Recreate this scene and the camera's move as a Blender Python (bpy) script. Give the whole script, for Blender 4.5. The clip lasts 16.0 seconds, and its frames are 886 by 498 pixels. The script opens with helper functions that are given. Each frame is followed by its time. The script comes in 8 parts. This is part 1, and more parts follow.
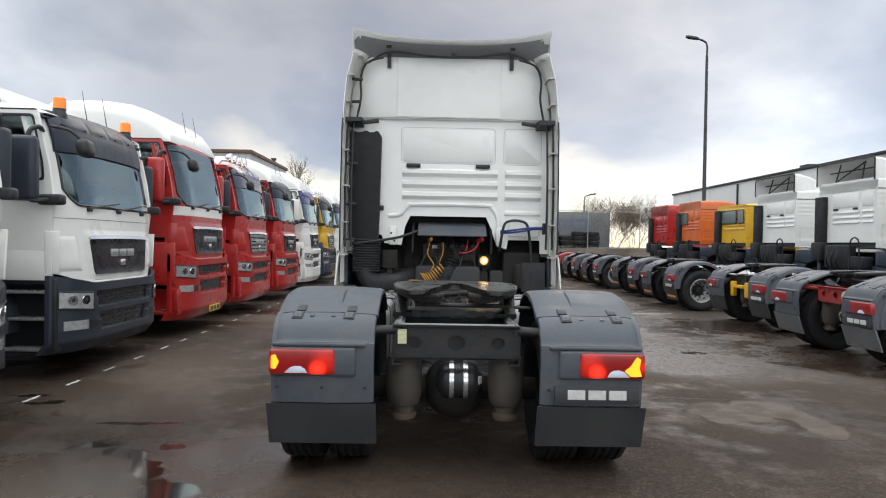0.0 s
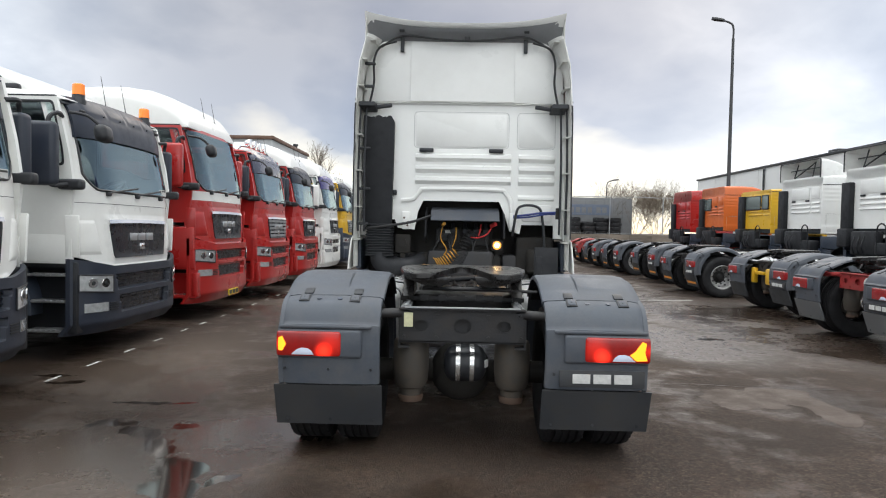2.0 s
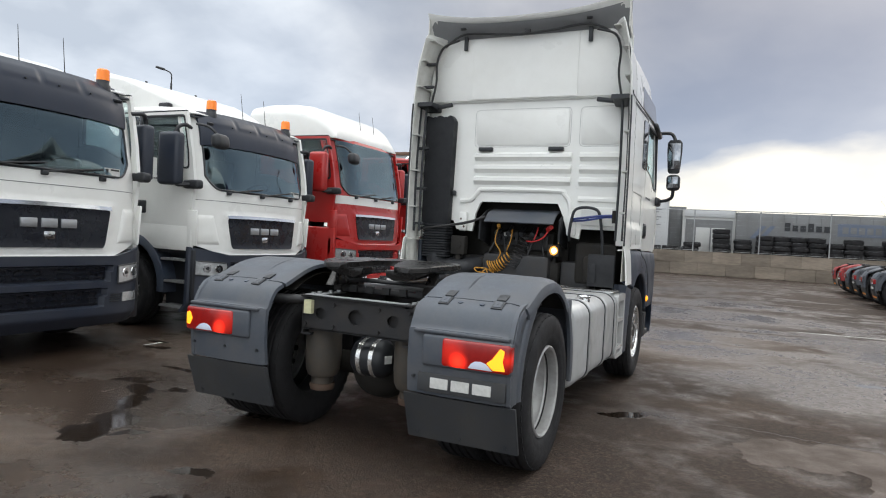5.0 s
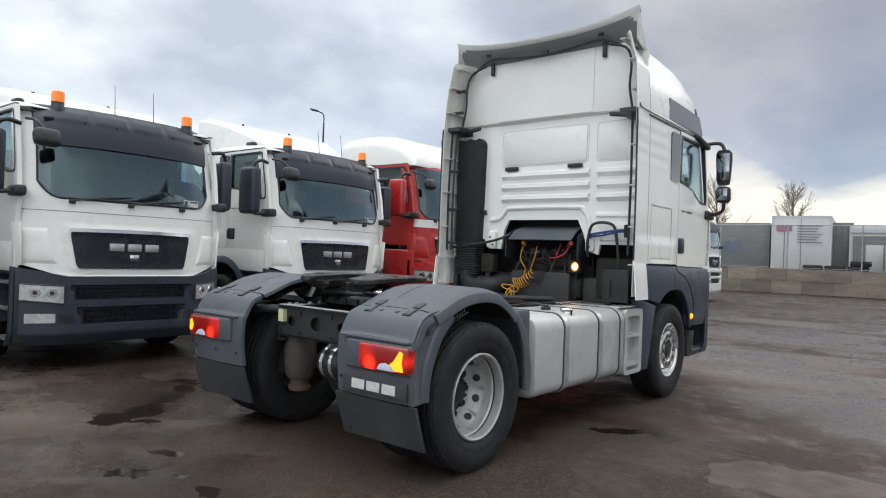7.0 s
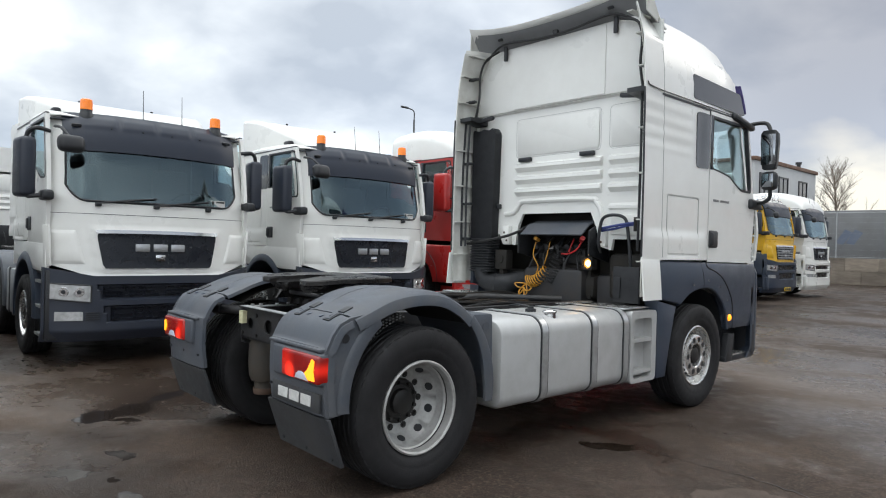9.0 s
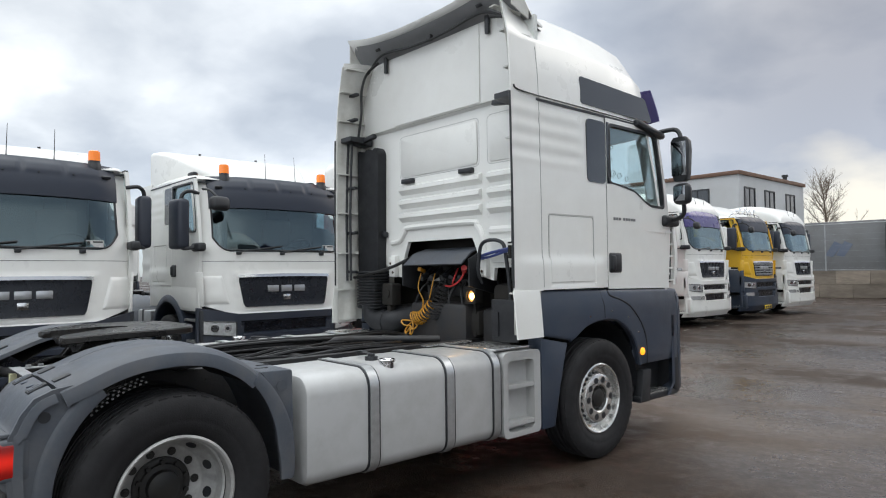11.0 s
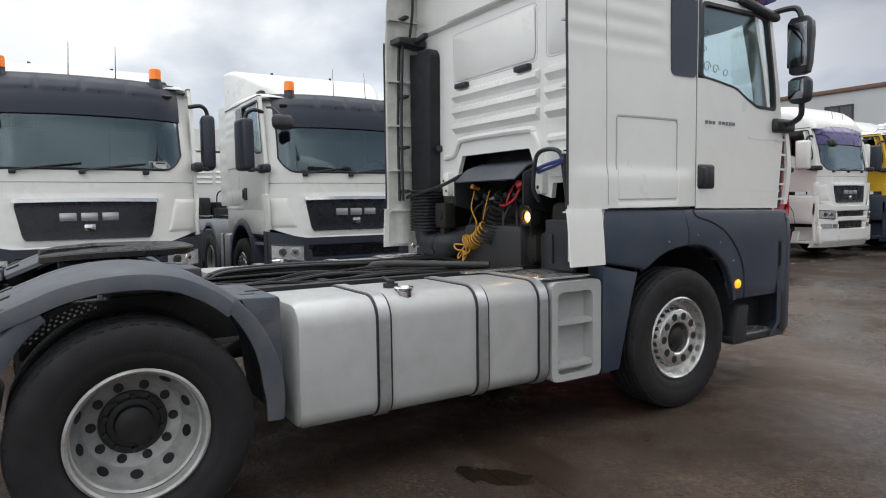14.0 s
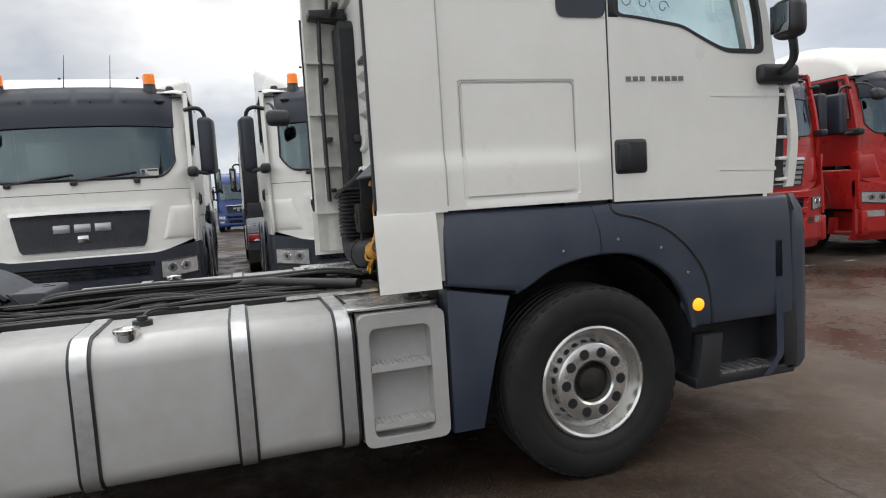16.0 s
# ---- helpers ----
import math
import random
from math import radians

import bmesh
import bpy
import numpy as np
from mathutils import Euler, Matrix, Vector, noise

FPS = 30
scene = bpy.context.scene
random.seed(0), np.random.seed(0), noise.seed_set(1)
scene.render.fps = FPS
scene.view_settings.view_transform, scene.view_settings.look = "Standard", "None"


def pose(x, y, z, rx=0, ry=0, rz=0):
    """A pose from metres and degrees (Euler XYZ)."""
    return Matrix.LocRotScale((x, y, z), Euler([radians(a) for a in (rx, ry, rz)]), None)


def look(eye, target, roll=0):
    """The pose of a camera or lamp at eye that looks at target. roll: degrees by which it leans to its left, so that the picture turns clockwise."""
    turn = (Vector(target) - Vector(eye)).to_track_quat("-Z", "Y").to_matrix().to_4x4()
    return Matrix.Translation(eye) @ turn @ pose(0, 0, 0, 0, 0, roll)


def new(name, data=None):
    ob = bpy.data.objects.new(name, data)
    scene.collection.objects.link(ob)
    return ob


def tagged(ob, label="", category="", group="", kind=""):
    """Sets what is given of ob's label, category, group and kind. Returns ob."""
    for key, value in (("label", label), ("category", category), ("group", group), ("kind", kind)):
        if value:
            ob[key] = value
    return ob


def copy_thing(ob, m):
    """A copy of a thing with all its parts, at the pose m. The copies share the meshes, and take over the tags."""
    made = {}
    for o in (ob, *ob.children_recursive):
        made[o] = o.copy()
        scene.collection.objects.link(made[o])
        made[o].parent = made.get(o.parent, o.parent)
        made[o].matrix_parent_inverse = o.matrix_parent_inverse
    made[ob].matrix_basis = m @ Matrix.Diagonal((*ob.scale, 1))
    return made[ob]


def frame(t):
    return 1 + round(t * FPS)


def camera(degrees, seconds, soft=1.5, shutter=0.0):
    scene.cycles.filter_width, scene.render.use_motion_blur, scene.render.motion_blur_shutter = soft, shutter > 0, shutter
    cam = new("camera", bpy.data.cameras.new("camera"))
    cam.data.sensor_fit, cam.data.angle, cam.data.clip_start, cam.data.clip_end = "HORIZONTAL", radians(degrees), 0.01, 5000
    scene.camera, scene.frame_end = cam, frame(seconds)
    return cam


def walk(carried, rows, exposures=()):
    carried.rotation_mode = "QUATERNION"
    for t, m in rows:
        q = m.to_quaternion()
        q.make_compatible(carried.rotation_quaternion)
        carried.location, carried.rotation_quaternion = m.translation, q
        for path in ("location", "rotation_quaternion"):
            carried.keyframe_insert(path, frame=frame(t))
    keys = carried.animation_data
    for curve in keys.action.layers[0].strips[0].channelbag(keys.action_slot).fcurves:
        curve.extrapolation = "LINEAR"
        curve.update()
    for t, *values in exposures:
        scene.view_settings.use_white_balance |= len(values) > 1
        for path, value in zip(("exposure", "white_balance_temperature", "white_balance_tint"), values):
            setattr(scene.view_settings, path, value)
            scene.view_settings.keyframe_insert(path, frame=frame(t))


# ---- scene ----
cam = camera(68.5, 16.0, soft=1.1)
PATH = [
    (0, (-0.165, -4.205, 1.61), (-0.138, -2.206, 1.592), 1.0),
    (0.5, (-0.14, -4.18, 1.615), (-0.092, -2.181, 1.59), 0.3),
    (1, (-0.119, -4.201, 1.605), (-0.117, -2.201, 1.58), 1.5),
    (1.5, (-0.108, -4.228, 1.611), (-0.111, -2.23, 1.521), 1.1),
    (2, (-0.055, -4.215, 1.596), (-0.095, -2.216, 1.534), 1.1),
    (2.5, (0.197, -4.107, 1.585), (-0.192, -2.145, 1.584), 0.6),
    (3, (0.596, -4.044, 1.531), (0.189, -2.086, 1.533), 0.1),
    (5.5, (2.809, -3.332, 1.503), (1.852, -1.575, 1.482), 2.6),
    (6, (3.226, -3.274, 1.567), (2.181, -1.569, 1.582), 1.4),
    (6.5, (3.571, -3.158, 1.52), (2.398, -1.538, 1.518), 1.9),
    (7, (3.81, -2.937, 1.487), (2.556, -1.379, 1.504), 2.2),
    (7.5, (4.01, -2.7, 1.502), (2.588, -1.294, 1.481), -0.0),
    (8, (4.228, -2.498, 1.538), (2.721, -1.183, 1.538), 2.7),
    (10.5, (4.485, -0.797, 1.573), (3.034, 0.578, 1.542), -0.8),
    (11, (4.586, -0.453, 1.627), (3.097, 0.879, 1.698), -0.7),
    (11.5, (4.54, -0.381, 1.673), (3.011, 0.871, 1.981), 0.8),
    (12, (4.569, -0.439, 1.653), (3.005, 0.737, 2.069), 1.6),
    (12.5, (4.517, -0.42, 1.558), (2.884, 0.731, 1.658), 2.7),
    (13, (4.514, -0.345, 1.539), (2.845, 0.754, 1.466), 0.9),
    (13.3, (4.489, -0.167, 1.533), (2.794, 0.892, 1.448), -1.2),
    (13.5, (4.415, -0.014, 1.52), (2.705, 1.019, 1.436), -0.1),
    (14, (4.316, 0.408, 1.529), (2.623, 1.464, 1.386), -0.8),
    (14.5, (4.302, 0.969, 1.535), (2.523, 1.869, 1.379), -0.6),
    (15, (4.239, 1.49, 1.556), (2.42, 2.303, 1.384), -0.2),
    (15.3, (4.24, 1.856, 1.531), (2.399, 2.618, 1.361), -2.2),
    (15.5, (4.256, 2.084, 1.55), (2.381, 2.759, 1.381), -2.3),
    (16, (4.224, 2.637, 1.562), (2.322, 3.23, 1.391), -3.6),
]
walk(cam, [(t, look(eye, target, roll)) for t, eye, target, roll in PATH], [(0, 0.07, 6500, 10), (1.5, 0.1, 6500, 10), (2, 0.15, 6500, 10), (2.5, 0.19, 6500, 10), (3, 0.17, 6500, 10), (5.5, 0.04, 6480, 10), (8, 0.03, 6380, 9), (10.5, 0.0, 6400, 10), (11, -0.05, 6400, 10), (11.5, -0.25, 6400, 10), (12, -0.7, 6400, 10), (12.5, -0.8, 6400, 10), (13, -0.55, 6400, 10), (13.5, -0.28, 6450, 10), (14, -0.12, 6550, 11), (14.5, -0.1, 6650, 12), (16, -0.1, 6750, 12)])

# ---------------------------------------------------------------- light
world = bpy.data.worlds.new("overcast_sky")
scene.world = world
world.use_nodes = True
wt = world.node_tree
wt.nodes.clear()


def wn(kind, **kw):
    n = wt.nodes.new(kind)
    for k, v in kw.items():
        n.inputs[k].default_value = v
    return n


def wramp(stops):
    r = wt.nodes.new("ShaderNodeValToRGB")
    el = r.color_ramp.elements
    while len(el) < len(stops):
        el.new(0.5)
    for e, (p, c) in zip(el, stops):
        e.position, e.color = p, (*c, 1)
    return r


ZENITH, SOUTH = 3.2, 2.2
SUN_AZ, SUN_EL = 12.0, 35.0      # degrees clockwise from +y, degrees up
tc = wn("ShaderNodeTexCoord")
sep = wn("ShaderNodeSeparateXYZ")
wt.links.new(tc.outputs["Generated"], sep.inputs[0])
height = wn("ShaderNodeMath")
height.operation = "ADD"
wt.links.new(sep.outputs["Z"], height.inputs[0])
height.inputs[1].default_value = 0.42
flat_dir = wn("ShaderNodeVectorMath")
flat_dir.operation = "DIVIDE"
wt.links.new(tc.outputs["Generated"], flat_dir.inputs[0])
level = wn("ShaderNodeCombineXYZ")
for k in "XYZ":
    wt.links.new(height.outputs[0], level.inputs[k])
wt.links.new(level.outputs[0], flat_dir.inputs[1])
clouds = wn("ShaderNodeTexNoise", Scale=1.75, Detail=6.0, Roughness=0.46, Distortion=0.15)
wt.links.new(flat_dir.outputs[0], clouds.inputs["Vector"])
cover = wramp([(0.33, (0.300, 0.310, 0.311)), (0.44, (0.41, 0.417, 0.410)), (0.54, (0.535, 0.536, 0.513)), (0.65, (0.75, 0.742, 0.705))])
patches = wn("ShaderNodeTexNoise", Scale=6.5, Detail=6.0, Roughness=0.50, Distortion=0.3)
wt.links.new(flat_dir.outputs[0], patches.inputs["Vector"])
mottle = wn("ShaderNodeMath")
mottle.operation = "MULTIPLY_ADD"
wt.links.new(patches.outputs["Fac"], mottle.inputs[0])
mottle.inputs[1].default_value = 0.23
shifted = wn("ShaderNodeMath")
shifted.operation = "ADD"
wt.links.new(clouds.outputs["Fac"], shifted.inputs[0])
shifted.inputs[1].default_value = -0.115
wt.links.new(shifted.outputs[0], mottle.inputs[2])
wt.links.new(mottle.outputs[0], cover.inputs["Fac"])
sky = wn("ShaderNodeTexSky")
sky.sky_type, sky.sun_disc = "NISHITA", False
sky.sun_elevation, sky.sun_rotation = radians(SUN_EL), radians(SUN_AZ)
sky.dust_density, sky.air_density, sky.ozone_density = 0.4, 0.5, 1.0
# the clear, warm strip below the cloud deck, on the sun's side
strip = wn("ShaderNodeMapRange")
strip.inputs["From Min"].default_value, strip.inputs["From Max"].default_value = 0.118, 0.083
ragged_z = wn("ShaderNodeMath")
ragged_z.operation = "MULTIPLY_ADD"
wt.links.new(clouds.outputs["Fac"], ragged_z.inputs[0])
ragged_z.inputs[1].default_value = -0.24
lifted = wn("ShaderNodeMath")
lifted.operation = "ADD"
wt.links.new(sep.outputs["Z"], lifted.inputs[0])
lifted.inputs[1].default_value = 0.125

wt.links.new(ragged_z.outputs[0], strip.inputs["Value"])
toward = wn("ShaderNodeVectorMath")
toward.operation = "DOT_PRODUCT"
wt.links.new(tc.outputs["Generated"], toward.inputs[0])
toward.inputs[1].default_value = (math.sin(radians(-3)), math.cos(radians(-3)), 0)
side = wn("ShaderNodeMapRange")
side.inputs["From Min"].default_value, side.inputs["From Max"].default_value = 0.915, 0.972
wt.links.new(toward.outputs["Value"], side.inputs["Value"])
mul = wn("ShaderNodeMath")
mul.operation = "MULTIPLY"
wt.links.new(strip.outputs[0], mul.inputs[0])
wt.links.new(side.outputs[0], mul.inputs[1])
mul2 = wn("ShaderNodeMath")
mul2.operation = "MULTIPLY"
gap = wn("ShaderNodeMapRange")
gap.inputs["From Min"].default_value, gap.inputs["From Max"].default_value, gap.inputs["To Min"].default_value = 0.36, 0.52, 0.6
wt.links.new(clouds.outputs["Fac"], gap.inputs["Value"])
wt.links.new(mul.outputs[0], mul2.inputs[0])
wt.links.new(gap.outputs[0], mul2.inputs[1])


def lobe(az, el, lo, hi, at_lo, at_hi):
    """A broad factor that depends on the angle from one direction of the sky."""
    d = wn("ShaderNodeVectorMath")
    d.operation = "DOT_PRODUCT"
    wt.links.new(tc.outputs["Generated"], d.inputs[0])
    az, el = radians(az), radians(el)
    d.inputs[1].default_value = (math.sin(az) * math.cos(el), math.cos(az) * math.cos(el), math.sin(el))
    r = wn("ShaderNodeMapRange")
    r.interpolation_type = "SMOOTHSTEP"
    for k, v in (("From Min", lo), ("From Max", hi), ("To Min", at_lo), ("To Max", at_hi)):
        r.inputs[k].default_value = v
    wt.links.new(d.outputs["Value"], r.inputs["Value"])
    return r.outputs[0]


def times(a, b):
    m = wn("ShaderNodeMath")
    m.operation = "MULTIPLY"
    wt.links.new(a, m.inputs[0])
    wt.links.new(b, m.inputs[1])
    return m.outputs[0]


# the strip reaches higher where the deck is torn open
torn = wn("ShaderNodeMath")
torn.operation = "SUBTRACT"
wt.links.new(lifted.outputs[0], torn.inputs[0])
wt.links.new(lobe(5, 6, 0.970, 0.998, 0.0, 0.055), torn.inputs[1])
wt.links.new(torn.outputs[0], ragged_z.inputs[2])
# an overcast sky is brightest overhead; behind the camera the deck is thinner
deck = times(lobe(0, 90, 0.50, 0.97, 1.0, ZENITH), lobe(170, 25, -0.1, 0.9, 1.0, SOUTH))
deck = times(deck, times(lobe(-6, 21, 0.79, 0.97, 1.0, 0.64), lobe(-62, 44, 0.60, 0.985, 1.0, 1.92)))
deck = times(deck, lobe(-10, 12, 0.90, 0.995, 1.0, 0.70))
lit_deck = wn("ShaderNodeVectorMath")
lit_deck.operation = "SCALE"
wt.links.new(cover.outputs["Color"], lit_deck.inputs[0])
wt.links.new(deck, lit_deck.inputs["Scale"])
glow = wt.nodes.new("ShaderNodeMix")
glow.data_type = "RGBA"
wt.links.new(mul2.outputs[0], glow.inputs["Factor"])
# the deck is warmer over the clear strip and bluer elsewhere
hue = wramp([(0.0, (0.960, 0.98, 1.0)), (0.5, (0.985, 0.97, 0.945)), (1.0, (1.0, 0.935, 0.83))])
wt.links.new(lobe(-2, 6, 0.78, 0.985, 0.0, 1.0), hue.inputs["Fac"])
tinted = wn("ShaderNodeVectorMath")
tinted.operation = "MULTIPLY"
wt.links.new(lit_deck.outputs[0], tinted.inputs[0])
wt.links.new(hue.outputs["Color"], tinted.inputs[1])
wt.links.new(tinted.outputs[0], glow.inputs["A"])
glow.inputs["B"].default_value = (0.90, 0.77, 0.50, 1)
low = wn("ShaderNodeMapRange")
low.inputs["From Min"].default_value, low.inputs["From Max"].default_value, low.inputs["To Max"].default_value = 0.13, 0.03, 0.7
wt.links.new(sep.outputs["Z"], low.inputs["Value"])
gleam = wt.nodes.new("ShaderNodeMix")
gleam.data_type = "RGBA"
wt.links.new(times(low.outputs[0], times(lobe(10, 3, 0.66, 0.97, 0.0, 1.0), gap.outputs[0])), gleam.inputs["Factor"])
wt.links.new(glow.outputs["Result"], gleam.inputs["A"])
gleam.inputs["B"].default_value = (0.52, 0.42, 0.25, 1)
bg = wn("ShaderNodeBackground", Strength=1.0)
wt.links.new(gleam.outputs["Result"], bg.inputs["Color"])
bg2 = wn("ShaderNodeBackground", Strength=0.05)
wt.links.new(sky.outputs[0], bg2.inputs["Color"])
add = wn("ShaderNodeAddShader")
wt.links.new(bg.outputs[0], add.inputs[0])
wt.links.new(bg2.outputs[0], add.inputs[1])
out = wn("ShaderNodeOutputWorld")
wt.links.new(add.outputs[0], out.inputs["Surface"])

sun_data = bpy.data.lights.new("sun", "SUN")
sun_data.energy, sun_data.angle, sun_data.color = 0.5, radians(30), (1.0, 0.93, 0.83)
sun = new("sun", sun_data)
sun.matrix_world = look((0, 0, 30), (-30 * math.sin(radians(SUN_AZ)) * math.cos(radians(35)), -30 * math.cos(radians(SUN_AZ)) * math.cos(radians(35)), 30 - 30 * math.sin(radians(35))))


lamp_data = bpy.data.lights.new("work_lamp_beam", "SPOT")
lamp_data.energy, lamp_data.color, lamp_data.shadow_soft_size = 2.2, (1.0, 0.60, 0.26), 0.04
lamp_data.spot_size, lamp_data.spot_blend = radians(125), 0.7
lamp_beam = new("work_lamp_beam", lamp_data)
lamp_beam.matrix_world = look((0.435, 3.555, 1.41), (0.435, 1.0, 1.25))


# ---------------------------------------------------------------- materials
def material(name, color, rough=0.5, metal=0.0, coat=0.0, grain=0.0, grain_size=60.0, dirt=0.0, dirt_size=2.5, dirt_color=(0.10, 0.085, 0.07), bump=0.0, bump_size=200.0, emit=None, power=0.0, spread=0.0):
    m = bpy.data.materials.new(name)
    m.use_nodes = True
    nt = m.node_tree
    b = nt.nodes["Principled BSDF"]
    b.inputs["Roughness"].default_value = rough
    b.inputs["Metallic"].default_value = metal
    b.inputs["Coat Weight"].default_value = coat
    b.inputs["Coat Roughness"].default_value = 0.08
    b.inputs["Base Color"].default_value = (*color, 1)
    if emit:
        b.inputs["Emission Color"].default_value = (*emit, 1)
        b.inputs["Emission Strength"].default_value = power
    co = nt.nodes.new("ShaderNodeTexCoord")
    source = None
    if grain or spread:
        n = nt.nodes.new("ShaderNodeTexNoise")
        n.inputs["Scale"].default_value, n.inputs["Detail"].default_value = grain_size, 4
        nt.links.new(co.outputs["Object"], n.inputs["Vector"])
        mx = nt.nodes.new("ShaderNodeMix")
        mx.data_type = "RGBA"
        mx.inputs["A"].default_value = (*[c * (1 - grain) for c in color], 1)
        mx.inputs["B"].default_value = (*[min(1, c * (1 + grain)) for c in color], 1)
        nt.links.new(n.outputs["Fac"], mx.inputs["Factor"])
        source = mx.outputs["Result"]
    if dirt:
        n = nt.nodes.new("ShaderNodeTexNoise")
        n.inputs["Scale"].default_value, n.inputs["Detail"].default_value, n.inputs["Roughness"].default_value = dirt_size, 8, 0.65
        nt.links.new(co.outputs["Object"], n.inputs["Vector"])
        r = nt.nodes.new("ShaderNodeMapRange")
        r.inputs["From Min"].default_value, r.inputs["From Max"].default_value = 0.42, 0.78
        r.inputs["To Max"].default_value = dirt
        nt.links.new(n.outputs["Fac"], r.inputs["Value"])
        mx = nt.nodes.new("ShaderNodeMix")
        mx.data_type = "RGBA"
        mx.inputs["A"].default_value = (*color, 1)
        if source:
            nt.links.new(source, mx.inputs["A"])
        mx.inputs["B"].default_value = (*dirt_color, 1)
        nt.links.new(r.outputs[0], mx.inputs["Factor"])
        source = mx.outputs["Result"]
        rr = nt.nodes.new("ShaderNodeMapRange")
        rr.inputs["From Min"].default_value, rr.inputs["From Max"].default_value = 0.35, 0.75
        rr.inputs["To Min"].default_value, rr.inputs["To Max"].default_value = rough * 0.8, min(1, rough * 1.5 + 0.05)
        nt.links.new(n.outputs["Fac"], rr.inputs["Value"])
        nt.links.new(rr.outputs[0], b.inputs["Roughness"])
    if source:
        nt.links.new(source, b.inputs["Base Color"])
    if bump:
        n = nt.nodes.new("ShaderNodeTexNoise")
        n.inputs["Scale"].default_value, n.inputs["Detail"].default_value = bump_size, 3
        nt.links.new(co.outputs["Object"], n.inputs["Vector"])
        bp = nt.nodes.new("ShaderNodeBump")
        bp.inputs["Strength"].default_value, bp.inputs["Distance"].default_value = bump, 0.004
        nt.links.new(n.outputs["Fac"], bp.inputs["Height"])
        nt.links.new(bp.outputs[0], b.inputs["Normal"])
    return m


def glass(name, tint, gloss_rough=0.02, base=0.05, edge=0.7):
    """A clear pane: tinted see-through with a gloss that grows at a slant."""
    m = bpy.data.materials.new(name)
    m.use_nodes = True
    nt = m.node_tree
    nt.nodes.clear()
    tr = nt.nodes.new("ShaderNodeBsdfTransparent")
    tr.inputs["Color"].default_value = (*tint, 1)
    gl = nt.nodes.new("ShaderNodeBsdfGlossy")
    gl.inputs["Roughness"].default_value = gloss_rough
    gl.inputs["Color"].default_value = (0.78, 0.95, 1.0, 1)
    lw = nt.nodes.new("ShaderNodeLayerWeight")
    lw.inputs["Blend"].default_value = 0.5
    pw = nt.nodes.new("ShaderNodeMath")
    pw.operation = "POWER"
    pw.inputs[1].default_value = 3.0
    nt.links.new(lw.outputs["Facing"], pw.inputs[0])
    fac = nt.nodes.new("ShaderNodeMath")
    fac.operation = "MULTIPLY_ADD"
    fac.inputs[1].default_value, fac.inputs[2].default_value = edge, base
    nt.links.new(pw.outputs[0], fac.inputs[0])
    mx = nt.nodes.new("ShaderNodeMixShader")
    o = nt.nodes.new("ShaderNodeOutputMaterial")
    nt.links.new(fac.outputs[0], mx.inputs[0])
    nt.links.new(tr.outputs[0], mx.inputs[1])
    nt.links.new(gl.outputs[0], mx.inputs[2])
    nt.links.new(mx.outputs[0], o.inputs["Surface"])
    return m


M = {}
M["white"] = material("white_paint", (0.80, 0.80, 0.775), 0.32, coat=0.35, dirt=0.16, dirt_size=1.6, dirt_color=(0.36, 0.33, 0.28))
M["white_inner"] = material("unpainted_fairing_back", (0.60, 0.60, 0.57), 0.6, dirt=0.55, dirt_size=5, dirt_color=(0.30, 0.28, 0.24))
# Grey of the lip's underside, with its shade put into the colour
M["lip_under_shade"] = material("grey_deflector_under_shade", (0.24, 0.245, 0.255), 0.6, dirt=0.4, dirt_size=3, dirt_color=(0.15, 0.145, 0.14))
M["red"] = material("red_paint", (0.42, 0.018, 0.016), 0.3, coat=0.4, dirt=0.12, dirt_color=(0.16, 0.05, 0.04))
M["yellow"] = material("yellow_paint", (0.72, 0.42, 0.02), 0.32, coat=0.35, dirt=0.12)
M["orange"] = material("orange_paint", (0.66, 0.14, 0.025), 0.35, coat=0.3, dirt=0.15)
M["blue"] = material("blue_paint", (0.03, 0.07, 0.25), 0.35, coat=0.3, dirt=0.15)
M["grey"] = material("grey_plastic", (0.034, 0.046, 0.071), 0.35, grain=0.1, dirt=0.28, dirt_size=3, dirt_color=(0.12, 0.12, 0.12), bump=0.12, bump_size=350)
M["fender"] = material("weathered_fender_plastic", (0.060, 0.070, 0.088), 0.5, grain=0.12, dirt=0.45, dirt_size=4, dirt_color=(0.165, 0.155, 0.145), bump=0.15, bump_size=350)
M["dark"] = material("black_plastic", (0.016, 0.018, 0.022), 0.42, dirt=0.4, dirt_size=5, dirt_color=(0.046, 0.044, 0.044))
M["visor"] = material("dark_tinted_visor", (0.016, 0.022, 0.038), 0.36, grain=0.08, dirt=0.2, dirt_size=4, dirt_color=(0.035, 0.04, 0.055))
M["visor_blue"] = material("smoky_blue_visor", (0.065, 0.070, 0.105), 0.22, coat=0.4, dirt=0.15)
M["bumper"] = material("dark_navy_bumper_plastic", (0.021, 0.027, 0.043), 0.40, grain=0.1, dirt=0.3, dirt_size=2.5, dirt_color=(0.06, 0.06, 0.062), bump=0.1, bump_size=350)
M["stack"] = material("matt_black_intake_plastic", (0.009, 0.010, 0.013), 0.6, dirt=0.35, dirt_size=4, dirt_color=(0.022, 0.022, 0.024))
M["pale_pane"] = material("sky_lit_cab_glass", (0.20, 0.24, 0.23), 0.08, metal=0.5, coat=0.5)
M["purple"] = material("violet_tinted_visor", (0.085, 0.075, 0.22), 0.25, dirt=0.1)
M["frame"] = material("oily_black_frame", (0.014, 0.0145, 0.017), 0.5, dirt=0.8, dirt_size=7, dirt_color=(0.044, 0.037, 0.032), bump=0.4, bump_size=60)
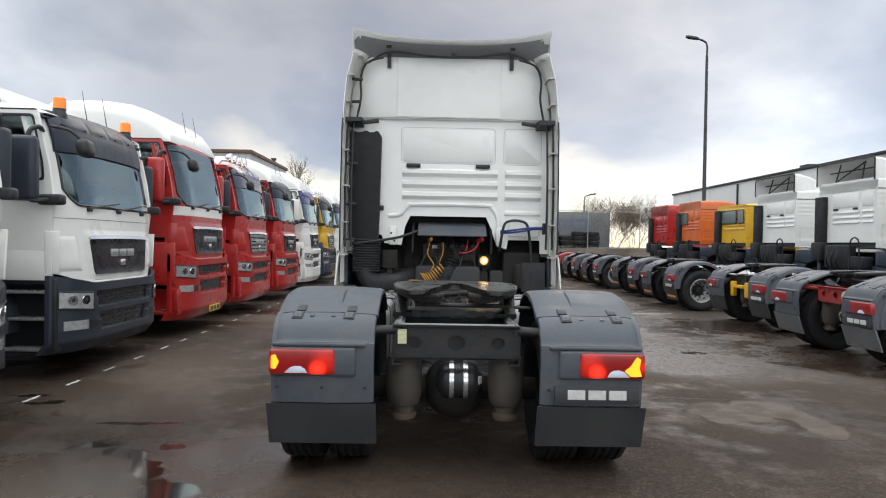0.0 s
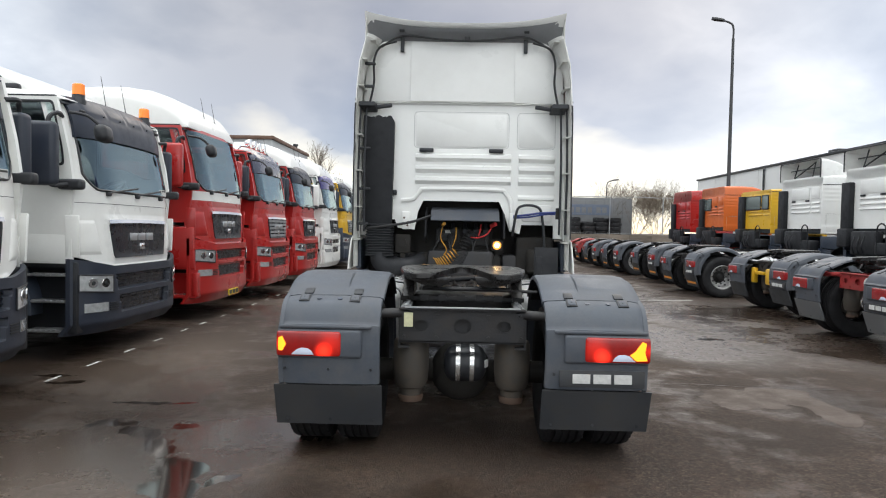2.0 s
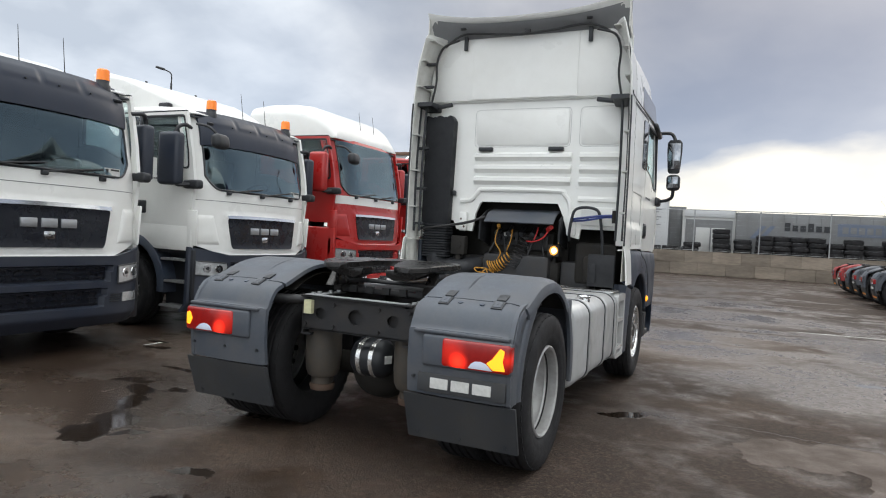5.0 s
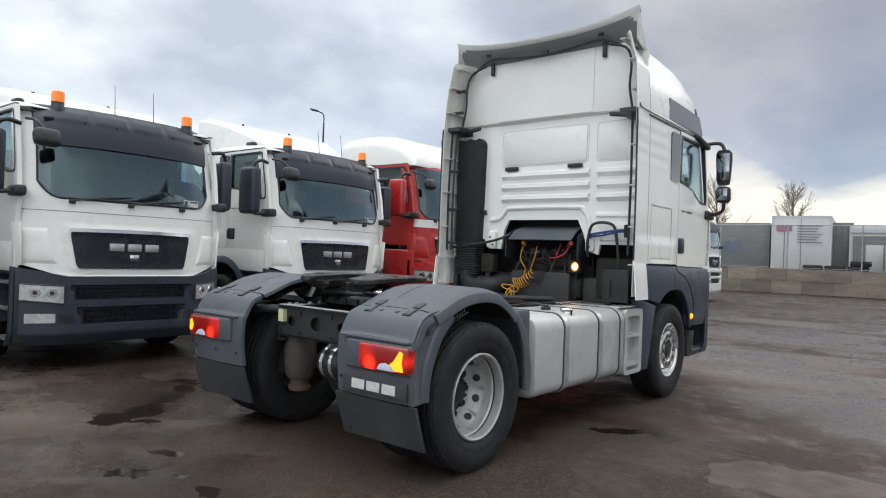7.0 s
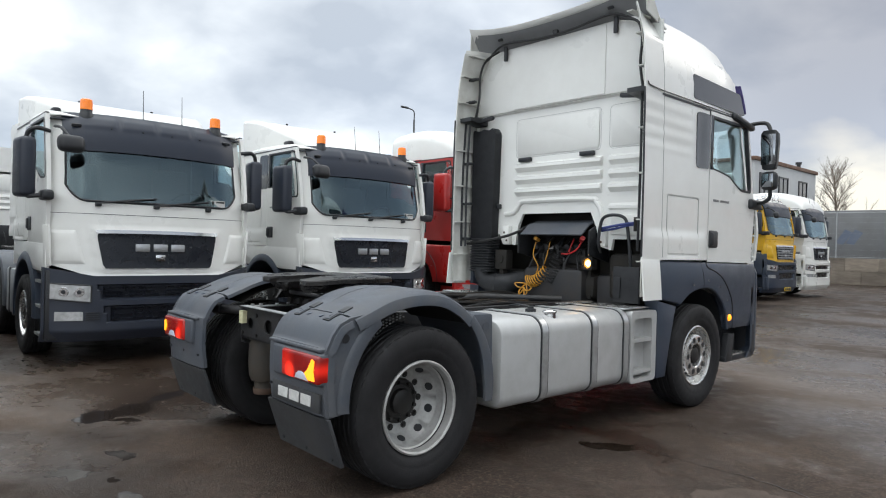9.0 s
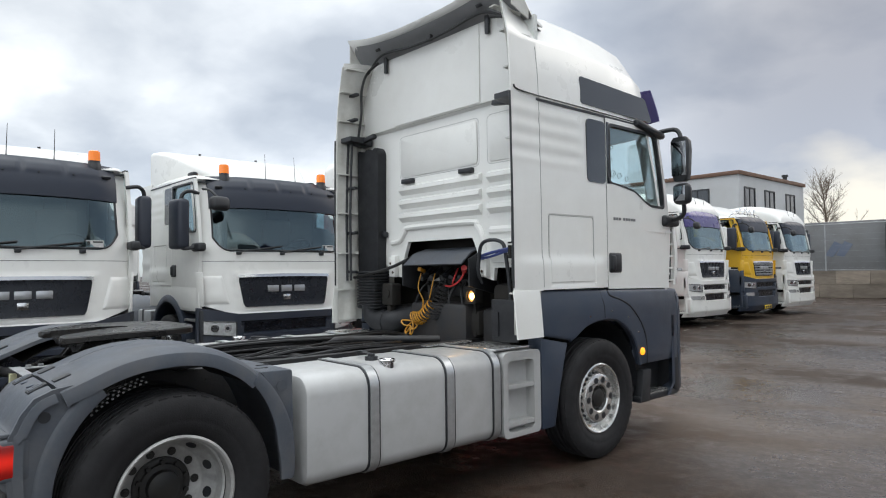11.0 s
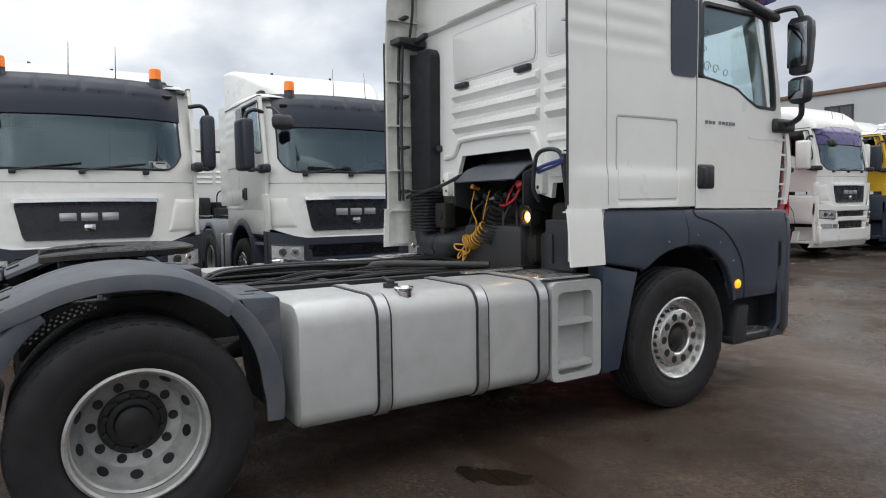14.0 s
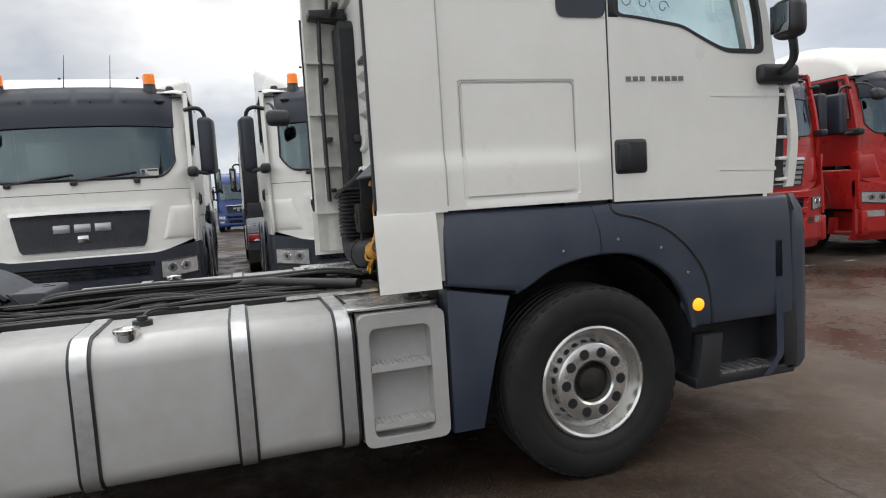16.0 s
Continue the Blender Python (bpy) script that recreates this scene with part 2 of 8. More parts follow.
M["frame_red"] = material("red_frame_paint", (0.32, 0.025, 0.025), 0.5, dirt=0.5, dirt_size=6)
M["hub"] = material("greasy_black_hub", (0.012, 0.012, 0.012), 0.45, dirt=0.5, dirt_size=14, dirt_color=(0.04, 0.034, 0.028))
M["rubber"] = material("tyre_rubber", (0.0066, 0.0065, 0.0082), 0.75, grain=0.2, dirt=0.5, dirt_size=6, dirt_color=(0.0155, 0.0145, 0.0145), bump=0.3, bump_size=120)
M["flap"] = material("rubber_mudflap", (0.034, 0.037, 0.042), 0.55, dirt=0.6, dirt_size=5, dirt_color=(0.07, 0.063, 0.056), bump=0.2, bump_size=90)
M["bellows"] = material("dusty_air_spring_rubber", (0.045, 0.039, 0.033), 0.75, dirt=0.7, dirt_size=9, dirt_color=(0.11, 0.085, 0.062))
M["rust"] = material("rusty_steel", (0.075, 0.042, 0.027), 0.8, dirt=0.6, dirt_size=14)
M["flap_pale"] = material("dusty_mudflap", (0.12, 0.125, 0.13), 0.6, dirt=0.6, dirt_size=5, dirt_color=(0.22, 0.21, 0.20))
M["alu"] = material("brushed_aluminium", (0.74, 0.74, 0.73), 0.20, metal=0.85, grain=0.04, dirt=0.14, dirt_size=5, dirt_color=(0.25, 0.23, 0.2))
M["rim_steel"] = material("silver_painted_rim", (0.42, 0.42, 0.415), 0.42, metal=0.3, dirt=0.6, dirt_size=9, dirt_color=(0.13, 0.115, 0.10))
M["tank"] = material("dull_white_tank", (0.455, 0.458, 0.458), 0.38, metal=0.12, coat=0.15, dirt=0.5, dirt_size=3.6, dirt_color=(0.30, 0.29, 0.27))
M["strap"] = material("steel_tank_strap", (0.58, 0.59, 0.60), 0.36, metal=0.75, dirt=0.4, dirt_size=8)
M["chrome"] = material("chrome", (0.75, 0.75, 0.76), 0.12, metal=1.0)
M["silver"] = material("silver_letters", (0.50, 0.51, 0.53), 0.28, metal=0.7)
# One near-black colour holds both oily grime and the shade of hidden recesses
M["grime"] = material("oily_grime_and_shade", (0.009, 0.0078, 0.0065), 0.85, dirt=0.6, dirt_size=8, dirt_color=(0.032, 0.026, 0.02), bump=0.4, bump_size=50)
M["grille"] = material("gloss_black_grille", (0.006, 0.008, 0.014), 0.24, dirt=0.15, dirt_size=6, dirt_color=(0.03, 0.032, 0.04))
M["white_print"] = material("white_print", (0.62, 0.62, 0.60), 0.5, dirt=0.5, dirt_size=25, dirt_color=(0.25, 0.25, 0.25))
M["seam"] = material("panel_gap_sealant", (0.42, 0.42, 0.41), 0.7)
M["badge"] = material("dark_grey_badge", (0.20, 0.20, 0.205), 0.4, metal=0.4)
M["black_print"] = material("black_print", (0.03, 0.03, 0.03), 0.5)
M["grease"] = material("greasy_steel_plate", (0.014, 0.013, 0.013), 0.26, metal=0.3, dirt=0.7, dirt_size=6, dirt_color=(0.028, 0.024, 0.022), bump=0.5, bump_size=25)
M["headliner"] = material("pale_cab_lining", (0.72, 0.74, 0.72), 0.85, grain=0.08)
M["interior"] = material("dark_cab_trim", (0.07, 0.075, 0.082), 0.8, grain=0.15)
M["seat"] = material("grey_seat_fabric", (0.05, 0.052, 0.06), 0.9, grain=0.2)
M["glass"] = glass("window_glass", (0.93, 0.98, 0.972))
M["screen"] = glass("windscreen_glass", (0.40, 0.50, 0.54), 0.03, 0.125, 0.6)
M["privacy"] = material("dark_privacy_glass", (0.02, 0.025, 0.032), 0.06, coat=0.5)
M["lens_red"] = material("red_lens_lit", (0.20, 0.004, 0.004), 0.25, coat=0.25, grain=0.4, grain_size=25, emit=(1, 0.03, 0.012), power=0.34)


def bulbs_behind(m, spots, rest):
    """Lets a lens glow round the bulbs behind it: (x, z, radius, power), on both sides alike."""
    nt = m.node_tree
    co = nt.nodes.new("ShaderNodeTexCoord")
    ab = nt.nodes.new("ShaderNodeVectorMath")
    ab.operation = "ABSOLUTE"
    nt.links.new(co.outputs["Object"], ab.inputs[0])
    flat_ = nt.nodes.new("ShaderNodeVectorMath")
    flat_.operation = "MULTIPLY"
    flat_.inputs[1].default_value = (1, 0, 1)
    nt.links.new(ab.outputs[0], flat_.inputs[0])
    total = None
    for x, z, r, power in spots:
        d = nt.nodes.new("ShaderNodeVectorMath")
        d.operation = "DISTANCE"
        d.inputs[1].default_value = (x, 0, z)
        nt.links.new(flat_.outputs[0], d.inputs[0])
        g = nt.nodes.new("ShaderNodeMapRange")
        g.interpolation_type = "SMOOTHSTEP"
        g.inputs["From Min"].default_value, g.inputs["From Max"].default_value = r, 0.0
        g.inputs["To Max"].default_value = power
        nt.links.new(d.outputs["Value"], g.inputs["Value"])
        s = nt.nodes.new("ShaderNodeMath")
        nt.links.new(g.outputs[0], s.inputs[0])
        s.inputs[1].default_value = rest
        if total:
            nt.links.new(total, s.inputs[1])
        total = s.outputs[0]
    nt.links.new(total, nt.nodes["Principled BSDF"].inputs["Emission Strength"])


bulbs_behind(M["lens_red"], [(0.905, 0.785, 0.075, 1.9), (0.86, 0.84, 0.12, 0.45), (1.20, 0.83, 0.06, 0.6)], 0.07)
M["lens_amber"] = material("amber_bulb_glow", (0.9, 0.35, 0.03), 0.2, emit=(1, 0.34, 0.012), power=1.5)
M["lens_off"] = material("red_lens", (0.30, 0.012, 0.015), 0.18, coat=0.6, dirt=0.2, dirt_size=12)
M["lens_clear"] = material("pale_reverse_lens", (0.55, 0.60, 0.72), 0.2, coat=0.5)
M["beacon"] = material("amber_beacon_glass", (0.85, 0.22, 0.012), 0.2, coat=0.5, emit=(1, 0.2, 0.01), power=0.25)
M["work_light"] = material("lit_work_lamp", (1, 0.8, 0.5), 0.3, emit=(1.0, 0.60, 0.22), power=14)
M["lamp_halo"] = material("lit_lamp_reflector", (0.9, 0.5, 0.2), 0.3, emit=(1.0, 0.40, 0.06), power=1.1)
M["headlight"] = material("headlight_reflector", (0.66, 0.68, 0.70), 0.14, metal=0.6, coat=0.7, grain=0.45, grain_size=22, bump=0.6, bump_size=18)
M["faded_pink"] = material("faded_pink_print", (0.34, 0.17, 0.24), 0.6, dirt=0.4, dirt_size=4)
M["decal"] = material("grey_green_decal", (0.12, 0.16, 0.16), 0.5)
M["mirror"] = material("mirror_glass", (0.30, 0.315, 0.34), 0.03, metal=1.0)
M["coil_yellow"] = material("yellow_air_hose", (0.56, 0.26, 0.016), 0.45, dirt=0.5, dirt_size=20)
M["hose_red"] = material("red_air_hose", (0.5, 0.03, 0.03), 0.4)
M["hose_blue"] = material("blue_air_hose", (0.03, 0.05, 0.20), 0.45)
M["hose"] = material("black_hose", (0.012, 0.012, 0.013), 0.45)
M["plate_yellow"] = material("yellow_plate", (0.75, 0.5, 0.03), 0.4)
M["reflect_orange"] = material("orange_reflector", (0.8, 0.28, 0.02), 0.35)
M["sticker"] = material("yellowed_sticker", (0.62, 0.60, 0.38), 0.6, dirt=0.3, dirt_size=30)
M["concrete"] = material("stained_concrete", (0.235, 0.195, 0.155), 0.85, grain=0.3, grain_size=9, dirt=0.95, dirt_size=1.1, dirt_color=(0.095, 0.08, 0.064), bump=0.6, bump_size=40)
def vary_blocks(m, lo, hi):
    """Each block a little paler or darker than the next."""
    nt = m.node_tree
    b = nt.nodes["Principled BSDF"]
    src = b.inputs["Base Color"].links[0].from_socket
    info = nt.nodes.new("ShaderNodeObjectInfo")
    r = nt.nodes.new("ShaderNodeMapRange")
    r.inputs["To Min"].default_value, r.inputs["To Max"].default_value = lo, hi
    nt.links.new(info.outputs["Random"], r.inputs["Value"])
    h = nt.nodes.new("ShaderNodeHueSaturation")
    nt.links.new(r.outputs[0], h.inputs["Value"])
    nt.links.new(src, h.inputs["Color"])
    nt.links.new(h.outputs[0], b.inputs["Base Color"])


def streaked(m, stretch):
    """Lays the stains across the pieces in the world's own measure, drawn out along the wall."""
    nt = m.node_tree
    geo = nt.nodes.new("ShaderNodeNewGeometry")
    mp = nt.nodes.new("ShaderNodeMapping")
    mp.inputs["Scale"].default_value = stretch
    nt.links.new(geo.outputs["Position"], mp.inputs["Vector"])
    for n in nt.nodes:
        if n.bl_idname == "ShaderNodeTexNoise":
            nt.links.new(mp.outputs[0], n.inputs["Vector"])


streaked(M["concrete"], (0.4, 1.0, 1.5))
vary_blocks(M["concrete"], 0.72, 1.22)
M["clad"] = material("grey_cladding", (0.46, 0.46, 0.45), 0.6, dirt=0.25, dirt_size=0.4, dirt_color=(0.3, 0.29, 0.27))
M["building"] = material("pale_facade", (0.52, 0.53, 0.54), 0.7, grain=0.06, dirt=0.3, dirt_size=0.5, dirt_color=(0.33, 0.32, 0.3))
M["trim_brown"] = material("brown_fascia", (0.16, 0.09, 0.06), 0.6, dirt=0.3)
M["galv"] = material("galvanised_steel", (0.38, 0.39, 0.40), 0.5, metal=0.7, dirt=0.3, dirt_size=4)
M["tarp"] = material("grey_trailer_tarp", (0.17, 0.175, 0.18), 0.6, grain=0.1, dirt=0.35, dirt_size=1.2)
M["blue_faded"] = material("faded_blue_print", (0.11, 0.135, 0.19), 0.6, dirt=0.5, dirt_size=1.5, dirt_color=(0.22, 0.24, 0.27))
M["bark"] = material("bare_twigs", (0.155, 0.120, 0.088), 0.9, grain=0.3)
M["lamp_post"] = material("dark_painted_post", (0.045, 0.048, 0.052), 0.5, dirt=0.3, dirt_size=3)
M["wall_panel"] = material("pale_wall_panels", (0.60, 0.60, 0.59), 0.6, dirt=0.2, dirt_size=0.3, dirt_color=(0.42, 0.41, 0.39))
M["paint_line"] = material("worn_line_paint", (0.60, 0.60, 0.57), 0.6, dirt=0.9, dirt_size=14, dirt_color=(0.07, 0.065, 0.06))


def asphalt():
    m = bpy.data.materials.new("wet_asphalt")
    m.use_nodes = True
    nt = m.node_tree
    b = nt.nodes["Principled BSDF"]
    co = nt.nodes.new("ShaderNodeTexCoord")

    def noise_tex(scale, detail, rough=0.55, dist=0.0):
        n = nt.nodes.new("ShaderNodeTexNoise")
        n.inputs["Scale"].default_value, n.inputs["Detail"].default_value = scale, detail
        n.inputs["Roughness"].default_value, n.inputs["Distortion"].default_value = rough, dist
        nt.links.new(co.outputs["Object"], n.inputs["Vector"])
        return n.outputs["Fac"]

    def ranged(src, a, b_, c, d):
        r = nt.nodes.new("ShaderNodeMapRange")
        r.inputs["From Min"].default_value, r.inputs["From Max"].default_value = a, b_
        r.inputs["To Min"].default_value, r.inputs["To Max"].default_value = c, d
        nt.links.new(src, r.inputs["Value"])
        return r.outputs[0]

    def mixed(f, a, b_):
        mx = nt.nodes.new("ShaderNodeMix")
        mx.data_type = "RGBA"
        nt.links.new(f, mx.inputs["Factor"])
        for k, v in (("A", a), ("B", b_)):
            if isinstance(v, tuple):
                mx.inputs[k].default_value = (*v, 1)
            else:
                nt.links.new(v, mx.inputs[k])
        return mx.outputs["Result"]

    def combine(op, a, b_):
        n = nt.nodes.new("ShaderNodeMath")
        n.operation = op
        for k, v in enumerate((a, b_)):
            if isinstance(v, (int, float)):
                n.inputs[k].default_value = v
            else:
                nt.links.new(v, n.inputs[k])
        return n.outputs[0]

    def warped(scale, amount, src):
        n = nt.nodes.new("ShaderNodeTexNoise")
        n.inputs["Scale"].default_value, n.inputs["Detail"].default_value = scale, 3
        nt.links.new(co.outputs["Object"], n.inputs["Vector"])
        s = nt.nodes.new("ShaderNodeVectorMath")
        s.operation = "MULTIPLY_ADD"
        nt.links.new(n.outputs["Color"], s.inputs[0])
        s.inputs[1].default_value, s.inputs[2].default_value = (amount,) * 3, (-amount / 2,) * 3
        a = nt.nodes.new("ShaderNodeVectorMath")
        a.operation = "ADD"
        nt.links.new(src, a.inputs[0])
        nt.links.new(s.outputs[0], a.inputs[1])
        return a.outputs[0]

    ragged = warped(48, 0.05, warped(16, 0.12, warped(3.2, 0.34, co.outputs["Object"])))

    def pools(spots, edge):
        """How far a point lies inside any of some ragged ovals (x, y, half sizes, turn)."""
        total = None
        for cx, cy, rx, ry, turn in spots:
            mp = nt.nodes.new("ShaderNodeMapping")
            mp.vector_type = "TEXTURE"
            mp.inputs["Location"].default_value = (cx, cy, 0)
            mp.inputs["Rotation"].default_value = (0, 0, radians(turn))
            mp.inputs["Scale"].default_value = (rx, ry, 1000)
            nt.links.new(ragged, mp.inputs["Vector"])
            ln = nt.nodes.new("ShaderNodeVectorMath")
            ln.operation = "LENGTH"
            nt.links.new(mp.outputs[0], ln.inputs[0])
            f = ranged(ln.outputs["Value"], 1.0 + edge, 1.0 - edge, 0, 1)
            total = f if total is None else combine("MAXIMUM", total, f)
        return total

    water = pools([(-4.2, 2.4, 0.16, 0.07, 20), (-3.9, 2.14, 0.16, 0.07, 10), (-2.72, 1.47, 0.36, 0.06, 8), (-2.75, 0.85, 0.22, 0.10, 20), (-2.4, 0.65, 0.25, 0.12, -35), (-2.15, 0.30, 0.11, 0.25, 30), (-2.16, 0.83, 0.13, 0.06, 0), (-1.85, -0.05, 0.24, 0.15, -50), (-1.75, -0.38, 0.26, 0.16, -40)], 0.13)
    water = combine("MAXIMUM", water, pools([(-0.56, -0.54, 0.15, 0.07, 10), (1.45, 2.50, 0.20, 0.13, 35), (-0.38, -0.92, 0.13, 0.08, 40), (0.28, -0.73, 0.12, 0.06, 0), (-0.14, -0.70, 0.09, 0.05, 0), (3.84, 5.65, 0.22, 0.07, 0), (-1.5, -0.2, 0.14, 0.08, 60)], 0.13))
    # Soaked ground; the oval at (0.0, 2.6) paints the shade under the tractor
    soaked_and_shade = pools([(-3.6, 1.55, 0.80, 0.16, -15), (-2.7, 0.95, 0.55, 0.20, -30), (-1.95, 0.0, 0.75, 0.28, -35), (-1.1, -0.35, 0.45, 0.22, 20), (-2.6, 0.95, 0.4, 0.25, 60), (1.5, 2.45, 0.5, 0.24, 15), (0.1, -0.9, 0.6, 0.3, 0), (1.7, 7.3, 1.2, 0.5, 0), (0.5, 10.5, 1.8, 0.7, 0), (4.8, 9.0, 0.9, 1.5, 0), (4.8, 13.0, 0.9, 1.6, 0), (0.0, 2.6, 1.0, 2.6, 0), (3.8, 5.75, 0.35, 0.12, 0), (1.8, 3.9, 0.55, 0.35, 30), (0.9, 10.0, 0.9, 0.4, 0), (2.6, 0.9, 0.8, 0.35, 20)], 0.45)
    film = pools([(2.7, 5.3, 1.1, 0.7, 20), (3.2, 4.3, 0.6, 0.5, 0), (1.6, 9.3, 2.6, 0.45, 12), (2.6, 7.6, 1.6, 0.35, 10), (0.3, 8.3, 2.2, 1.2, 15), (-2.8, 11.2, 2.0, 1.4, 20), (3.3, 5.2, 1.0, 1.5, 15), (5.2, 5.6, 1.2, 2.0, 10), (6.0, 9.0, 1.4, 2.4, 0), (-2.6, -0.1, 1.3, 0.7, 10), (1.6, 12.9, 2.6, 1.7, 10), (1.9, 7.0, 1.0, 0.9, 0), (3.0, 4.18, 0.36, 0.16, -10), (3.25, 5.65, 0.35, 0.2, 0), (-1.6, 0.75, 0.7, 0.5, 30), (-2.9, -0.7, 0.9, 0.5, 20), (-3.3, 0.35, 0.8, 0.4, 15), (-0.9, -1.0, 0.7, 0.3, 10), (-4.6, -0.3, 0.9, 0.5, 0), (1.0, 16.5, 3.0, 1.0, 0), (-1.0, 8.0, 0.8, 1.4, 0), (4.6, 8.2, 0.8, 1.0, 0), (2.5, 10.6, 0.7, 0.35, 0)], 0.38)
    wet = noise_tex(0.33, 6, 0.6, 0.6)
    mid = noise_tex(1.7, 7, 0.62)
    blotch = noise_tex(9, 5, 0.6)
    fine = noise_tex(75, 3, 0.75)
    grit = noise_tex(230, 2, 0.7)
    base = mixed(ranged(mid, 0.35, 0.68, 0, 1), (0.029, 0.0176, 0.0130), (0.067, 0.0420, 0.0312))
    # Dry brown ground, plus ovals that put sky sheen into the colour
    dry_and_sheen = pools([(3.0, 9.1, 1.3, 0.7, 10), (2.1, 3.6, 0.6, 0.5, 20), (0.6, 7.2, 2.2, 1.5, 10), (-1.4, 9.6, 2.2, 1.3, 20), (-3.2, -1.2, 0.8, 0.5, 10), (1.6, 5.6, 1.2, 0.6, 10), (-0.9, 0.1, 0.9, 0.6, 20), (-1.7, -1.1, 0.9, 0.5, 0)], 0.6)
    base = mixed(combine("MULTIPLY", dry_and_sheen, 0.7), base, (0.108, 0.072, 0.051))
    base = mixed(ranged(blotch, 0.42, 0.66, 0, 0.5), base, (0.030, 0.025, 0.021))
    base = mixed(ranged(fine, 0.50, 0.68, 0, 0.5), base, (0.112, 0.080, 0.062))
    base = mixed(ranged(grit, 0.56, 0.72, 0, 0.5), base, (0.015, 0.013, 0.012))
    fleck = noise_tex(150, 1, 0.5)
    lump = noise_tex(30, 4, 0.65)
    base = mixed(ranged(lump, 0.40, 0.62, 0.42, 0.0), base, (0.020, 0.0145, 0.010))
    base = mixed(ranged(fleck, 0.62, 0.68, 0, 0.40), base, (0.21, 0.175, 0.14))
    stones = nt.nodes.new("ShaderNodeTexVoronoi")
    stones.inputs["Scale"].default_value = 62
    nt.links.new(co.outputs["Object"], stones.inputs["Vector"])
    tone = nt.nodes.new("ShaderNodeSeparateColor")
    nt.links.new(stones.outputs["Color"], tone.inputs[0])
    base = mixed(ranged(tone.outputs[0], 0.72, 0.95, 0, 0.32), base, (0.15, 0.116, 0.086))
    base = mixed(ranged(tone.outputs[1], 0.60, 0.92, 0, 0.5), base, (0.014, 0.011, 0.009))
    base = mixed(ranged(wet, 0.47, 0.54, 0, 0.62), base, (0.024, 0.0155, 0.0105))
    # Paler ovals put wet sheen and lifted shade by the trucks into the colour
    worn = pools([(0.9, 6.9, 2.2, 1.4, 20), (-1.6, 9.6, 2.4, 1.6, 30), (-3.1, -0.9, 1.2, 1.0, 10), (-3.3, 3.6, 0.8, 1.6, 0)], 0.7)
    base = mixed(combine("MULTIPLY", worn, 0.44), base, (0.150, 0.116, 0.092))
    base = mixed(combine("MULTIPLY", soaked_and_shade, 0.45), base, (0.020, 0.0125, 0.0085))
    base = mixed(water, base, (0.017, 0.012, 0.009))
    nt.links.new(base, b.inputs["Base Color"])
    rough = ranged(combine("ADD", combine("MULTIPLY", wet, 0.6), combine("MULTIPLY", mid, 0.4)), 0.465, 0.545, 0.72, 0.20)
    rough = combine("ADD", rough, combine("MULTIPLY", fine, 0.22))
    rough = combine("SUBTRACT", rough, combine("MULTIPLY", soaked_and_shade, 0.05))
    wetness = combine("MULTIPLY", film, ranged(blotch, 0.3, 0.62, 0.95, 0.5))
    rough = combine("ADD", combine("MULTIPLY", rough, combine("SUBTRACT", 1.0, wetness)), combine("MULTIPLY", wetness, 0.13))
    dryness = combine("SUBTRACT", 1.0, water)
    shine = combine("ADD", 0.25, combine("MULTIPLY", combine("MAXIMUM", film, water), 0.34))
    nt.links.new(shine, b.inputs["Specular IOR Level"])
    rough = combine("ADD", combine("MULTIPLY", combine("MAXIMUM", rough, 0.14), dryness), combine("MULTIPLY", water, 0.07))
    nt.links.new(rough, b.inputs["Roughness"])
    bp = nt.nodes.new("ShaderNodeBump")
    soaked_in = combine("MULTIPLY", ranged(combine("ADD", combine("MULTIPLY", wet, 0.6), combine("MULTIPLY", mid, 0.4)), 0.475, 0.545, 0, 1), 0.5)
    nt.links.new(combine("MULTIPLY", dryness, combine("SUBTRACT", 0.60, combine("MULTIPLY", combine("MAXIMUM", film, soaked_in), 0.50))), bp.inputs["Strength"])
    bp.inputs["Distance"].default_value = 0.0045
    nt.links.new(combine("SUBTRACT", combine("ADD", grit, combine("ADD", combine("MULTIPLY", fine, 1.5), combine("MULTIPLY", lump, 1.6))), combine("MULTIPLY", stones.outputs["Distance"], 1.3)), bp.inputs["Height"])
    nt.links.new(bp.outputs[0], b.inputs["Normal"])
    return m


M["asphalt"] = asphalt()
M["wet_dark"] = material("soaked_asphalt", (0.026, 0.021, 0.018), 0.3, grain=0.3, grain_size=80, bump=0.25, bump_size=180)
M["patch"] = material("repaired_asphalt", (0.064, 0.043, 0.031), 0.62, grain=0.5, grain_size=70, dirt=0.8, dirt_size=2.2, dirt_color=(0.034, 0.024, 0.018), bump=0.6, bump_size=160)


# ---------------------------------------------------------------- mesh helpers
def box(bm, x0, x1, y0, y1, z0, z1, bevel=0.0, seg=2):
    r = bmesh.ops.create_cube(bm, size=1.0, matrix=Matrix.Translation(((x0 + x1) / 2, (y0 + y1) / 2, (z0 + z1) / 2)) @ Matrix.Diagonal((abs(x1 - x0), abs(y1 - y0), abs(z1 - z0), 1)))
    if bevel:
        edges = {e for v in r["verts"] for e in v.link_edges}
        bmesh.ops.bevel(bm, geom=list(edges), offset=bevel, segments=seg, affect="EDGES", profile=0.5)
    return bm


def obox(bm, m, sx, sy, sz, bevel=0.0, seg=2):
    r = bmesh.ops.create_cube(bm, size=1.0, matrix=m @ Matrix.Diagonal((sx, sy, sz, 1)))
    if bevel:
        edges = {e for v in r["verts"] for e in v.link_edges}
        bmesh.ops.bevel(bm, geom=list(edges), offset=bevel, segments=seg, affect="EDGES", profile=0.5)
    return bm


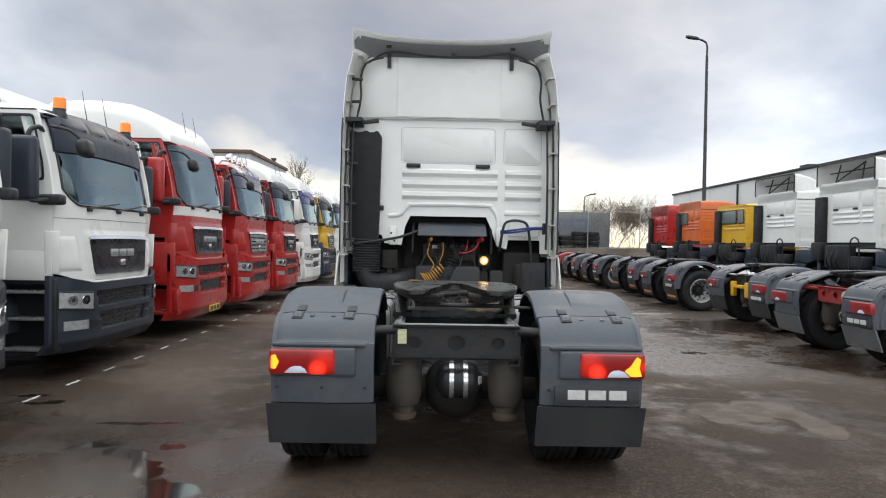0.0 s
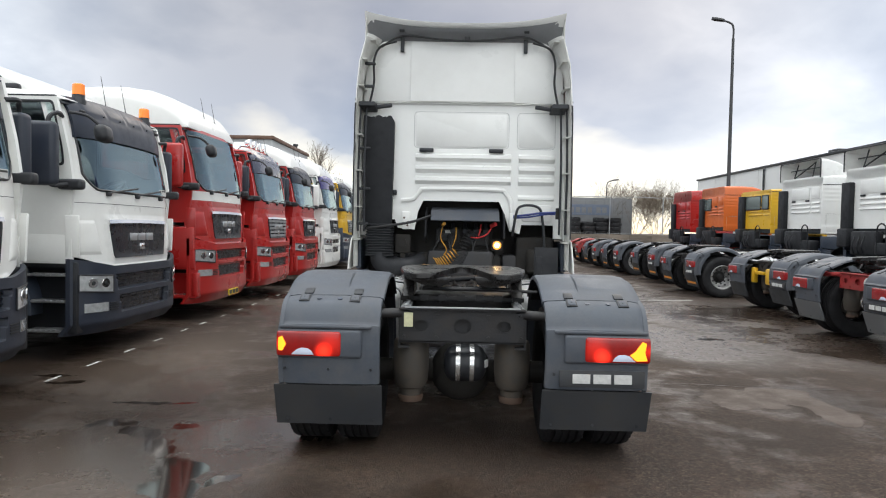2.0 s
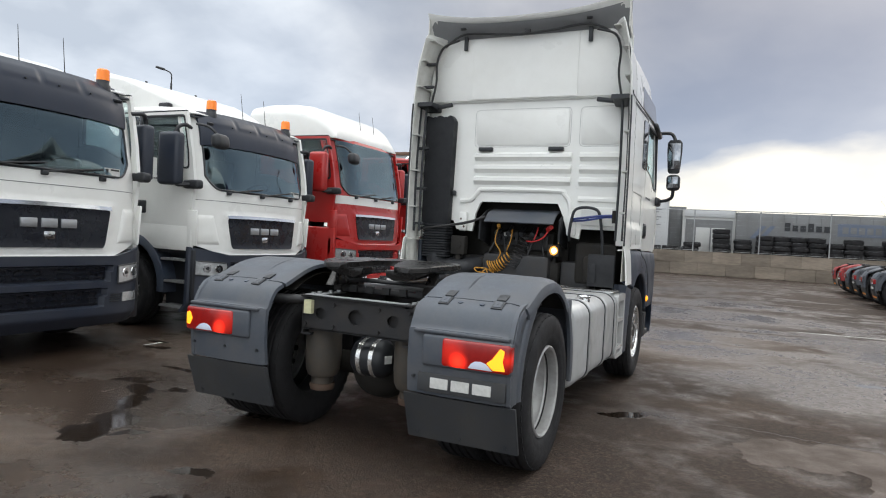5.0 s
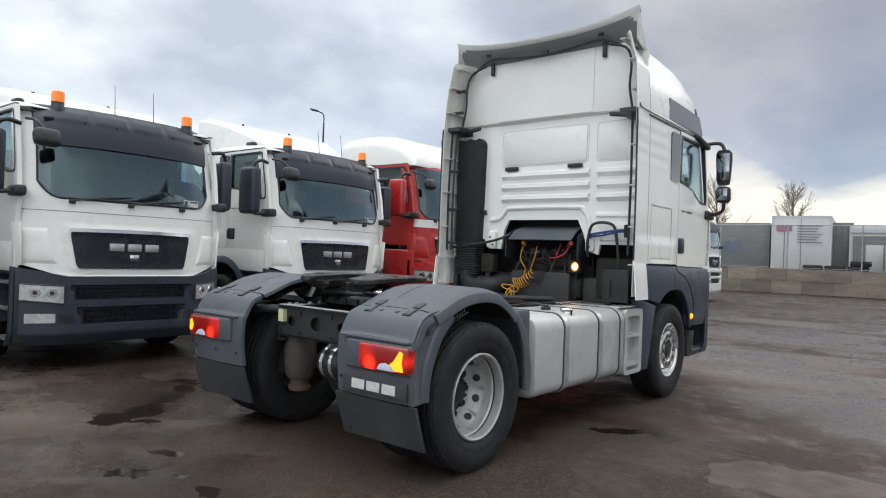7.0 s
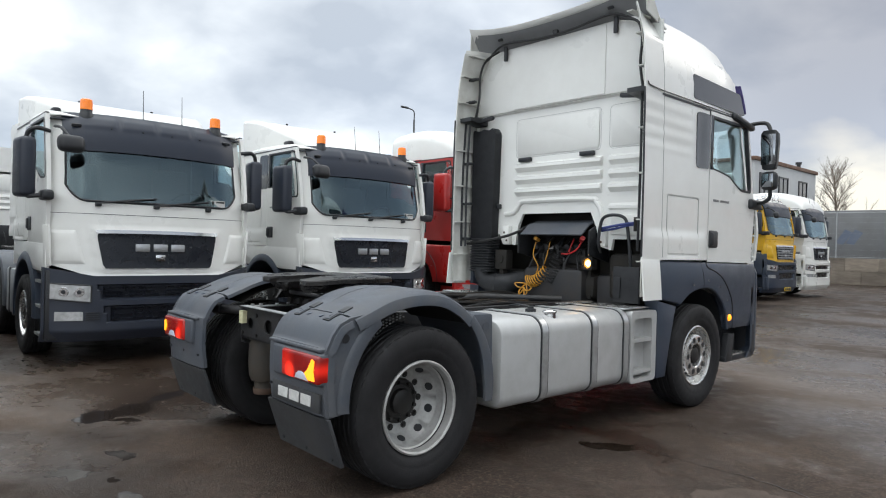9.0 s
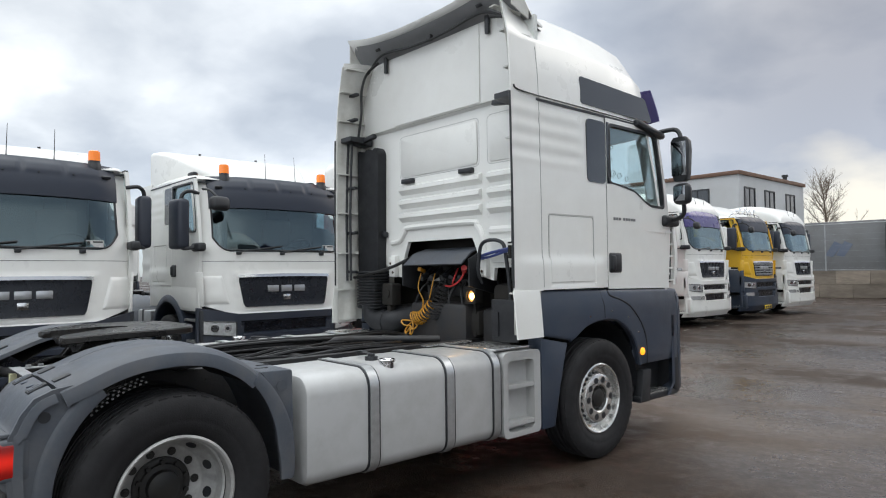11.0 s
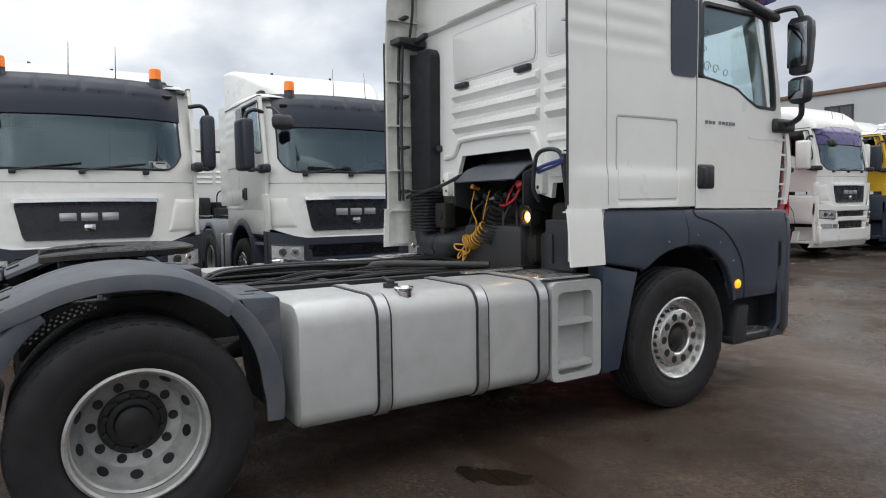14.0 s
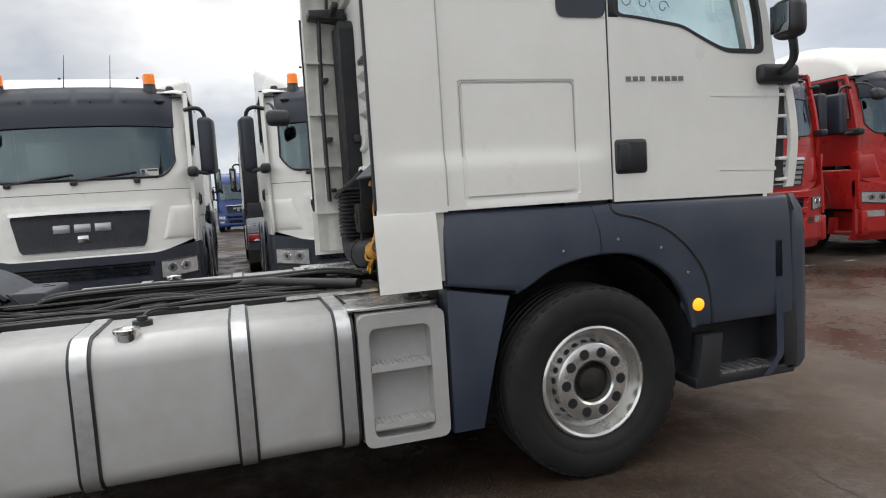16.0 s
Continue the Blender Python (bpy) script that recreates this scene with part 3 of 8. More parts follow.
def loft(bm, loops, closed=True, caps=True):
    rows = [[bm.verts.new(p) for p in loop] for loop in loops]
    n = len(rows[0])
    for a, b in zip(rows, rows[1:]):
        for i in range(n if closed else n - 1):
            j = (i + 1) % n
            bm.faces.new((a[i], a[j], b[j], b[i]))
    if caps and closed:
        bm.faces.new(rows[0])
        bm.faces.new(rows[-1])
    return bm


def prism(bm, poly, axis, a0, a1, bevel=0.0):
    """A polygon, given in the two other axes in order, pushed along an axis."""
    def at(p, a):
        q = list(p)
        q.insert("xyz".index(axis), a)
        return q
    lo = [bm.verts.new(at(p, a0)) for p in poly]
    hi = [bm.verts.new(at(p, a1)) for p in poly]
    n = len(poly)
    fs = [bm.faces.new(lo), bm.faces.new(hi)]
    for i in range(n):
        j = (i + 1) % n
        fs.append(bm.faces.new((lo[i], lo[j], hi[j], hi[i])))
    if bevel:
        es = {e for f in fs[:2] for e in f.edges}
        bmesh.ops.bevel(bm, geom=list(es), offset=bevel, segments=2, affect="EDGES", profile=0.5)
    return bm


def cyl(bm, p0, p1, r, seg=14, r2=None, caps=True):
    p0, p1 = Vector(p0), Vector(p1)
    d = p1 - p0
    m = Matrix.Translation((p0 + p1) / 2) @ d.to_track_quat("Z", "Y").to_matrix().to_4x4()
    bmesh.ops.create_cone(bm, cap_ends=caps, segments=seg, radius1=r, radius2=r if r2 is None else r2, depth=d.length, matrix=m)
    return bm


def tube(bm, pts, r, seg=8, taper=None):
    pts = [Vector(p) for p in pts]
    loops, up = [], Vector((0.13, 0.21, 0.97))
    for i, p in enumerate(pts):
        d = (pts[min(i + 1, len(pts) - 1)] - pts[max(i - 1, 0)]).normalized()
        a = d.cross(up)
        if a.length < 1e-3:
            a = d.cross(Vector((1, 0, 0)))
        a.normalize()
        b = d.cross(a)
        up = a.cross(d)
        rr = r if taper is None else r + (taper - r) * i / (len(pts) - 1)
        loops.append([p + (a * math.cos(t) + b * math.sin(t)) * rr for t in (2 * math.pi * k / seg for k in range(seg))])
    return loft(bm, loops)


def bent(pts, n=6):
    """A smooth line through a few points."""
    pts = [Vector(p) for p in pts]
    res = []
    for i in range(len(pts) - 1):
        p0, p1, p2, p3 = pts[max(i - 1, 0)], pts[i], pts[i + 1], pts[min(i + 2, len(pts) - 1)]
        for k in range(n):
            t = k / n
            res.append(0.5 * (2 * p1 + (p2 - p0) * t + (2 * p0 - 5 * p1 + 4 * p2 - p3) * t * t + (3 * p1 - p0 - 3 * p2 + p3) * t ** 3))
    res.append(pts[-1])
    return res


def lathe(bm, profile, seg=40, axis="x", centre=(0, 0, 0)):
    """A profile of (radius, distance along the axis) turned round it."""
    c = Vector(centre)
    loops = []
    for r, h in profile:
        ring = []
        for k in range(seg):
            t = 2 * math.pi * k / seg
            a, b = r * math.cos(t), r * math.sin(t)
            ring.append(c + Vector({"x": (h, a, b), "y": (a, h, b), "z": (a, b, h)}[axis]))
        loops.append(ring)
    return loft(bm, loops, caps=False)


def sheet(bm, fn, us, vs, thick):
    """A curved sheet fn(u, v) with a thickness along the vector that fn's twin gives."""
    nu, nv = len(us), len(vs)
    top = [[bm.verts.new(fn(u, v)) for v in vs] for u in us]
    off = Vector(thick)
    bot = [[bm.verts.new(Vector(fn(u, v)) + off) for v in vs] for u in us]
    for i in range(nu - 1):
        for j in range(nv - 1):
            bm.faces.new((top[i][j], top[i + 1][j], top[i + 1][j + 1], top[i][j + 1]))
            bm.faces.new((bot[i][j], bot[i][j + 1], bot[i + 1][j + 1], bot[i + 1][j]))
    for i in range(nu - 1):
        for j in (0, nv - 1):
            bm.faces.new((top[i][j], top[i + 1][j], bot[i + 1][j], bot[i][j]))
    for j in range(nv - 1):
        for i in (0, nu - 1):
            bm.faces.new((top[i][j], top[i][j + 1], bot[i][j + 1], bot[i][j]))
    return bm


def span(a, b, n):
    return [a + (b - a) * i / (n - 1) for i in range(n)]


def cast(poly, c, t):
    """Where a ray from c at the angle t leaves a polygon."""
    dx, dz = math.cos(t), math.sin(t)
    best = None
    for (x0, z0), (x1, z1) in zip(poly, poly[1:] + poly[:1]):
        ex, ez = x1 - x0, z1 - z0
        den = dx * ez - dz * ex
        if abs(den) < 1e-9:
            continue
        s = ((x0 - c[0]) * ez - (z0 - c[1]) * ex) / den
        u = ((x0 - c[0]) * dz - (z0 - c[1]) * dx) / den
        if s > 0 and -1e-6 <= u <= 1 + 1e-6 and (best is None or s > best):
            best = s
    return (c[0] + dx * best, c[1] + dz * best)


def holed(bm, outer, inner, c, axis, a0, a1):
    """A plate with an opening: both outlines are star-shaped round c."""
    ts = sorted({round(math.atan2(p[1] - c[1], p[0] - c[0]), 5) for p in outer + inner} | {round(-math.pi + 2 * math.pi * k / 40, 5) for k in range(40)})
    o, i = [cast(outer, c, t) for t in ts], [cast(inner, c, t) for t in ts]

    def at(p, a):
        q = list(p)
        q.insert("xyz".index(axis), a)
        return q
    loops = [[bm.verts.new(at(p, a)) for p in ring] for ring, a in ((o, a0), (i, a0), (i, a1), (o, a1))]
    n = len(ts)
    for a, b in zip(loops, loops[1:] + loops[:1]):
        for k in range(n):
            j = (k + 1) % n
            bm.faces.new((a[k], a[j], b[j], b[k]))
    return bm


def rounded(poly, r, n=4):
    """A polygon with its corners rounded."""
    res = []
    for i, p in enumerate(poly):
        a, b = Vector(poly[i - 1]), Vector(poly[(i + 1) % len(poly)])
        p = Vector(p)
        da, db = (a - p), (b - p)
        k = min(r, da.length * 0.45, db.length * 0.45)
        s, e = p + da.normalized() * k, p + db.normalized() * k
        for j in range(n + 1):
            t = j / n
            res.append(tuple((1 - t) ** 2 * s + 2 * t * (1 - t) * p + t * t * e))
    return res


MESHES = {}


def finish(bm, name, sharp=38):
    bmesh.ops.remove_doubles(bm, verts=bm.verts, dist=0.0004)
    bmesh.ops.recalc_face_normals(bm, faces=bm.faces)
    me = bpy.data.meshes.new(name)
    bm.to_mesh(me)
    bm.free()
    me.shade_smooth()
    me.set_sharp_from_angle(angle=radians(sharp))
    me.materials.append(None)
    return me


def put(name, make, mat, parent=None, label="", at=None, key=None, sharp=38):
    """One mesh object: make(bm) shapes it; key lets alike parts share a mesh."""
    me = MESHES.get(key) if key else None
    if me is None:
        bm = bmesh.new()
        make(bm)
        me = finish(bm, name, sharp)
        if key:
            MESHES[key] = me
    ob = new(name, me)
    ob.material_slots[0].link = "OBJECT"
    ob.material_slots[0].material = M[mat]
    if parent:
        ob.parent = parent
    if at is not None:
        ob.matrix_basis = at
    if label:
        ob["label"] = label
    return ob


def thing(name, label, category, group="", at=None):
    ob = new(name)
    ob.empty_display_size = 0.3
    if at is not None:
        ob.matrix_basis = at
    return tagged(ob, label, category, group)


# ---------------------------------------------------------------- trucks
# A truck's own axes: x to its right, y ahead, z up; its tail lamps are at y = 0.
REAR_AXLE, FRONT_AXLE = 0.75, 4.36


def lerp_table(table, v):
    for (a, b), (c, d) in zip(table, table[1:]):
        if v <= c:
            return b + (d - b) * (max(v, a) - a) / (c - a)
    return table[-1][1]


def front_y(x, z):
    nose = lerp_table([(0.3, 5.84), (1.0, 5.83), (1.1, 5.78), (2.0, 5.74), (2.5, 5.64), (3.0, 5.50), (3.4, 5.3)], z)
    return nose - 0.25 * (min(abs(x), 1.26) / 1.24) ** 5


def make_tyre(w):
    hw = w / 2
    side = [(0.292, 0.70), (0.325, 0.92), (0.37, 0.985), (0.385, 0.985), (0.39, 1.0), (0.44, 1.0), (0.475, 0.96), (0.500, 0.87), (0.511, 0.76)]
    prof = [(r, -hw * k) for r, k in side]
    for c in (-0.45, -0.15, 0.15, 0.45):
        h = c * hw * 1.15
        prof += [(0.514, h - 0.011), (0.502, h - 0.006), (0.502, h + 0.006), (0.514, h + 0.011)]
    prof += [(r, hw * k) for r, k in reversed(side)]
    prof += [(0.28, hw * 0.6), (0.28, -hw * 0.6), prof[0]]

    def make(bm):
        lathe(bm, prof, 56)
        # shoulder blocks
        for s in (-1, 1):
            for k in range(44):
                t = 2 * math.pi * k / 44
                m = pose(s * hw * 0.80, 0.491 * math.cos(t), 0.491 * math.sin(t)) @ Matrix.Rotation(t, 4, "X")
                obox(bm, m, hw * 0.17, 0.026, 0.042)
    return make


def front_rim(bm):
    lathe(bm, [(0.300, 0.105), (0.303, 0.130), (0.292, 0.136), (0.280, 0.128), (0.272, 0.085), (0.262, 0.045), (0.240, 0.038), (0.224, 0.060), (0.208, 0.118), (0.196, 0.126), (0.122, 0.126), (0.112, 0.118), (0.108, 0.03), (0.0, 0.03)], 48)
    lathe(bm, [(0.300, 0.105), (0.29, -0.12), (0.27, -0.12), (0.262, 0.045)], 40)


def front_holes(bm, only=None):
    for k in range(10):
        if only not in (None, k):
            continue
        t = 2 * math.pi * k / 10
        cyl(bm, (0.115, 0.162 * math.cos(t), 0.162 * math.sin(t)), (0.1272, 0.162 * math.cos(t), 0.162 * math.sin(t)), 0.028, 14)
    for k in range(24):
        if only not in (None, k + 10):
            continue
        t = 2 * math.pi * (k + 0.5) / 24
        p, n = Vector((0.086, 0.2165 * math.cos(t), 0.2165 * math.sin(t))), Vector((0.265, 0.964 * math.cos(t), 0.964 * math.sin(t)))
        cyl(bm, p - n * 0.01, p + n * 0.0025, 0.0165, 12)


def front_hub(bm):
    lathe(bm, [(0.107, 0.03), (0.104, 0.075), (0.085, 0.085), (0.075, 0.115), (0.04, 0.125), (0.0, 0.125)], 24)


DISC = -0.115


def rear_rim(bm):
    lathe(bm, [(0.300, 0.105), (0.303, 0.130), (0.292, 0.137), (0.281, 0.128), (0.276, 0.075), (0.284, 0.060), (0.270, 0.045), (0.266, -0.02), (0.262, DISC + 0.09), (0.219, DISC + 0.008), (0.209, DISC), (0.150, DISC - 0.002), (0.140, DISC - 0.01), (0.0, DISC - 0.01)], 56)
    lathe(bm, [(0.300, 0.105), (0.29, -0.14), (0.27, -0.14), (0.262, DISC + 0.09)], 40)


def rear_holes(bm, only=None):
    for k in range(10):
        if only not in (None, k):
            continue
        t = 2 * math.pi * (k + 0.5) / 10
        c, s = math.cos(t), math.sin(t)
        p, n = Vector((DISC + 0.050, 0.241 * c, 0.241 * s)), Vector((0.464, -0.886 * c, -0.886 * s))
        cyl(bm, p - n * 0.012, p + n * 0.0022, 0.029, 18)


def rear_nuts(bm, only=None):
    for k in range(10):
        if only not in (None, k):
            continue
        t = 2 * math.pi * k / 10
        c, s = math.cos(t), math.sin(t)
        cyl(bm, (DISC - 0.015, 0.178 * c, 0.178 * s), (DISC + 0.003, 0.178 * c, 0.178 * s), 0.0225, 16)
        cyl(bm, (DISC - 0.015, 0.178 * c, 0.178 * s), (DISC + 0.012, 0.178 * c, 0.178 * s), 0.012, 6)


def rear_hub(bm):
    lathe(bm, [(r, DISC + h) for r, h in ((0.150, -0.012), (0.150, 0.010), (0.142, 0.016), (0.120, 0.016), (0.114, 0.026), (0.088, 0.030), (0.082, 0.060), (0.062, 0.070), (0.0, 0.072))], 30)


def hub_bolts(bm, only=None):
    for k in range(10):
        if only not in (None, k):
            continue
        t = 2 * math.pi * (k + 0.5) / 10
        cyl(bm, (DISC + 0.01, 0.128 * math.cos(t), 0.128 * math.sin(t)), (DISC + 0.038, 0.128 * math.cos(t), 0.128 * math.sin(t)), 0.014, 6)


def one(make, k):
    """The k-th loose piece of a part that is shaped in a loop."""
    def only(bm):
        make(bm, k)
    return only


def add_wheels(t, fine=False):
    for s in (1, -1):
        flip = Matrix.Diagonal((s, 1, 1, 1))
        turn = pose(0, 0, 0, 0, 0, 0 if s > 0 else 180)
        w = put("wheel", front_rim, "alu", t, "polished aluminium front rim", pose(s * 1.105, FRONT_AXLE, 0.515) @ turn, "front_rim")
        put("tyre", make_tyre(0.31), "rubber", w, key="tyre")
        put("hub", front_hub, "hub", w, key="front_hub")
        if fine:
            for k in range(34):
                put("hand_hole", one(front_holes, k), "dark", w, key=("front_hole", k))
        else:
            put("hand_holes", front_holes, "dark", w, key="front_holes")["kind"] = "stuff"
        w = put("wheel", rear_rim, "rim_steel", t, "dished silver steel rim with dirt", pose(s * 1.085, REAR_AXLE, 0.515) @ turn, "rear_rim")
        put("tyre", make_tyre(0.30), "rubber", w, key="tyre_r")
        hub_ = put("hub", rear_hub, "hub", w, key="rear_hub")
        if fine:
            for k in range(10):
                put("hand_hole", one(rear_holes, k), "dark", w, key=("rear_hole", k))
            for k in range(10):
                put("wheel_nut", one(rear_nuts, k), "hub", w, key=("rear_nut", k))
            for k in range(10):
                put("hub_bolt", one(hub_bolts, k), "hub", hub_, key=("hub_bolt", k))
        else:
            put("hand_holes", rear_holes, "dark", w, key="rear_holes")["kind"] = "stuff"
            put("wheel_nuts", rear_nuts, "hub", w, key="rear_nuts")["kind"] = "stuff"
            put("hub_bolts", hub_bolts, "hub", hub_, key="hub_bolts")["kind"] = "stuff"
        put("inner_tyre", make_tyre(0.30), "rubber", t, at=pose(s * 0.745, REAR_AXLE, 0.515) @ turn, key="tyre_r")


TOP = [(1.205, 1.072), (1.11, 1.15), (0.96, 1.225), (0.80, 1.255), (0.62, 1.25), (0.47, 1.22), (0.33, 1.165), (0.22, 1.12)]
BACK = [(0.20, 1.118), (0.125, 1.085), (0.075, 1.02), (0.045, 0.955), (0.03, 0.93), (0.025, 0.75), (0.045, 0.56)]


def fender_skin(path, x0, x1, edge):
    """A moulded strip bent along a path, with a rounded outer edge."""
    path = [(p[0], p[1]) for p in bent([(y, z, 0) for y, z in path], 3)]
    def make(bm):
        loops = []
        for i, (y, z) in enumerate(path):
            a, b = path[max(i - 1, 0)], path[min(i + 1, len(path) - 1)]
            d = Vector((b[0] - a[0], b[1] - a[1])).normalized()
            n = Vector((d[1], -d[0]))                     # outward
            if n.dot(Vector((y - 0.75, z - 0.5))) < 0:
                n = -n
            edge_ = edge
            f = i / len(path)
            dip = 0.012 * min(1, max(0, (f - 0.5) * 14)) * min(1, max(0, (0.84 - f) * 14)) if edge > 0.08 else 0.0
            prof = [(x0, -0.035), (x0 + 0.004, -0.01), (x0 + 0.03, 0.0), (x0 + 0.25, 0.012), (x0 + 0.258, 0.012 - dip), (x0 + 0.268, 0.012), (x1 - 0.10, 0.008), (x1 - 0.045, -0.002), (x1 - 0.012, -0.022), (x1, -0.055), (x1, -edge_), (x1 - 0.02, -edge_), (x1 - 0.02, -0.06), (x1 - 0.06, -0.03), (x0 + 0.03, -0.03)]
            loops.append([(x, y + n[0] * h, z + n[1] * h) for x, h in prof])
        loft(bm, loops)
    return make


ARCH_Y, ARCH_Z = REAR_AXLE, 0.515


def arch_point(r, deg):
    return (ARCH_Y + r * math.cos(radians(deg)), ARCH_Z + r * math.sin(radians(deg)))


def rear_side(bm):
    """The flank of the fender's rear box, between its back and the wheel arch."""
    out = [(0.36, 1.135), (0.28, 1.13)] + BACK + [(0.06, 0.55)]
    inn = []
    for k in range(len(out)):
        f = k / (len(out) - 1)
        inn.append(arch_point(0.645 - 0.085 * f, 121 + 54 * f))
    rows = [[bm.verts.new((x, *p)) for p in ring] for x, ring in ((1.212, out), (1.212, inn), (1.185, inn), (1.185, out))]
    for a, b in zip(rows, rows[1:] + rows[:1]):
        for i in range(len(out) - 1):
            bm.faces.new((a[i], a[i + 1], b[i + 1], b[i]))


def rear_band(bm):
    """The raised band along the rear of the wheel arch."""
    loops = []
    for k in range(15):
        f = k / 14
        r, deg, w = 0.642 - 0.085 * f, 121 + 54 * f, 0.085 - 0.01 * f
        loops.append([(x, *arch_point(r + h, deg)) for x, h in ((1.19, 0.0), (1.226, 0.0), (1.229, 0.008), (1.228, w - 0.02), (1.222, w - 0.006), (1.208, w + 0.004), (1.19, w))])
    loft(bm, loops)


def front_guard(bm):
    """The lower front piece of the wheel cover, curved down ahead of the tyre."""
    loops = []
    for k in range(15):
        f = k / 14
        deg = 52.5 - 56 * f
        r0, r1 = 0.652 - 0.085 * min(1, f * 1.5), 0.728 - 0.072 * f
        loops.append([(x, *arch_point(r, deg)) for x, r in ((0.56, r1 - 0.02), (0.56, r1), (1.19, r1), (1.222, r1 - 0.006), (1.234, r1 - 0.024), (1.238, r0 + 0.012), (1.235, r0), (1.212, r0), (1.208, r1 - 0.03), (1.19, r1 - 0.02))])
    loft(bm, loops)


def guard_shelf(bm):
    """The flat-topped bracket cover that joins the front piece to the frame."""
    prism(bm, rounded([(1.195, 1.088), (1.405, 1.082), (1.408, 0.62), (1.385, 0.56), (1.355, 0.80), (1.27, 0.985)], 0.022, 3), "x", 0.58, 1.203, 0.012)


def spray_brush(bm):
    """A strip of perforated spray guard under the top of the wheel cover."""
    for k in range(11):
        for j in range(3):
            y, z = arch_point(0.628 - 0.012 * j, 104 + 2.6 * k + (1.3 if j % 2 else 0))
            obox(bm, pose(1.168 + 0.012 * j, y, z, 104 + 2.6 * k - 90), 0.008, 0.010, 0.008)


def letter_bars(bm, x0, x1, y, z0, z1, n=3, d=0.006):
    """Plain bars where a brand's letters stand."""
    w = (x1 - x0) / (n + 0.18 * (n - 1))
    for k in range(n):
        a = x0 + k * w * 1.18
        box(bm, a, a + w, y - d, y, z0, z1, 0.002, 1)


def add_rear(t, o):
    main = o.get("main")
    lit = o.get("lit")
    wing_paint = o.get("fender", "fender")
    for s in (-1, 1):
        flip = Matrix.Diagonal((s, 1, 1, 1))

        def mk(fn):
            def make(bm):
                fn(bm)
                if s < 0:
                    bmesh.ops.transform(bm, matrix=flip, verts=bm.verts)
            return make
        f = put("fender", mk(fender_skin(TOP, 0.54, 1.235, 0.088)), wing_paint, t, "grey plastic rear wheel cover", key=("fender", s))
        box_ = put("fender_tail", mk(fender_skin(BACK, 0.545, 1.228, 0.06)), wing_paint, t, key=("fender_tail", s))
        put("flank", mk(rear_side), wing_paint, box_, key=("flank", s))
        put("arch_band", mk(rear_band), wing_paint, box_, key=("arch_band", s))
        guard = put("front_guard", mk(front_guard), wing_paint, t, "curved grey plastic guard ahead of the tyre", key=("guard", s))
        put("guard_shelf", mk(guard_shelf), wing_paint, guard, key=("gshelf", s))
        put("plug", mk(lambda bm: cyl(bm, (1.20, 1.335, 0.995), (1.2065, 1.335, 0.995), 0.033, 20)), "fender", guard, key=("gplug", s))
        for k, (y0_, y1_) in enumerate(((1.235, 1.335), (1.30, 1.40))):
            put("shelf_slot", mk(lambda bm, y0_=y0_, y1_=y1_, k=k: box(bm, 1.06 - 0.12 * k, 1.075 - 0.12 * k, y0_, y1_ - 0.02, 1.083, 1.0895, 0.002, 1)), "dark", guard, key=("gslot_f", s, k))
        put("wheel_liner", mk(lambda bm: sheet(bm, lambda u, v: (0.57 + 0.632 * u, *arch_point(0.664, 51 + 74 * v)), span(0, 1, 2), span(0, 1, 15), (0, 0, -0.006))), "grime", f, "muddy black inner liner", key=("liner", s))
        if main:
            put("spray_brush", mk(spray_brush), "flap_pale", f, "pale perforated spray guard strip", key=("brush", s))["kind"] = "stuff"
        put("mudflap", mk(lambda bm: prism(bm, [(0.035, 0.55), (0.06, 0.55), (0.16, 0.262), (0.135, 0.262)], "x", 0.53, 1.245, 0.004)), o.get("flap", "flap"), t, "black rubber mudflap", key=("flap", s))

        for k, x in enumerate((0.60, 0.88, 1.17)):
            put("rivet", mk(lambda bm, x=x: cyl(bm, (x, 0.128, 0.30), (x, 0.118, 0.30), 0.012, 8)), "dark", box_, key=("flap_rivet", s, k))
            put("rivet", mk(lambda bm, x=x: cyl(bm, (x, 0.028, 0.66), (x, 0.016, 0.66), 0.010, 8)), "dark", box_, key=("box_rivet", s, k))

        for k, x in enumerate((0.72, 1.06)):
            put("fender_clip", mk(lambda bm, x=x: obox(bm, pose(x, 0.262, 1.150, 22), 0.062, 0.075, 0.010, 0.003)), "dark", box_, key=("clip", s, k))
            put("fender_latch", mk(lambda bm, x=x: obox(bm, pose(x + 0.008, 0.158, 1.1135, 26), 0.070, 0.085, 0.012, 0.003)), "dark", box_, key=("latch", s, k))
            put("latch_tongue", mk(lambda bm, x=x: (obox(bm, pose(x + 0.008, 0.156, 1.1175, 26), 0.050, 0.066, 0.012, 0.003), obox(bm, pose(x + 0.008, 0.156, 1.124, 26), 0.012, 0.03, 0.006, 0.002))), "fender", box_, key=("tongue", s, k))
        for k, x in enumerate((0.83, 0.97)):
            put("plug", mk(lambda bm, x=x: cyl(bm, (x, 0.155, 1.098), (x, 0.15, 1.115), 0.017, 10)), "grey", box_, key=("plug", s, k))
        put("lamp_pod", mk(lambda bm: (box(bm, 0.66, 1.215, -0.005, 0.12, 0.735, 0.925, 0.02, 3), box(bm, 0.60, 1.20, 0.000, 0.12, 0.93, 0.948, 0.005, 2))), "fender", box_, key=("lamp_pod", s))
        put("side_hole", mk(lambda bm: cyl(bm, (1.208, 0.165, 1.0), (1.2165, 0.165, 1.0), 0.026, 16)), "dark", box_, key=("side_hole", s))
        lens = put("tail_lamp", mk(lambda bm: box(bm, 0.795, 1.217, -0.020, 0.09, 0.748, 0.912, 0.020, 4)), "lens_red" if lit else "lens_off", box_, "red rear lamp cluster" + (", lit" if lit else ""), key=("lens", s))
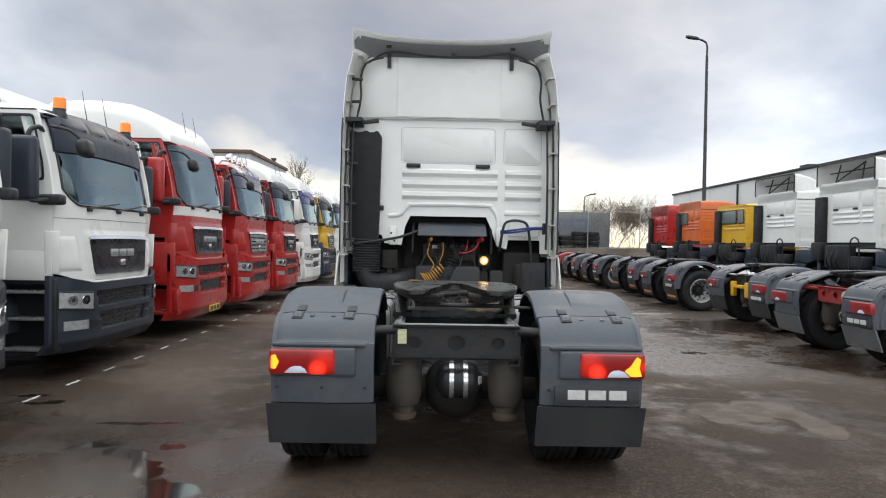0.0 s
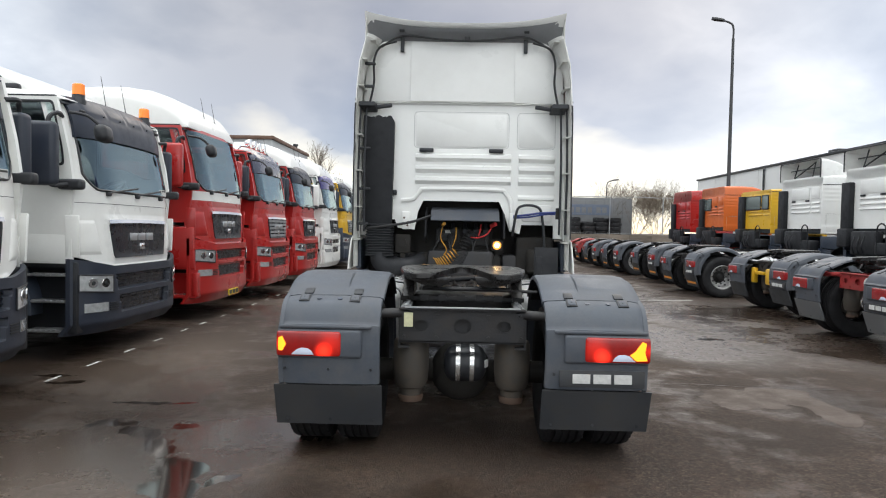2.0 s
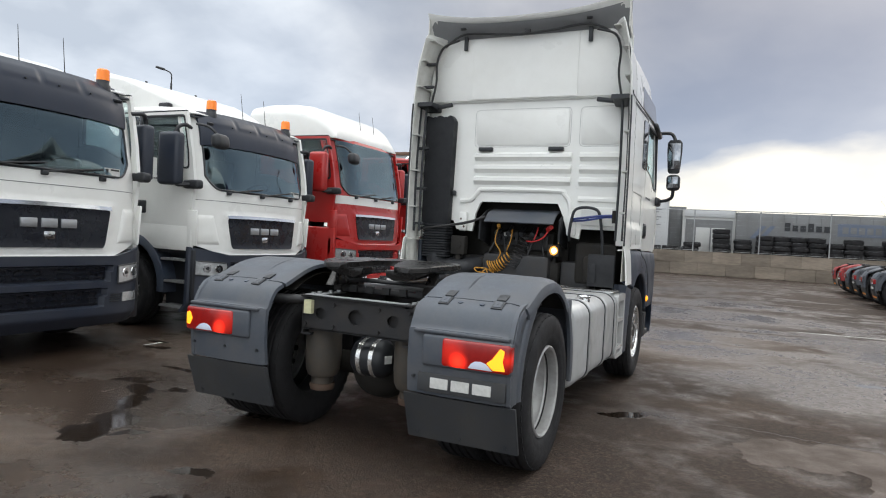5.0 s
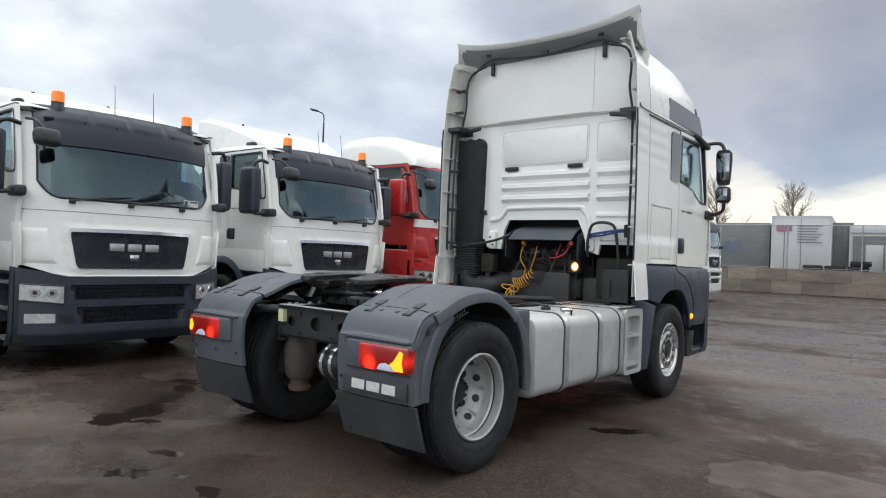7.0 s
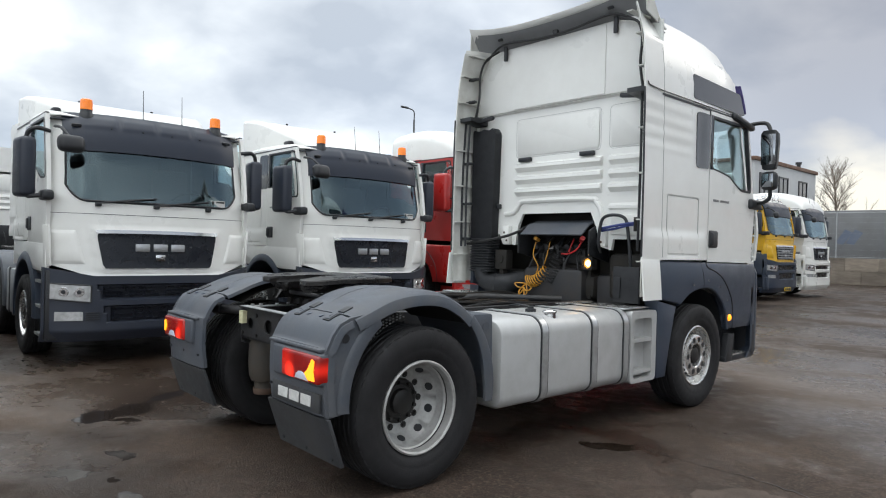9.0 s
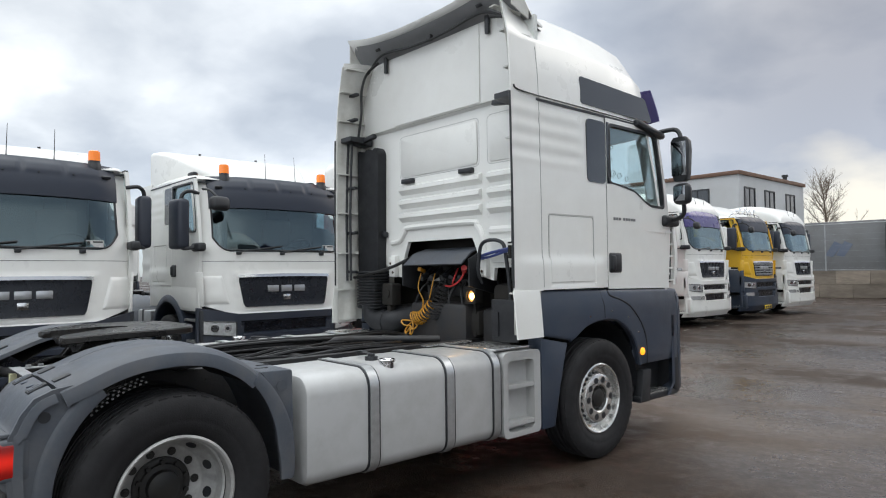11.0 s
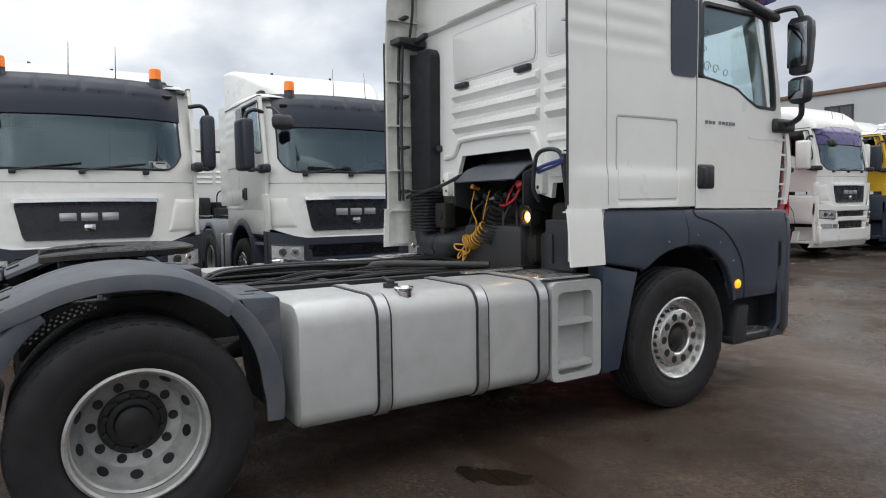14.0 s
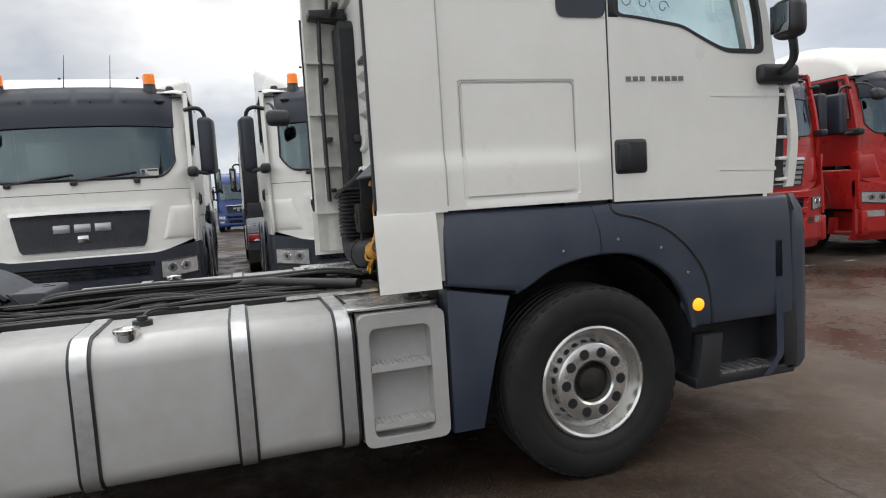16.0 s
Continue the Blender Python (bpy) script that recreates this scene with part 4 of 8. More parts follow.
        put("reverse_lens", mk(lambda bm: prism(bm, [(0.968, 0.760), (1.118, 0.760), (1.098, 0.778), (1.076, 0.797), (1.045, 0.806), (1.01, 0.803), (0.985, 0.788)], "y", -0.0225, -0.012, 0.0015)), "lens_clear", lens, key=("rlens", s))
        if lit:
            put("indicator_bulb", mk(lambda bm: prism(bm, rounded([(1.080, 0.802), (1.115, 0.828), (1.160, 0.893), (1.186, 0.880), (1.176, 0.822), (1.192, 0.768), (1.122, 0.766)] if s > 0 else [(1.150, 0.83), (1.175, 0.88), (1.200, 0.87), (1.200, 0.79), (1.172, 0.785)], 0.006), "y", -0.0245, -0.0195)), "lens_amber", lens, "glowing amber indicator", key=("amber", s))
        if s > 0:
            plate = put("badge_plate", mk(lambda bm: box(bm, 0.635, 1.19, 0.012, 0.03, 0.58, 0.69, 0.004)), "flap", t, key="badge")
            [put("letter_bar", mk(lambda bm, k=k: letter_bars(bm, 0.72 + 0.135 * k, 0.835 + 0.135 * k, 0.013, 0.605, 0.667, 1)), "white_print", plate, "worn white lettering", key=("badge_bars", k)) for k in range(3)]
        if o.get("stripe"):
            put("reflector", mk(lambda bm: prism(bm, [(0.083, 0.42), (0.088, 0.42), (0.112, 0.33), (0.107, 0.33)], "x", 0.60, 1.18)), "reflect_orange", t, "orange reflector strip", key=("stripe", s))

        def bag(bm):
            lathe(bm, [(0.0, 0.80), (0.115, 0.80), (0.128, 0.77), (0.130, 0.60), (0.122, 0.50), (0.105, 0.46), (0.082, 0.45), (0.078, 0.395), (0.0, 0.395)], 24, "z", (0.365, 0.47, 0))
        sp_ = put("air_spring", mk(bag), "bellows", t, "dusty rubber air spring bellows", key=("bag", s))
        put("spring_foot", mk(lambda bm: lathe(bm, [(0.0, 0.40), (0.088, 0.40), (0.092, 0.385), (0.085, 0.355), (0.0, 0.355)], 20, "z", (0.365, 0.47, 0))), "rust", sp_, "rusty spring foot", key=("sfoot", s))
        put("support_tube", mk(lambda bm: (cyl(bm, (0.40, 0.33, 1.005), (0.72, 0.22, 1.0), 0.034, 14), cyl(bm, (0.66, 0.24, 1.0), (0.74, 0.213, 1.0), 0.043, 14))), o.get("chassis", "frame"), t, key=("tube", s))

        def rail(bm):
            prism(bm, [(0.445, 0.76), (0.445, 1.03), (0.37, 1.03), (0.37, 1.015), (0.432, 1.015), (0.432, 0.775), (0.37, 0.775), (0.37, 0.76)], "y", 0.30, 5.55)
            for k in range(26):
                for z in (0.83, 0.96):
                    cyl(bm, (0.444, 0.45 + k * 0.19, z), (0.456, 0.45 + k * 0.19, z), 0.013, 6)
        put("frame_rail", mk(rail), o.get("chassis", "frame"), t, key=("rail", s))

        def gusset(bm):
            prism(bm, [(0.72, 1.03), (0.74, 1.07), (0.78, 1.12), (1.00, 1.12), (1.04, 1.03)], "x", 0.385, 0.43, 0.006)
            for y in (0.82, 0.95):
                cyl(bm, (0.43, y, 1.08), (0.445, y, 1.08), 0.018, 6)
        put("gusset", mk(gusset), o.get("chassis", "frame"), t, key=("gusset", s))

    def cross(bm):
        for c in (-0.29, 0.0, 0.29):
            r = 0.062 if c == 0 else 0.048
            holed(bm, [(c - 0.145, 0.805), (c + 0.145, 0.805), (c + 0.145, 1.03), (c - 0.145, 1.03)], [(c + r * math.cos(a), 0.92 + 0.85 * r * math.sin(a)) for a in (2 * math.pi * k / 16 for k in range(16))], (c, 0.92), "y", 0.30, 0.312)
        bmesh.ops.remove_doubles(bm, verts=bm.verts, dist=0.0004)
        bmesh.ops.delete(bm, geom=[f for f in bm.faces if all(abs(abs(v.co.x) - 0.145) < 0.001 for v in f.verts)], context="FACES_ONLY")
        box(bm, -0.44, 0.44, 0.27, 0.33, 1.03, 1.045, 0.004)
        box(bm, -0.43, 0.43, 0.345, 0.36, 0.815, 1.0)
        box(bm, -0.44, 0.44, 0.30, 0.42, 0.80, 0.812)
        for x in (-0.41, -0.18, 0.18, 0.41):
            for z in (0.84, 0.99):
                cyl(bm, (x, 0.285, z), (x, 0.302, z), 0.014, 6)
    cm = put("cross_member", cross, o.get("chassis", "frame"), t, key="cross")
    if main:
        put("sticker", lambda bm: box(bm, -0.405, -0.345, 0.262, 0.2985, 0.915, 1.01), "sticker", cm, "small pale yellow sticker")
        put("top_lip", lambda bm: box(bm, -0.40, 0.40, 0.262, 0.325, 1.0455, 1.05), "galv", cm, "worn bare-metal lip")
        for s in (-1, 1):
            put("side_lip", lambda bm, s=s: (box(bm, min(s * 0.37, s * 0.44), max(s * 0.37, s * 0.44), 0.33, 0.74, 1.031, 1.040, 0.003, 1), [cyl(bm, (s * 0.405, y, 1.038), (s * 0.405, y, 1.056), 0.017, 6) for y in (0.37, 0.44, 0.58, 0.68)]), "galv", cm, "worn bare-metal rail top with bolts")
    else:
        if o.get("disc"):
            sign = put("speed_disc", lambda bm: cyl(bm, (0.28, 0.262, 0.92), (0.28, 0.298, 0.92), 0.085, 24), "white_print", t, "round white speed disc")
            text_on(sign, "60", 0.085, pose(0.28, 0.258, 0.92, 90, 0, 0), "black_print")

    def wheel5(bm):
        pts = [(0.055, 0.86), (0.075, 0.74), (0.20, 0.42), (0.33, 0.40), (0.43, 0.50), (0.475, 0.74), (0.46, 0.98), (0.38, 1.14), (0.20, 1.21)]
        poly = rounded(pts + [(-x, y) for x, y in reversed(pts)], 0.045, 3)
        loops = []
        for z, k in ((1.255, 0.96), (1.262, 1.0), (1.290, 1.0), (1.298, 0.985)):
            loops.append([(x * k, 0.78 + (y - 0.78) * k, z - 0.10 * max(0, 0.62 - y)) for x, y in poly])
        loft(bm, loops)
        for s in (-1, 1):
            prism(bm, [(0.55, 1.10), (0.66, 1.235), (0.86, 1.235), (0.98, 1.10)], "x", s * 0.36, s * 0.44, 0.008)
            prism(bm, [(s * 0.09, 1.245), (s * 0.10, 1.20), (s * 0.16, 1.175), (s * 0.28, 1.185), (s * 0.40, 1.225), (s * 0.43, 1.245)], "y", 0.50, 0.64, 0.006)
    fw = put("fifth_wheel", wheel5, "grease", t, "greasy black coupling plate", key="fifth")

    def mount(bm):
        box(bm, -0.47, 0.47, 0.72, 1.16, 1.045, 1.085, 0.008)
        for k in range(7):
            box(bm, -0.46 + k * 0.14, -0.40 + k * 0.14, 0.70, 0.73, 1.05, 1.10)
        cyl(bm, (-0.3, 0.64, 1.15), (0.35, 0.62, 1.15), 0.016, 8)
        cyl(bm, (0.18, 0.62, 1.15), (0.55, 0.58, 1.14), 0.012, 8)
        for x in (-0.43, 0.43):
            box(bm, x - 0.02, x + 0.02, 0.72, 1.0, 0.9, 1.05)
    put("mounting_plate", mount, "frame", t, key="mount")

    def axle(bm):
        cyl(bm, (-0.62, REAR_AXLE, 0.515), (0.62, REAR_AXLE, 0.515), 0.085, 16)
        lathe(bm, [(0.0, 0.50), (0.10, 0.52), (0.19, 0.60), (0.23, 0.72), (0.22, 0.85), (0.12, 0.98), (0.07, 1.1), (0.0, 1.1)], 24, "y", (0.0, 0, 0.52))
        cyl(bm, (0, 1.05, 0.54), (0, 3.2, 0.75), 0.055, 14)
        cyl(bm, (-1.0, FRONT_AXLE, 0.45), (1.0, FRONT_AXLE, 0.45), 0.06, 12)
        for s in (-1, 1):
            box(bm, s * 0.46, s * 0.54, 3.75, 5.0, 0.52, 0.58)
            cyl(bm, (s * 0.36, 0.9, 0.45), (s * 0.40, 1.7, 0.82), 0.04, 10)
    put("axle", axle, "grime", t, "dirty black rear axle", key="axle")

    def receiver(bm):
        lathe(bm, [(0.0, -0.150), (0.06, -0.145), (0.11, -0.12), (0.132, -0.085), (0.132, 0.10), (0.11, 0.135), (0.06, 0.16), (0.0, 0.165)], 28, "x", (0.02, 0.52, 0.62))
    ar = put("air_tank", receiver, "dark", t, "black air reservoir with two steel straps", key="receiver")

    def straps(bm):
        for h in (-0.045, 0.055):
            lathe(bm, [(0.1325, h - 0.016), (0.137, h - 0.016), (0.137, h + 0.016), (0.1325, h + 0.016)], 28, "x", (0.02, 0.52, 0.62))
    put("tank_strap", straps, "alu", ar, "bright steel straps", key="receiver_straps")
    if main:
        put("label_tag", lambda bm: obox(bm, pose(0.178, 0.46, 0.63, 0, 0, -25), 0.012, 0.06, 0.055, 0.004), "white_print", ar, "small white paper tag")

    def power(bm):
        box(bm, -0.40, 0.40, 3.55, 5.45, 0.55, 1.35, 0.06)
        box(bm, -0.28, 0.28, 2.75, 3.55, 0.50, 1.0, 0.08)
        for s in (-1, 1):
            box(bm, s * 0.5, s * 0.85, 3.65, 3.95, 0.75, 1.3, 0.04)
    put("engine", power, "frame", t, "black engine and gearbox", key="power")

    rnd = random.Random(5)
    for k in range(9):
        x = -0.30 + 0.075 * k
        pts = [(x + rnd.uniform(-0.06, 0.06), 1.25 + 0.42 * j, 0.985 + rnd.uniform(0.0, 0.05)) for j in range(6)]
        r = rnd.choice((0.007, 0.010, 0.014))
        put("cable", lambda bm, pts=pts, r=r: tube(bm, bent(pts, 5), r, 6), "hose", t, "black cable along the frame", key=("cable", k))
    for y in (1.45, 2.1, 2.75, 3.2):
        put("cross_bar", lambda bm, y=y: box(bm, -0.43, 0.43, y, y + 0.07, 0.86, 0.99), "frame", t, key=("xbar", y))


def tank_loop(y, x0, x1, z0, z1, r, grow=0.0):
    res = []
    for cx, cz, a0, rr in ((x1 - r, z1 - r, 0, r), (x0 + r * 0.6, z1 - r * 0.6, 90, r * 0.6), (x0 + r * 0.6, z0 + r * 0.6, 180, r * 0.6), (x1 - r * 0.8, z0 + r * 0.8, 270, r * 0.8)):
        for k in range(7):
            a = radians(a0 + 15 * k)
            res.append((cx + (rr + grow) * math.cos(a), y, cz + (rr + grow) * math.sin(a)))
    return res


def add_tank(t, s, y0=1.478, y1=3.115, mat="tank"):
    flip = Matrix.Diagonal((s, 1, 1, 1))

    def mk(fn):
        def make(bm):
            fn(bm)
            if s < 0:
                bmesh.ops.transform(bm, matrix=flip, verts=bm.verts)
        return make
    X0, X1, Z0, Z1, R = 0.57, 1.228, 0.378, 1.03, 0.125

    def body(bm):
        loft(bm, [tank_loop(y, X0, X1, Z0, Z1, R, g) for y, g in ((y0, -0.045), (y0 + 0.012, -0.015), (y0 + 0.04, 0.0), (y1 - 0.04, 0.0), (y1 - 0.012, -0.015), (y1, -0.045))])
    tk = put("fuel_tank", mk(body), mat, t, "dull white box-shaped fuel tank", key=("tank", s, y0, y1))

    def band(y, w, g):
        return lambda bm: loft(bm, [tank_loop(yy, X0, X1, Z0, Z1, R, gg) for yy, gg in ((y - w, 0.001), (y - w, g), (y + w, g), (y + w, 0.001))])
    for y in (1.955, 2.60, 3.065):
        put("tank_strap", mk(band(y, 0.033, 0.012)), "strap", tk, "steel strap", key=("strap", s, y))
        put("strap_rubber", mk(band(y, 0.046, 0.006)), "dark", tk, key=("rub", s, y))
    cap = put("tank_cap", mk(lambda bm: lathe(bm, [(0.0, 1.056), (0.030, 1.058), (0.034, 1.062), (0.052, 1.062), (0.057, 1.057), (0.057, 1.042), (0.050, 1.038), (0.052, 1.000)], 28, "z", (1.125, 2.135, 0))), "chrome", tk, "chromed filler cap", key=("cap", s))
    put("fuel_sender", mk(lambda bm: (cyl(bm, (0.90, 2.17, 1.02), (0.90, 2.17, 1.055), 0.045, 16), cyl(bm, (0.90, 2.17, 1.055), (0.90, 2.17, 1.075), 0.025, 12), tube(bm, bent([(0.9, 2.17, 1.068), (0.75, 2.2, 1.075), (0.55, 2.3, 1.045)], 5), 0.009, 6))), "dark", tk, key=("sender", s))
    # locker with two footholds
    lk = put("step_locker", mk(lambda bm: (
        holed(bm, rounded([(3.125, 0.375), (3.55, 0.375), (3.55, 1.015), (3.125, 1.015)], 0.05), rounded([(3.175, 0.415), (3.475, 0.415), (3.475, 0.948), (3.175, 0.948)], 0.045), (3.325, 0.69), "x", 1.16, 1.245),
        box(bm, 1.10, 1.16, 3.13, 3.545, 0.38, 1.01), box(bm, 0.56, 1.10, 3.13, 3.545, 0.38, 1.01, 0.02))), mat, t, "white moulded locker with two footholds", key=("locker", s))
    for z in (0.475, 0.755):
        put("foothold", mk(lambda bm, z=z: prism(bm, [(3.178, z - 0.018), (3.472, z - 0.018), (3.472, z + 0.012)] + [p for k in range(10, -1, -1) for p in ((3.202 + k * 0.024, z + 0.012), (3.200 + k * 0.024, z + 0.019), (3.192 + k * 0.024, z + 0.019), (3.190 + k * 0.024, z + 0.012))] + [(3.178, z + 0.012)], "x", 1.155, 1.243)), mat, lk, key=("hold", s, z))
    put("tread_plate", mk(lambda bm: (box(bm, 0.62, 1.10, 3.13, 3.56, 1.012, 1.03, 0.004), box(bm, 1.03, 1.20, 3.09, 3.5, 1.03, 1.044, 0.003), box(bm, 0.62, 0.68, 2.85, 3.35, 1.042, 1.054))), "alu", lk, "worn aluminium tread plate", key=("tread", s))


def text_on(parent, body, size, at, mat):
    """Letters from the built-in font, as a mesh."""
    cu = bpy.data.curves.new("lettering", "FONT")
    cu.body, cu.size, cu.extrude, cu.align_x, cu.align_y = body, size, 0.002, "CENTER", "CENTER"
    tmp = new("lettering", cu)
    me = bpy.data.meshes.new_from_object(tmp.evaluated_get(bpy.context.evaluated_depsgraph_get()))
    bpy.data.objects.remove(tmp)
    me.materials.clear()
    me.materials.append(M[mat])
    ob = new("lettering", me)
    ob.parent, ob.matrix_basis = parent, at
    return ob


SIDE_LOW = [(3.57, 1.11), (3.57, 1.475), (5.66, 1.435), (5.68, 0.74), (4.99, 0.74), (4.965, 0.86), (4.89, 1.00), (4.77, 1.11), (4.62, 1.185), (4.46, 1.205), (4.28, 1.19), (4.13, 1.15), (4.00, 1.08), (3.93, 1.05)]
SIDE_LOW = SIDE_LOW[:5] + [(p[0], p[1]) for p in bent([(y, z, 0) for y, z in SIDE_LOW[5:]], 4)]
DOOR = [(4.525, 1.46), (5.56, 1.445), (5.62, 2.0), (5.56, 2.4), (5.42, 3.0), (4.525, 3.0)]
DOOR_WIN = [(4.57, 2.42), (4.70, 2.41), (4.98, 2.37), (5.12, 2.30), (5.25, 2.245), (5.50, 2.24), (5.485, 2.42), (5.375, 2.945), (4.58, 2.945)]


def rolled(bm):
    """Rolls the outer face of a skirt in towards its top and foot."""
    for k in range(12):
        bmesh.ops.bisect_plane(bm, geom=bm.verts[:] + bm.edges[:] + bm.faces[:], plane_co=(0, 0, 0.80 + 0.055 * k), plane_no=(0, 0, 1))
    for v in bm.verts:
        if v.co.x > 1.22:
            z = v.co.z
            v.co.x += 0.006 - 0.030 * max(0.0, (z - 1.24) / 0.22) ** 2 - 0.012 * max(0.0, (0.95 - z) / 0.2) ** 2


def arch_section(y, w, z0, zt, r=0.3, n=8):
    """A hoop of the roof: up one side, over, and down the other."""
    r = min(r, zt - z0 - 0.01)
    pts = [(-w, y, z0)]
    for k in range(n + 1):
        a = radians(180 - 90 * k / n)
        pts.append((-w + r * 1.35 + r * 1.35 * math.cos(a), y, zt - r + r * math.sin(a)))
    for k in range(n + 1):
        a = radians(90 - 90 * k / n)
        pts.append((w - r * 1.35 + r * 1.35 * math.cos(a), y, zt - r + r * math.sin(a)))
    pts.append((w, y, z0))
    return pts


def add_cab(t, o):
    lift = o.get("lift", 0.0)
    up = pose(0, 0, lift)
    paint = o["cab"]
    roofc = o.get("roof_paint", paint)
    bump = o.get("bumper", paint)
    high = o.get("roof", "low")
    key = lambda *a: (*a, high, round(lift, 2))

    # -- flanks
    for s in (-1, 1):
        flip = Matrix.Diagonal((s, 1, 1, 1))

        def mk(fn):
            def make(bm):
                fn(bm)
                if s < 0:
                    bmesh.ops.transform(bm, matrix=flip, verts=bm.verts)
            return make

        def quarter(bm):
            zs = span(1.475, 3.05, 64)
            ys = span(3.56, 4.515, 20)

            def fn(y, z):
                e = 0.0
                if 2.48 < z < 3.0 and y < 4.2:
                    e = 0.0032 * math.sin((z - 2.48) / 0.52 * math.pi * 8) * min(1, (y - 3.56) / 0.08) * min(1, (4.2 - y) / 0.1)
                low_ = min(1.0, max(0.0, (1.77 - z) / 0.10))
                e += 0.016 * low_ * low_ * (3 - 2 * low_) * min(1.0, (4.515 - y) / 0.12)
                if 3.70 < y < 4.31 and (abs(z - 2.085) < 0.011 or abs(z - 1.525) < 0.011) or 1.52 < z < 2.09 and (abs(y - 3.70) < 0.01 or abs(y - 4.31) < 0.01):
                    e -= 0.006
                return (1.235 + e - 0.012 * max(0, z - 2.2), y, z)
            ys = sorted(ys + [3.69, 3.695, 3.70, 3.705, 3.71, 4.30, 4.305, 4.31, 4.315, 4.32])
            zs = sorted(zs + [1.514, 1.52, 1.525, 1.53, 1.537, 2.074, 2.08, 2.085, 2.09, 2.097])
            sheet(bm, fn, ys, zs, (-0.04, 0, 0))
        put("side_panel", mk(quarter), paint, t, at=up, key=("quarter", s))
        put("side_window", mk(lambda bm: prism(bm, rounded([(4.235, 2.40), (4.512, 2.40), (4.512, 2.955), (4.235, 2.955)], 0.05), "x", 1.20, 1.2385)), "privacy", t, "dark fixed side window", at=up, key=("qwin", s))
        put("hatch_seam", mk(lambda bm: holed(bm, rounded([(3.697, 1.522), (4.313, 1.522), (4.313, 2.088), (3.697, 2.088)], 0.03), rounded([(3.7012, 1.5262), (4.3088, 1.5262), (4.3088, 2.0838), (3.7012, 2.0838)], 0.027), (4.0, 1.8), "x", 1.225, 1.2352 + 0.0)), "seam", t, at=up, key=("hatch", s))
        d = put("door", mk(lambda bm: holed(bm, DOOR, rounded(DOOR_WIN, 0.05), (5.0, 2.55), "x", 1.19, 1.236)), paint, t, "painted cab door", at=up, key=("door", s))
        put("door_seam", mk(lambda bm: (box(bm, 1.19, 1.231, 4.514, 4.526, 1.45, 3.02), box(bm, 1.19, 1.232, 3.57, 5.40, 3.0, 3.02))), "dark", t, at=up, key=("seam", s))
        put("window_frame", mk(lambda bm: holed(bm, rounded([(a + (a - 5.0) * 0.035, b + (b - 2.6) * 0.045) for a, b in DOOR_WIN], 0.05), rounded([(a - (a - 5.0) * 0.015, b - (b - 2.6) * 0.025) for a, b in DOOR_WIN], 0.05), (5.0, 2.6), "x", 1.2, 1.2395)), "dark", d, key=("wframe", s))
        put("door_window", mk(lambda bm: prism(bm, DOOR_WIN, "x", 1.205, 1.213)), "glass", d, "clear door window", key=("dwin", s)).visible_shadow = False
        put("window_strip", mk(lambda bm: box(bm, 1.20, 1.2385, 4.529, 4.592, 2.405, 2.965, 0.004)), "privacy", d, "dark strip beside the window", key=("wstrip", s))
        put("door_handle", mk(lambda bm: (box(bm, 1.20, 1.25, 4.535, 4.735, 1.60, 1.785, 0.024, 3), box(bm, 1.22, 1.268, 4.55, 4.62, 1.625, 1.76, 0.014))), "dark", d, "black door handle", key=("dhandle", s))
        for k, ridge in enumerate(([(5.15, 2.005), (5.60, 2.0), (5.61, 1.985), (5.15, 1.995)], [(5.2, 1.60), (5.585, 1.595), (5.585, 1.575), (5.2, 1.59)])):
            put("door_crease", mk(lambda bm, ridge=ridge: prism(bm, ridge, "x", 1.23, 1.2385)), paint, d, key=("crease", s, k))
        for k in range(8):
            put("model_bar", mk(lambda bm, k=k: box(bm, 1.234, 1.240, 4.62 + k * 0.042 + (0.03 if k > 2 else 0), 4.650 + k * 0.042 + (0.03 if k > 2 else 0), 2.081, 2.105)), "badge", d, "small dark lettering", key=("model", s, k))

        # -- lower flank with the wheel arch, and the step
        if o.get("steps"):
            sill = [(3.57, 1.14), (3.57, 1.475), (5.60, 1.445), (5.60, 1.12), (4.98, 1.12)] + [(4.40 + 0.66 * math.cos(radians(a_)), 0.62 + 0.66 * math.sin(radians(a_))) for a_ in range(54, 131, 8)]
            put("door_sill", mk(lambda bm: prism(bm, sill, "x", 1.19, 1.238, 0.006)), paint, t, key=("sill", s))
            wing_ = put("front_fender", mk(lambda bm: loft(bm, [[(x, 4.40 + r * math.cos(radians(a_)), 0.60 + r * math.sin(radians(a_))) for x, r in ((0.85, 0.62), (1.25, 0.62), (1.262, 0.635), (1.262, 0.70), (1.24, 0.735), (0.85, 0.735))] for a_ in range(-6, 200, 8)])), "grey", t, "rounded grey front wheel arch", key=("ffender", s))
            put("step_well", mk(lambda bm: (box(bm, 0.98, 1.02, 4.95, 5.62, 0.34, 1.14), box(bm, 0.98, 1.24, 5.54, 5.66, 0.32, 1.14, 0.02), box(bm, 0.98, 1.2, 4.95, 5.6, 1.08, 1.14))), "dark", t, "dark entry step well", key=("swell", s))
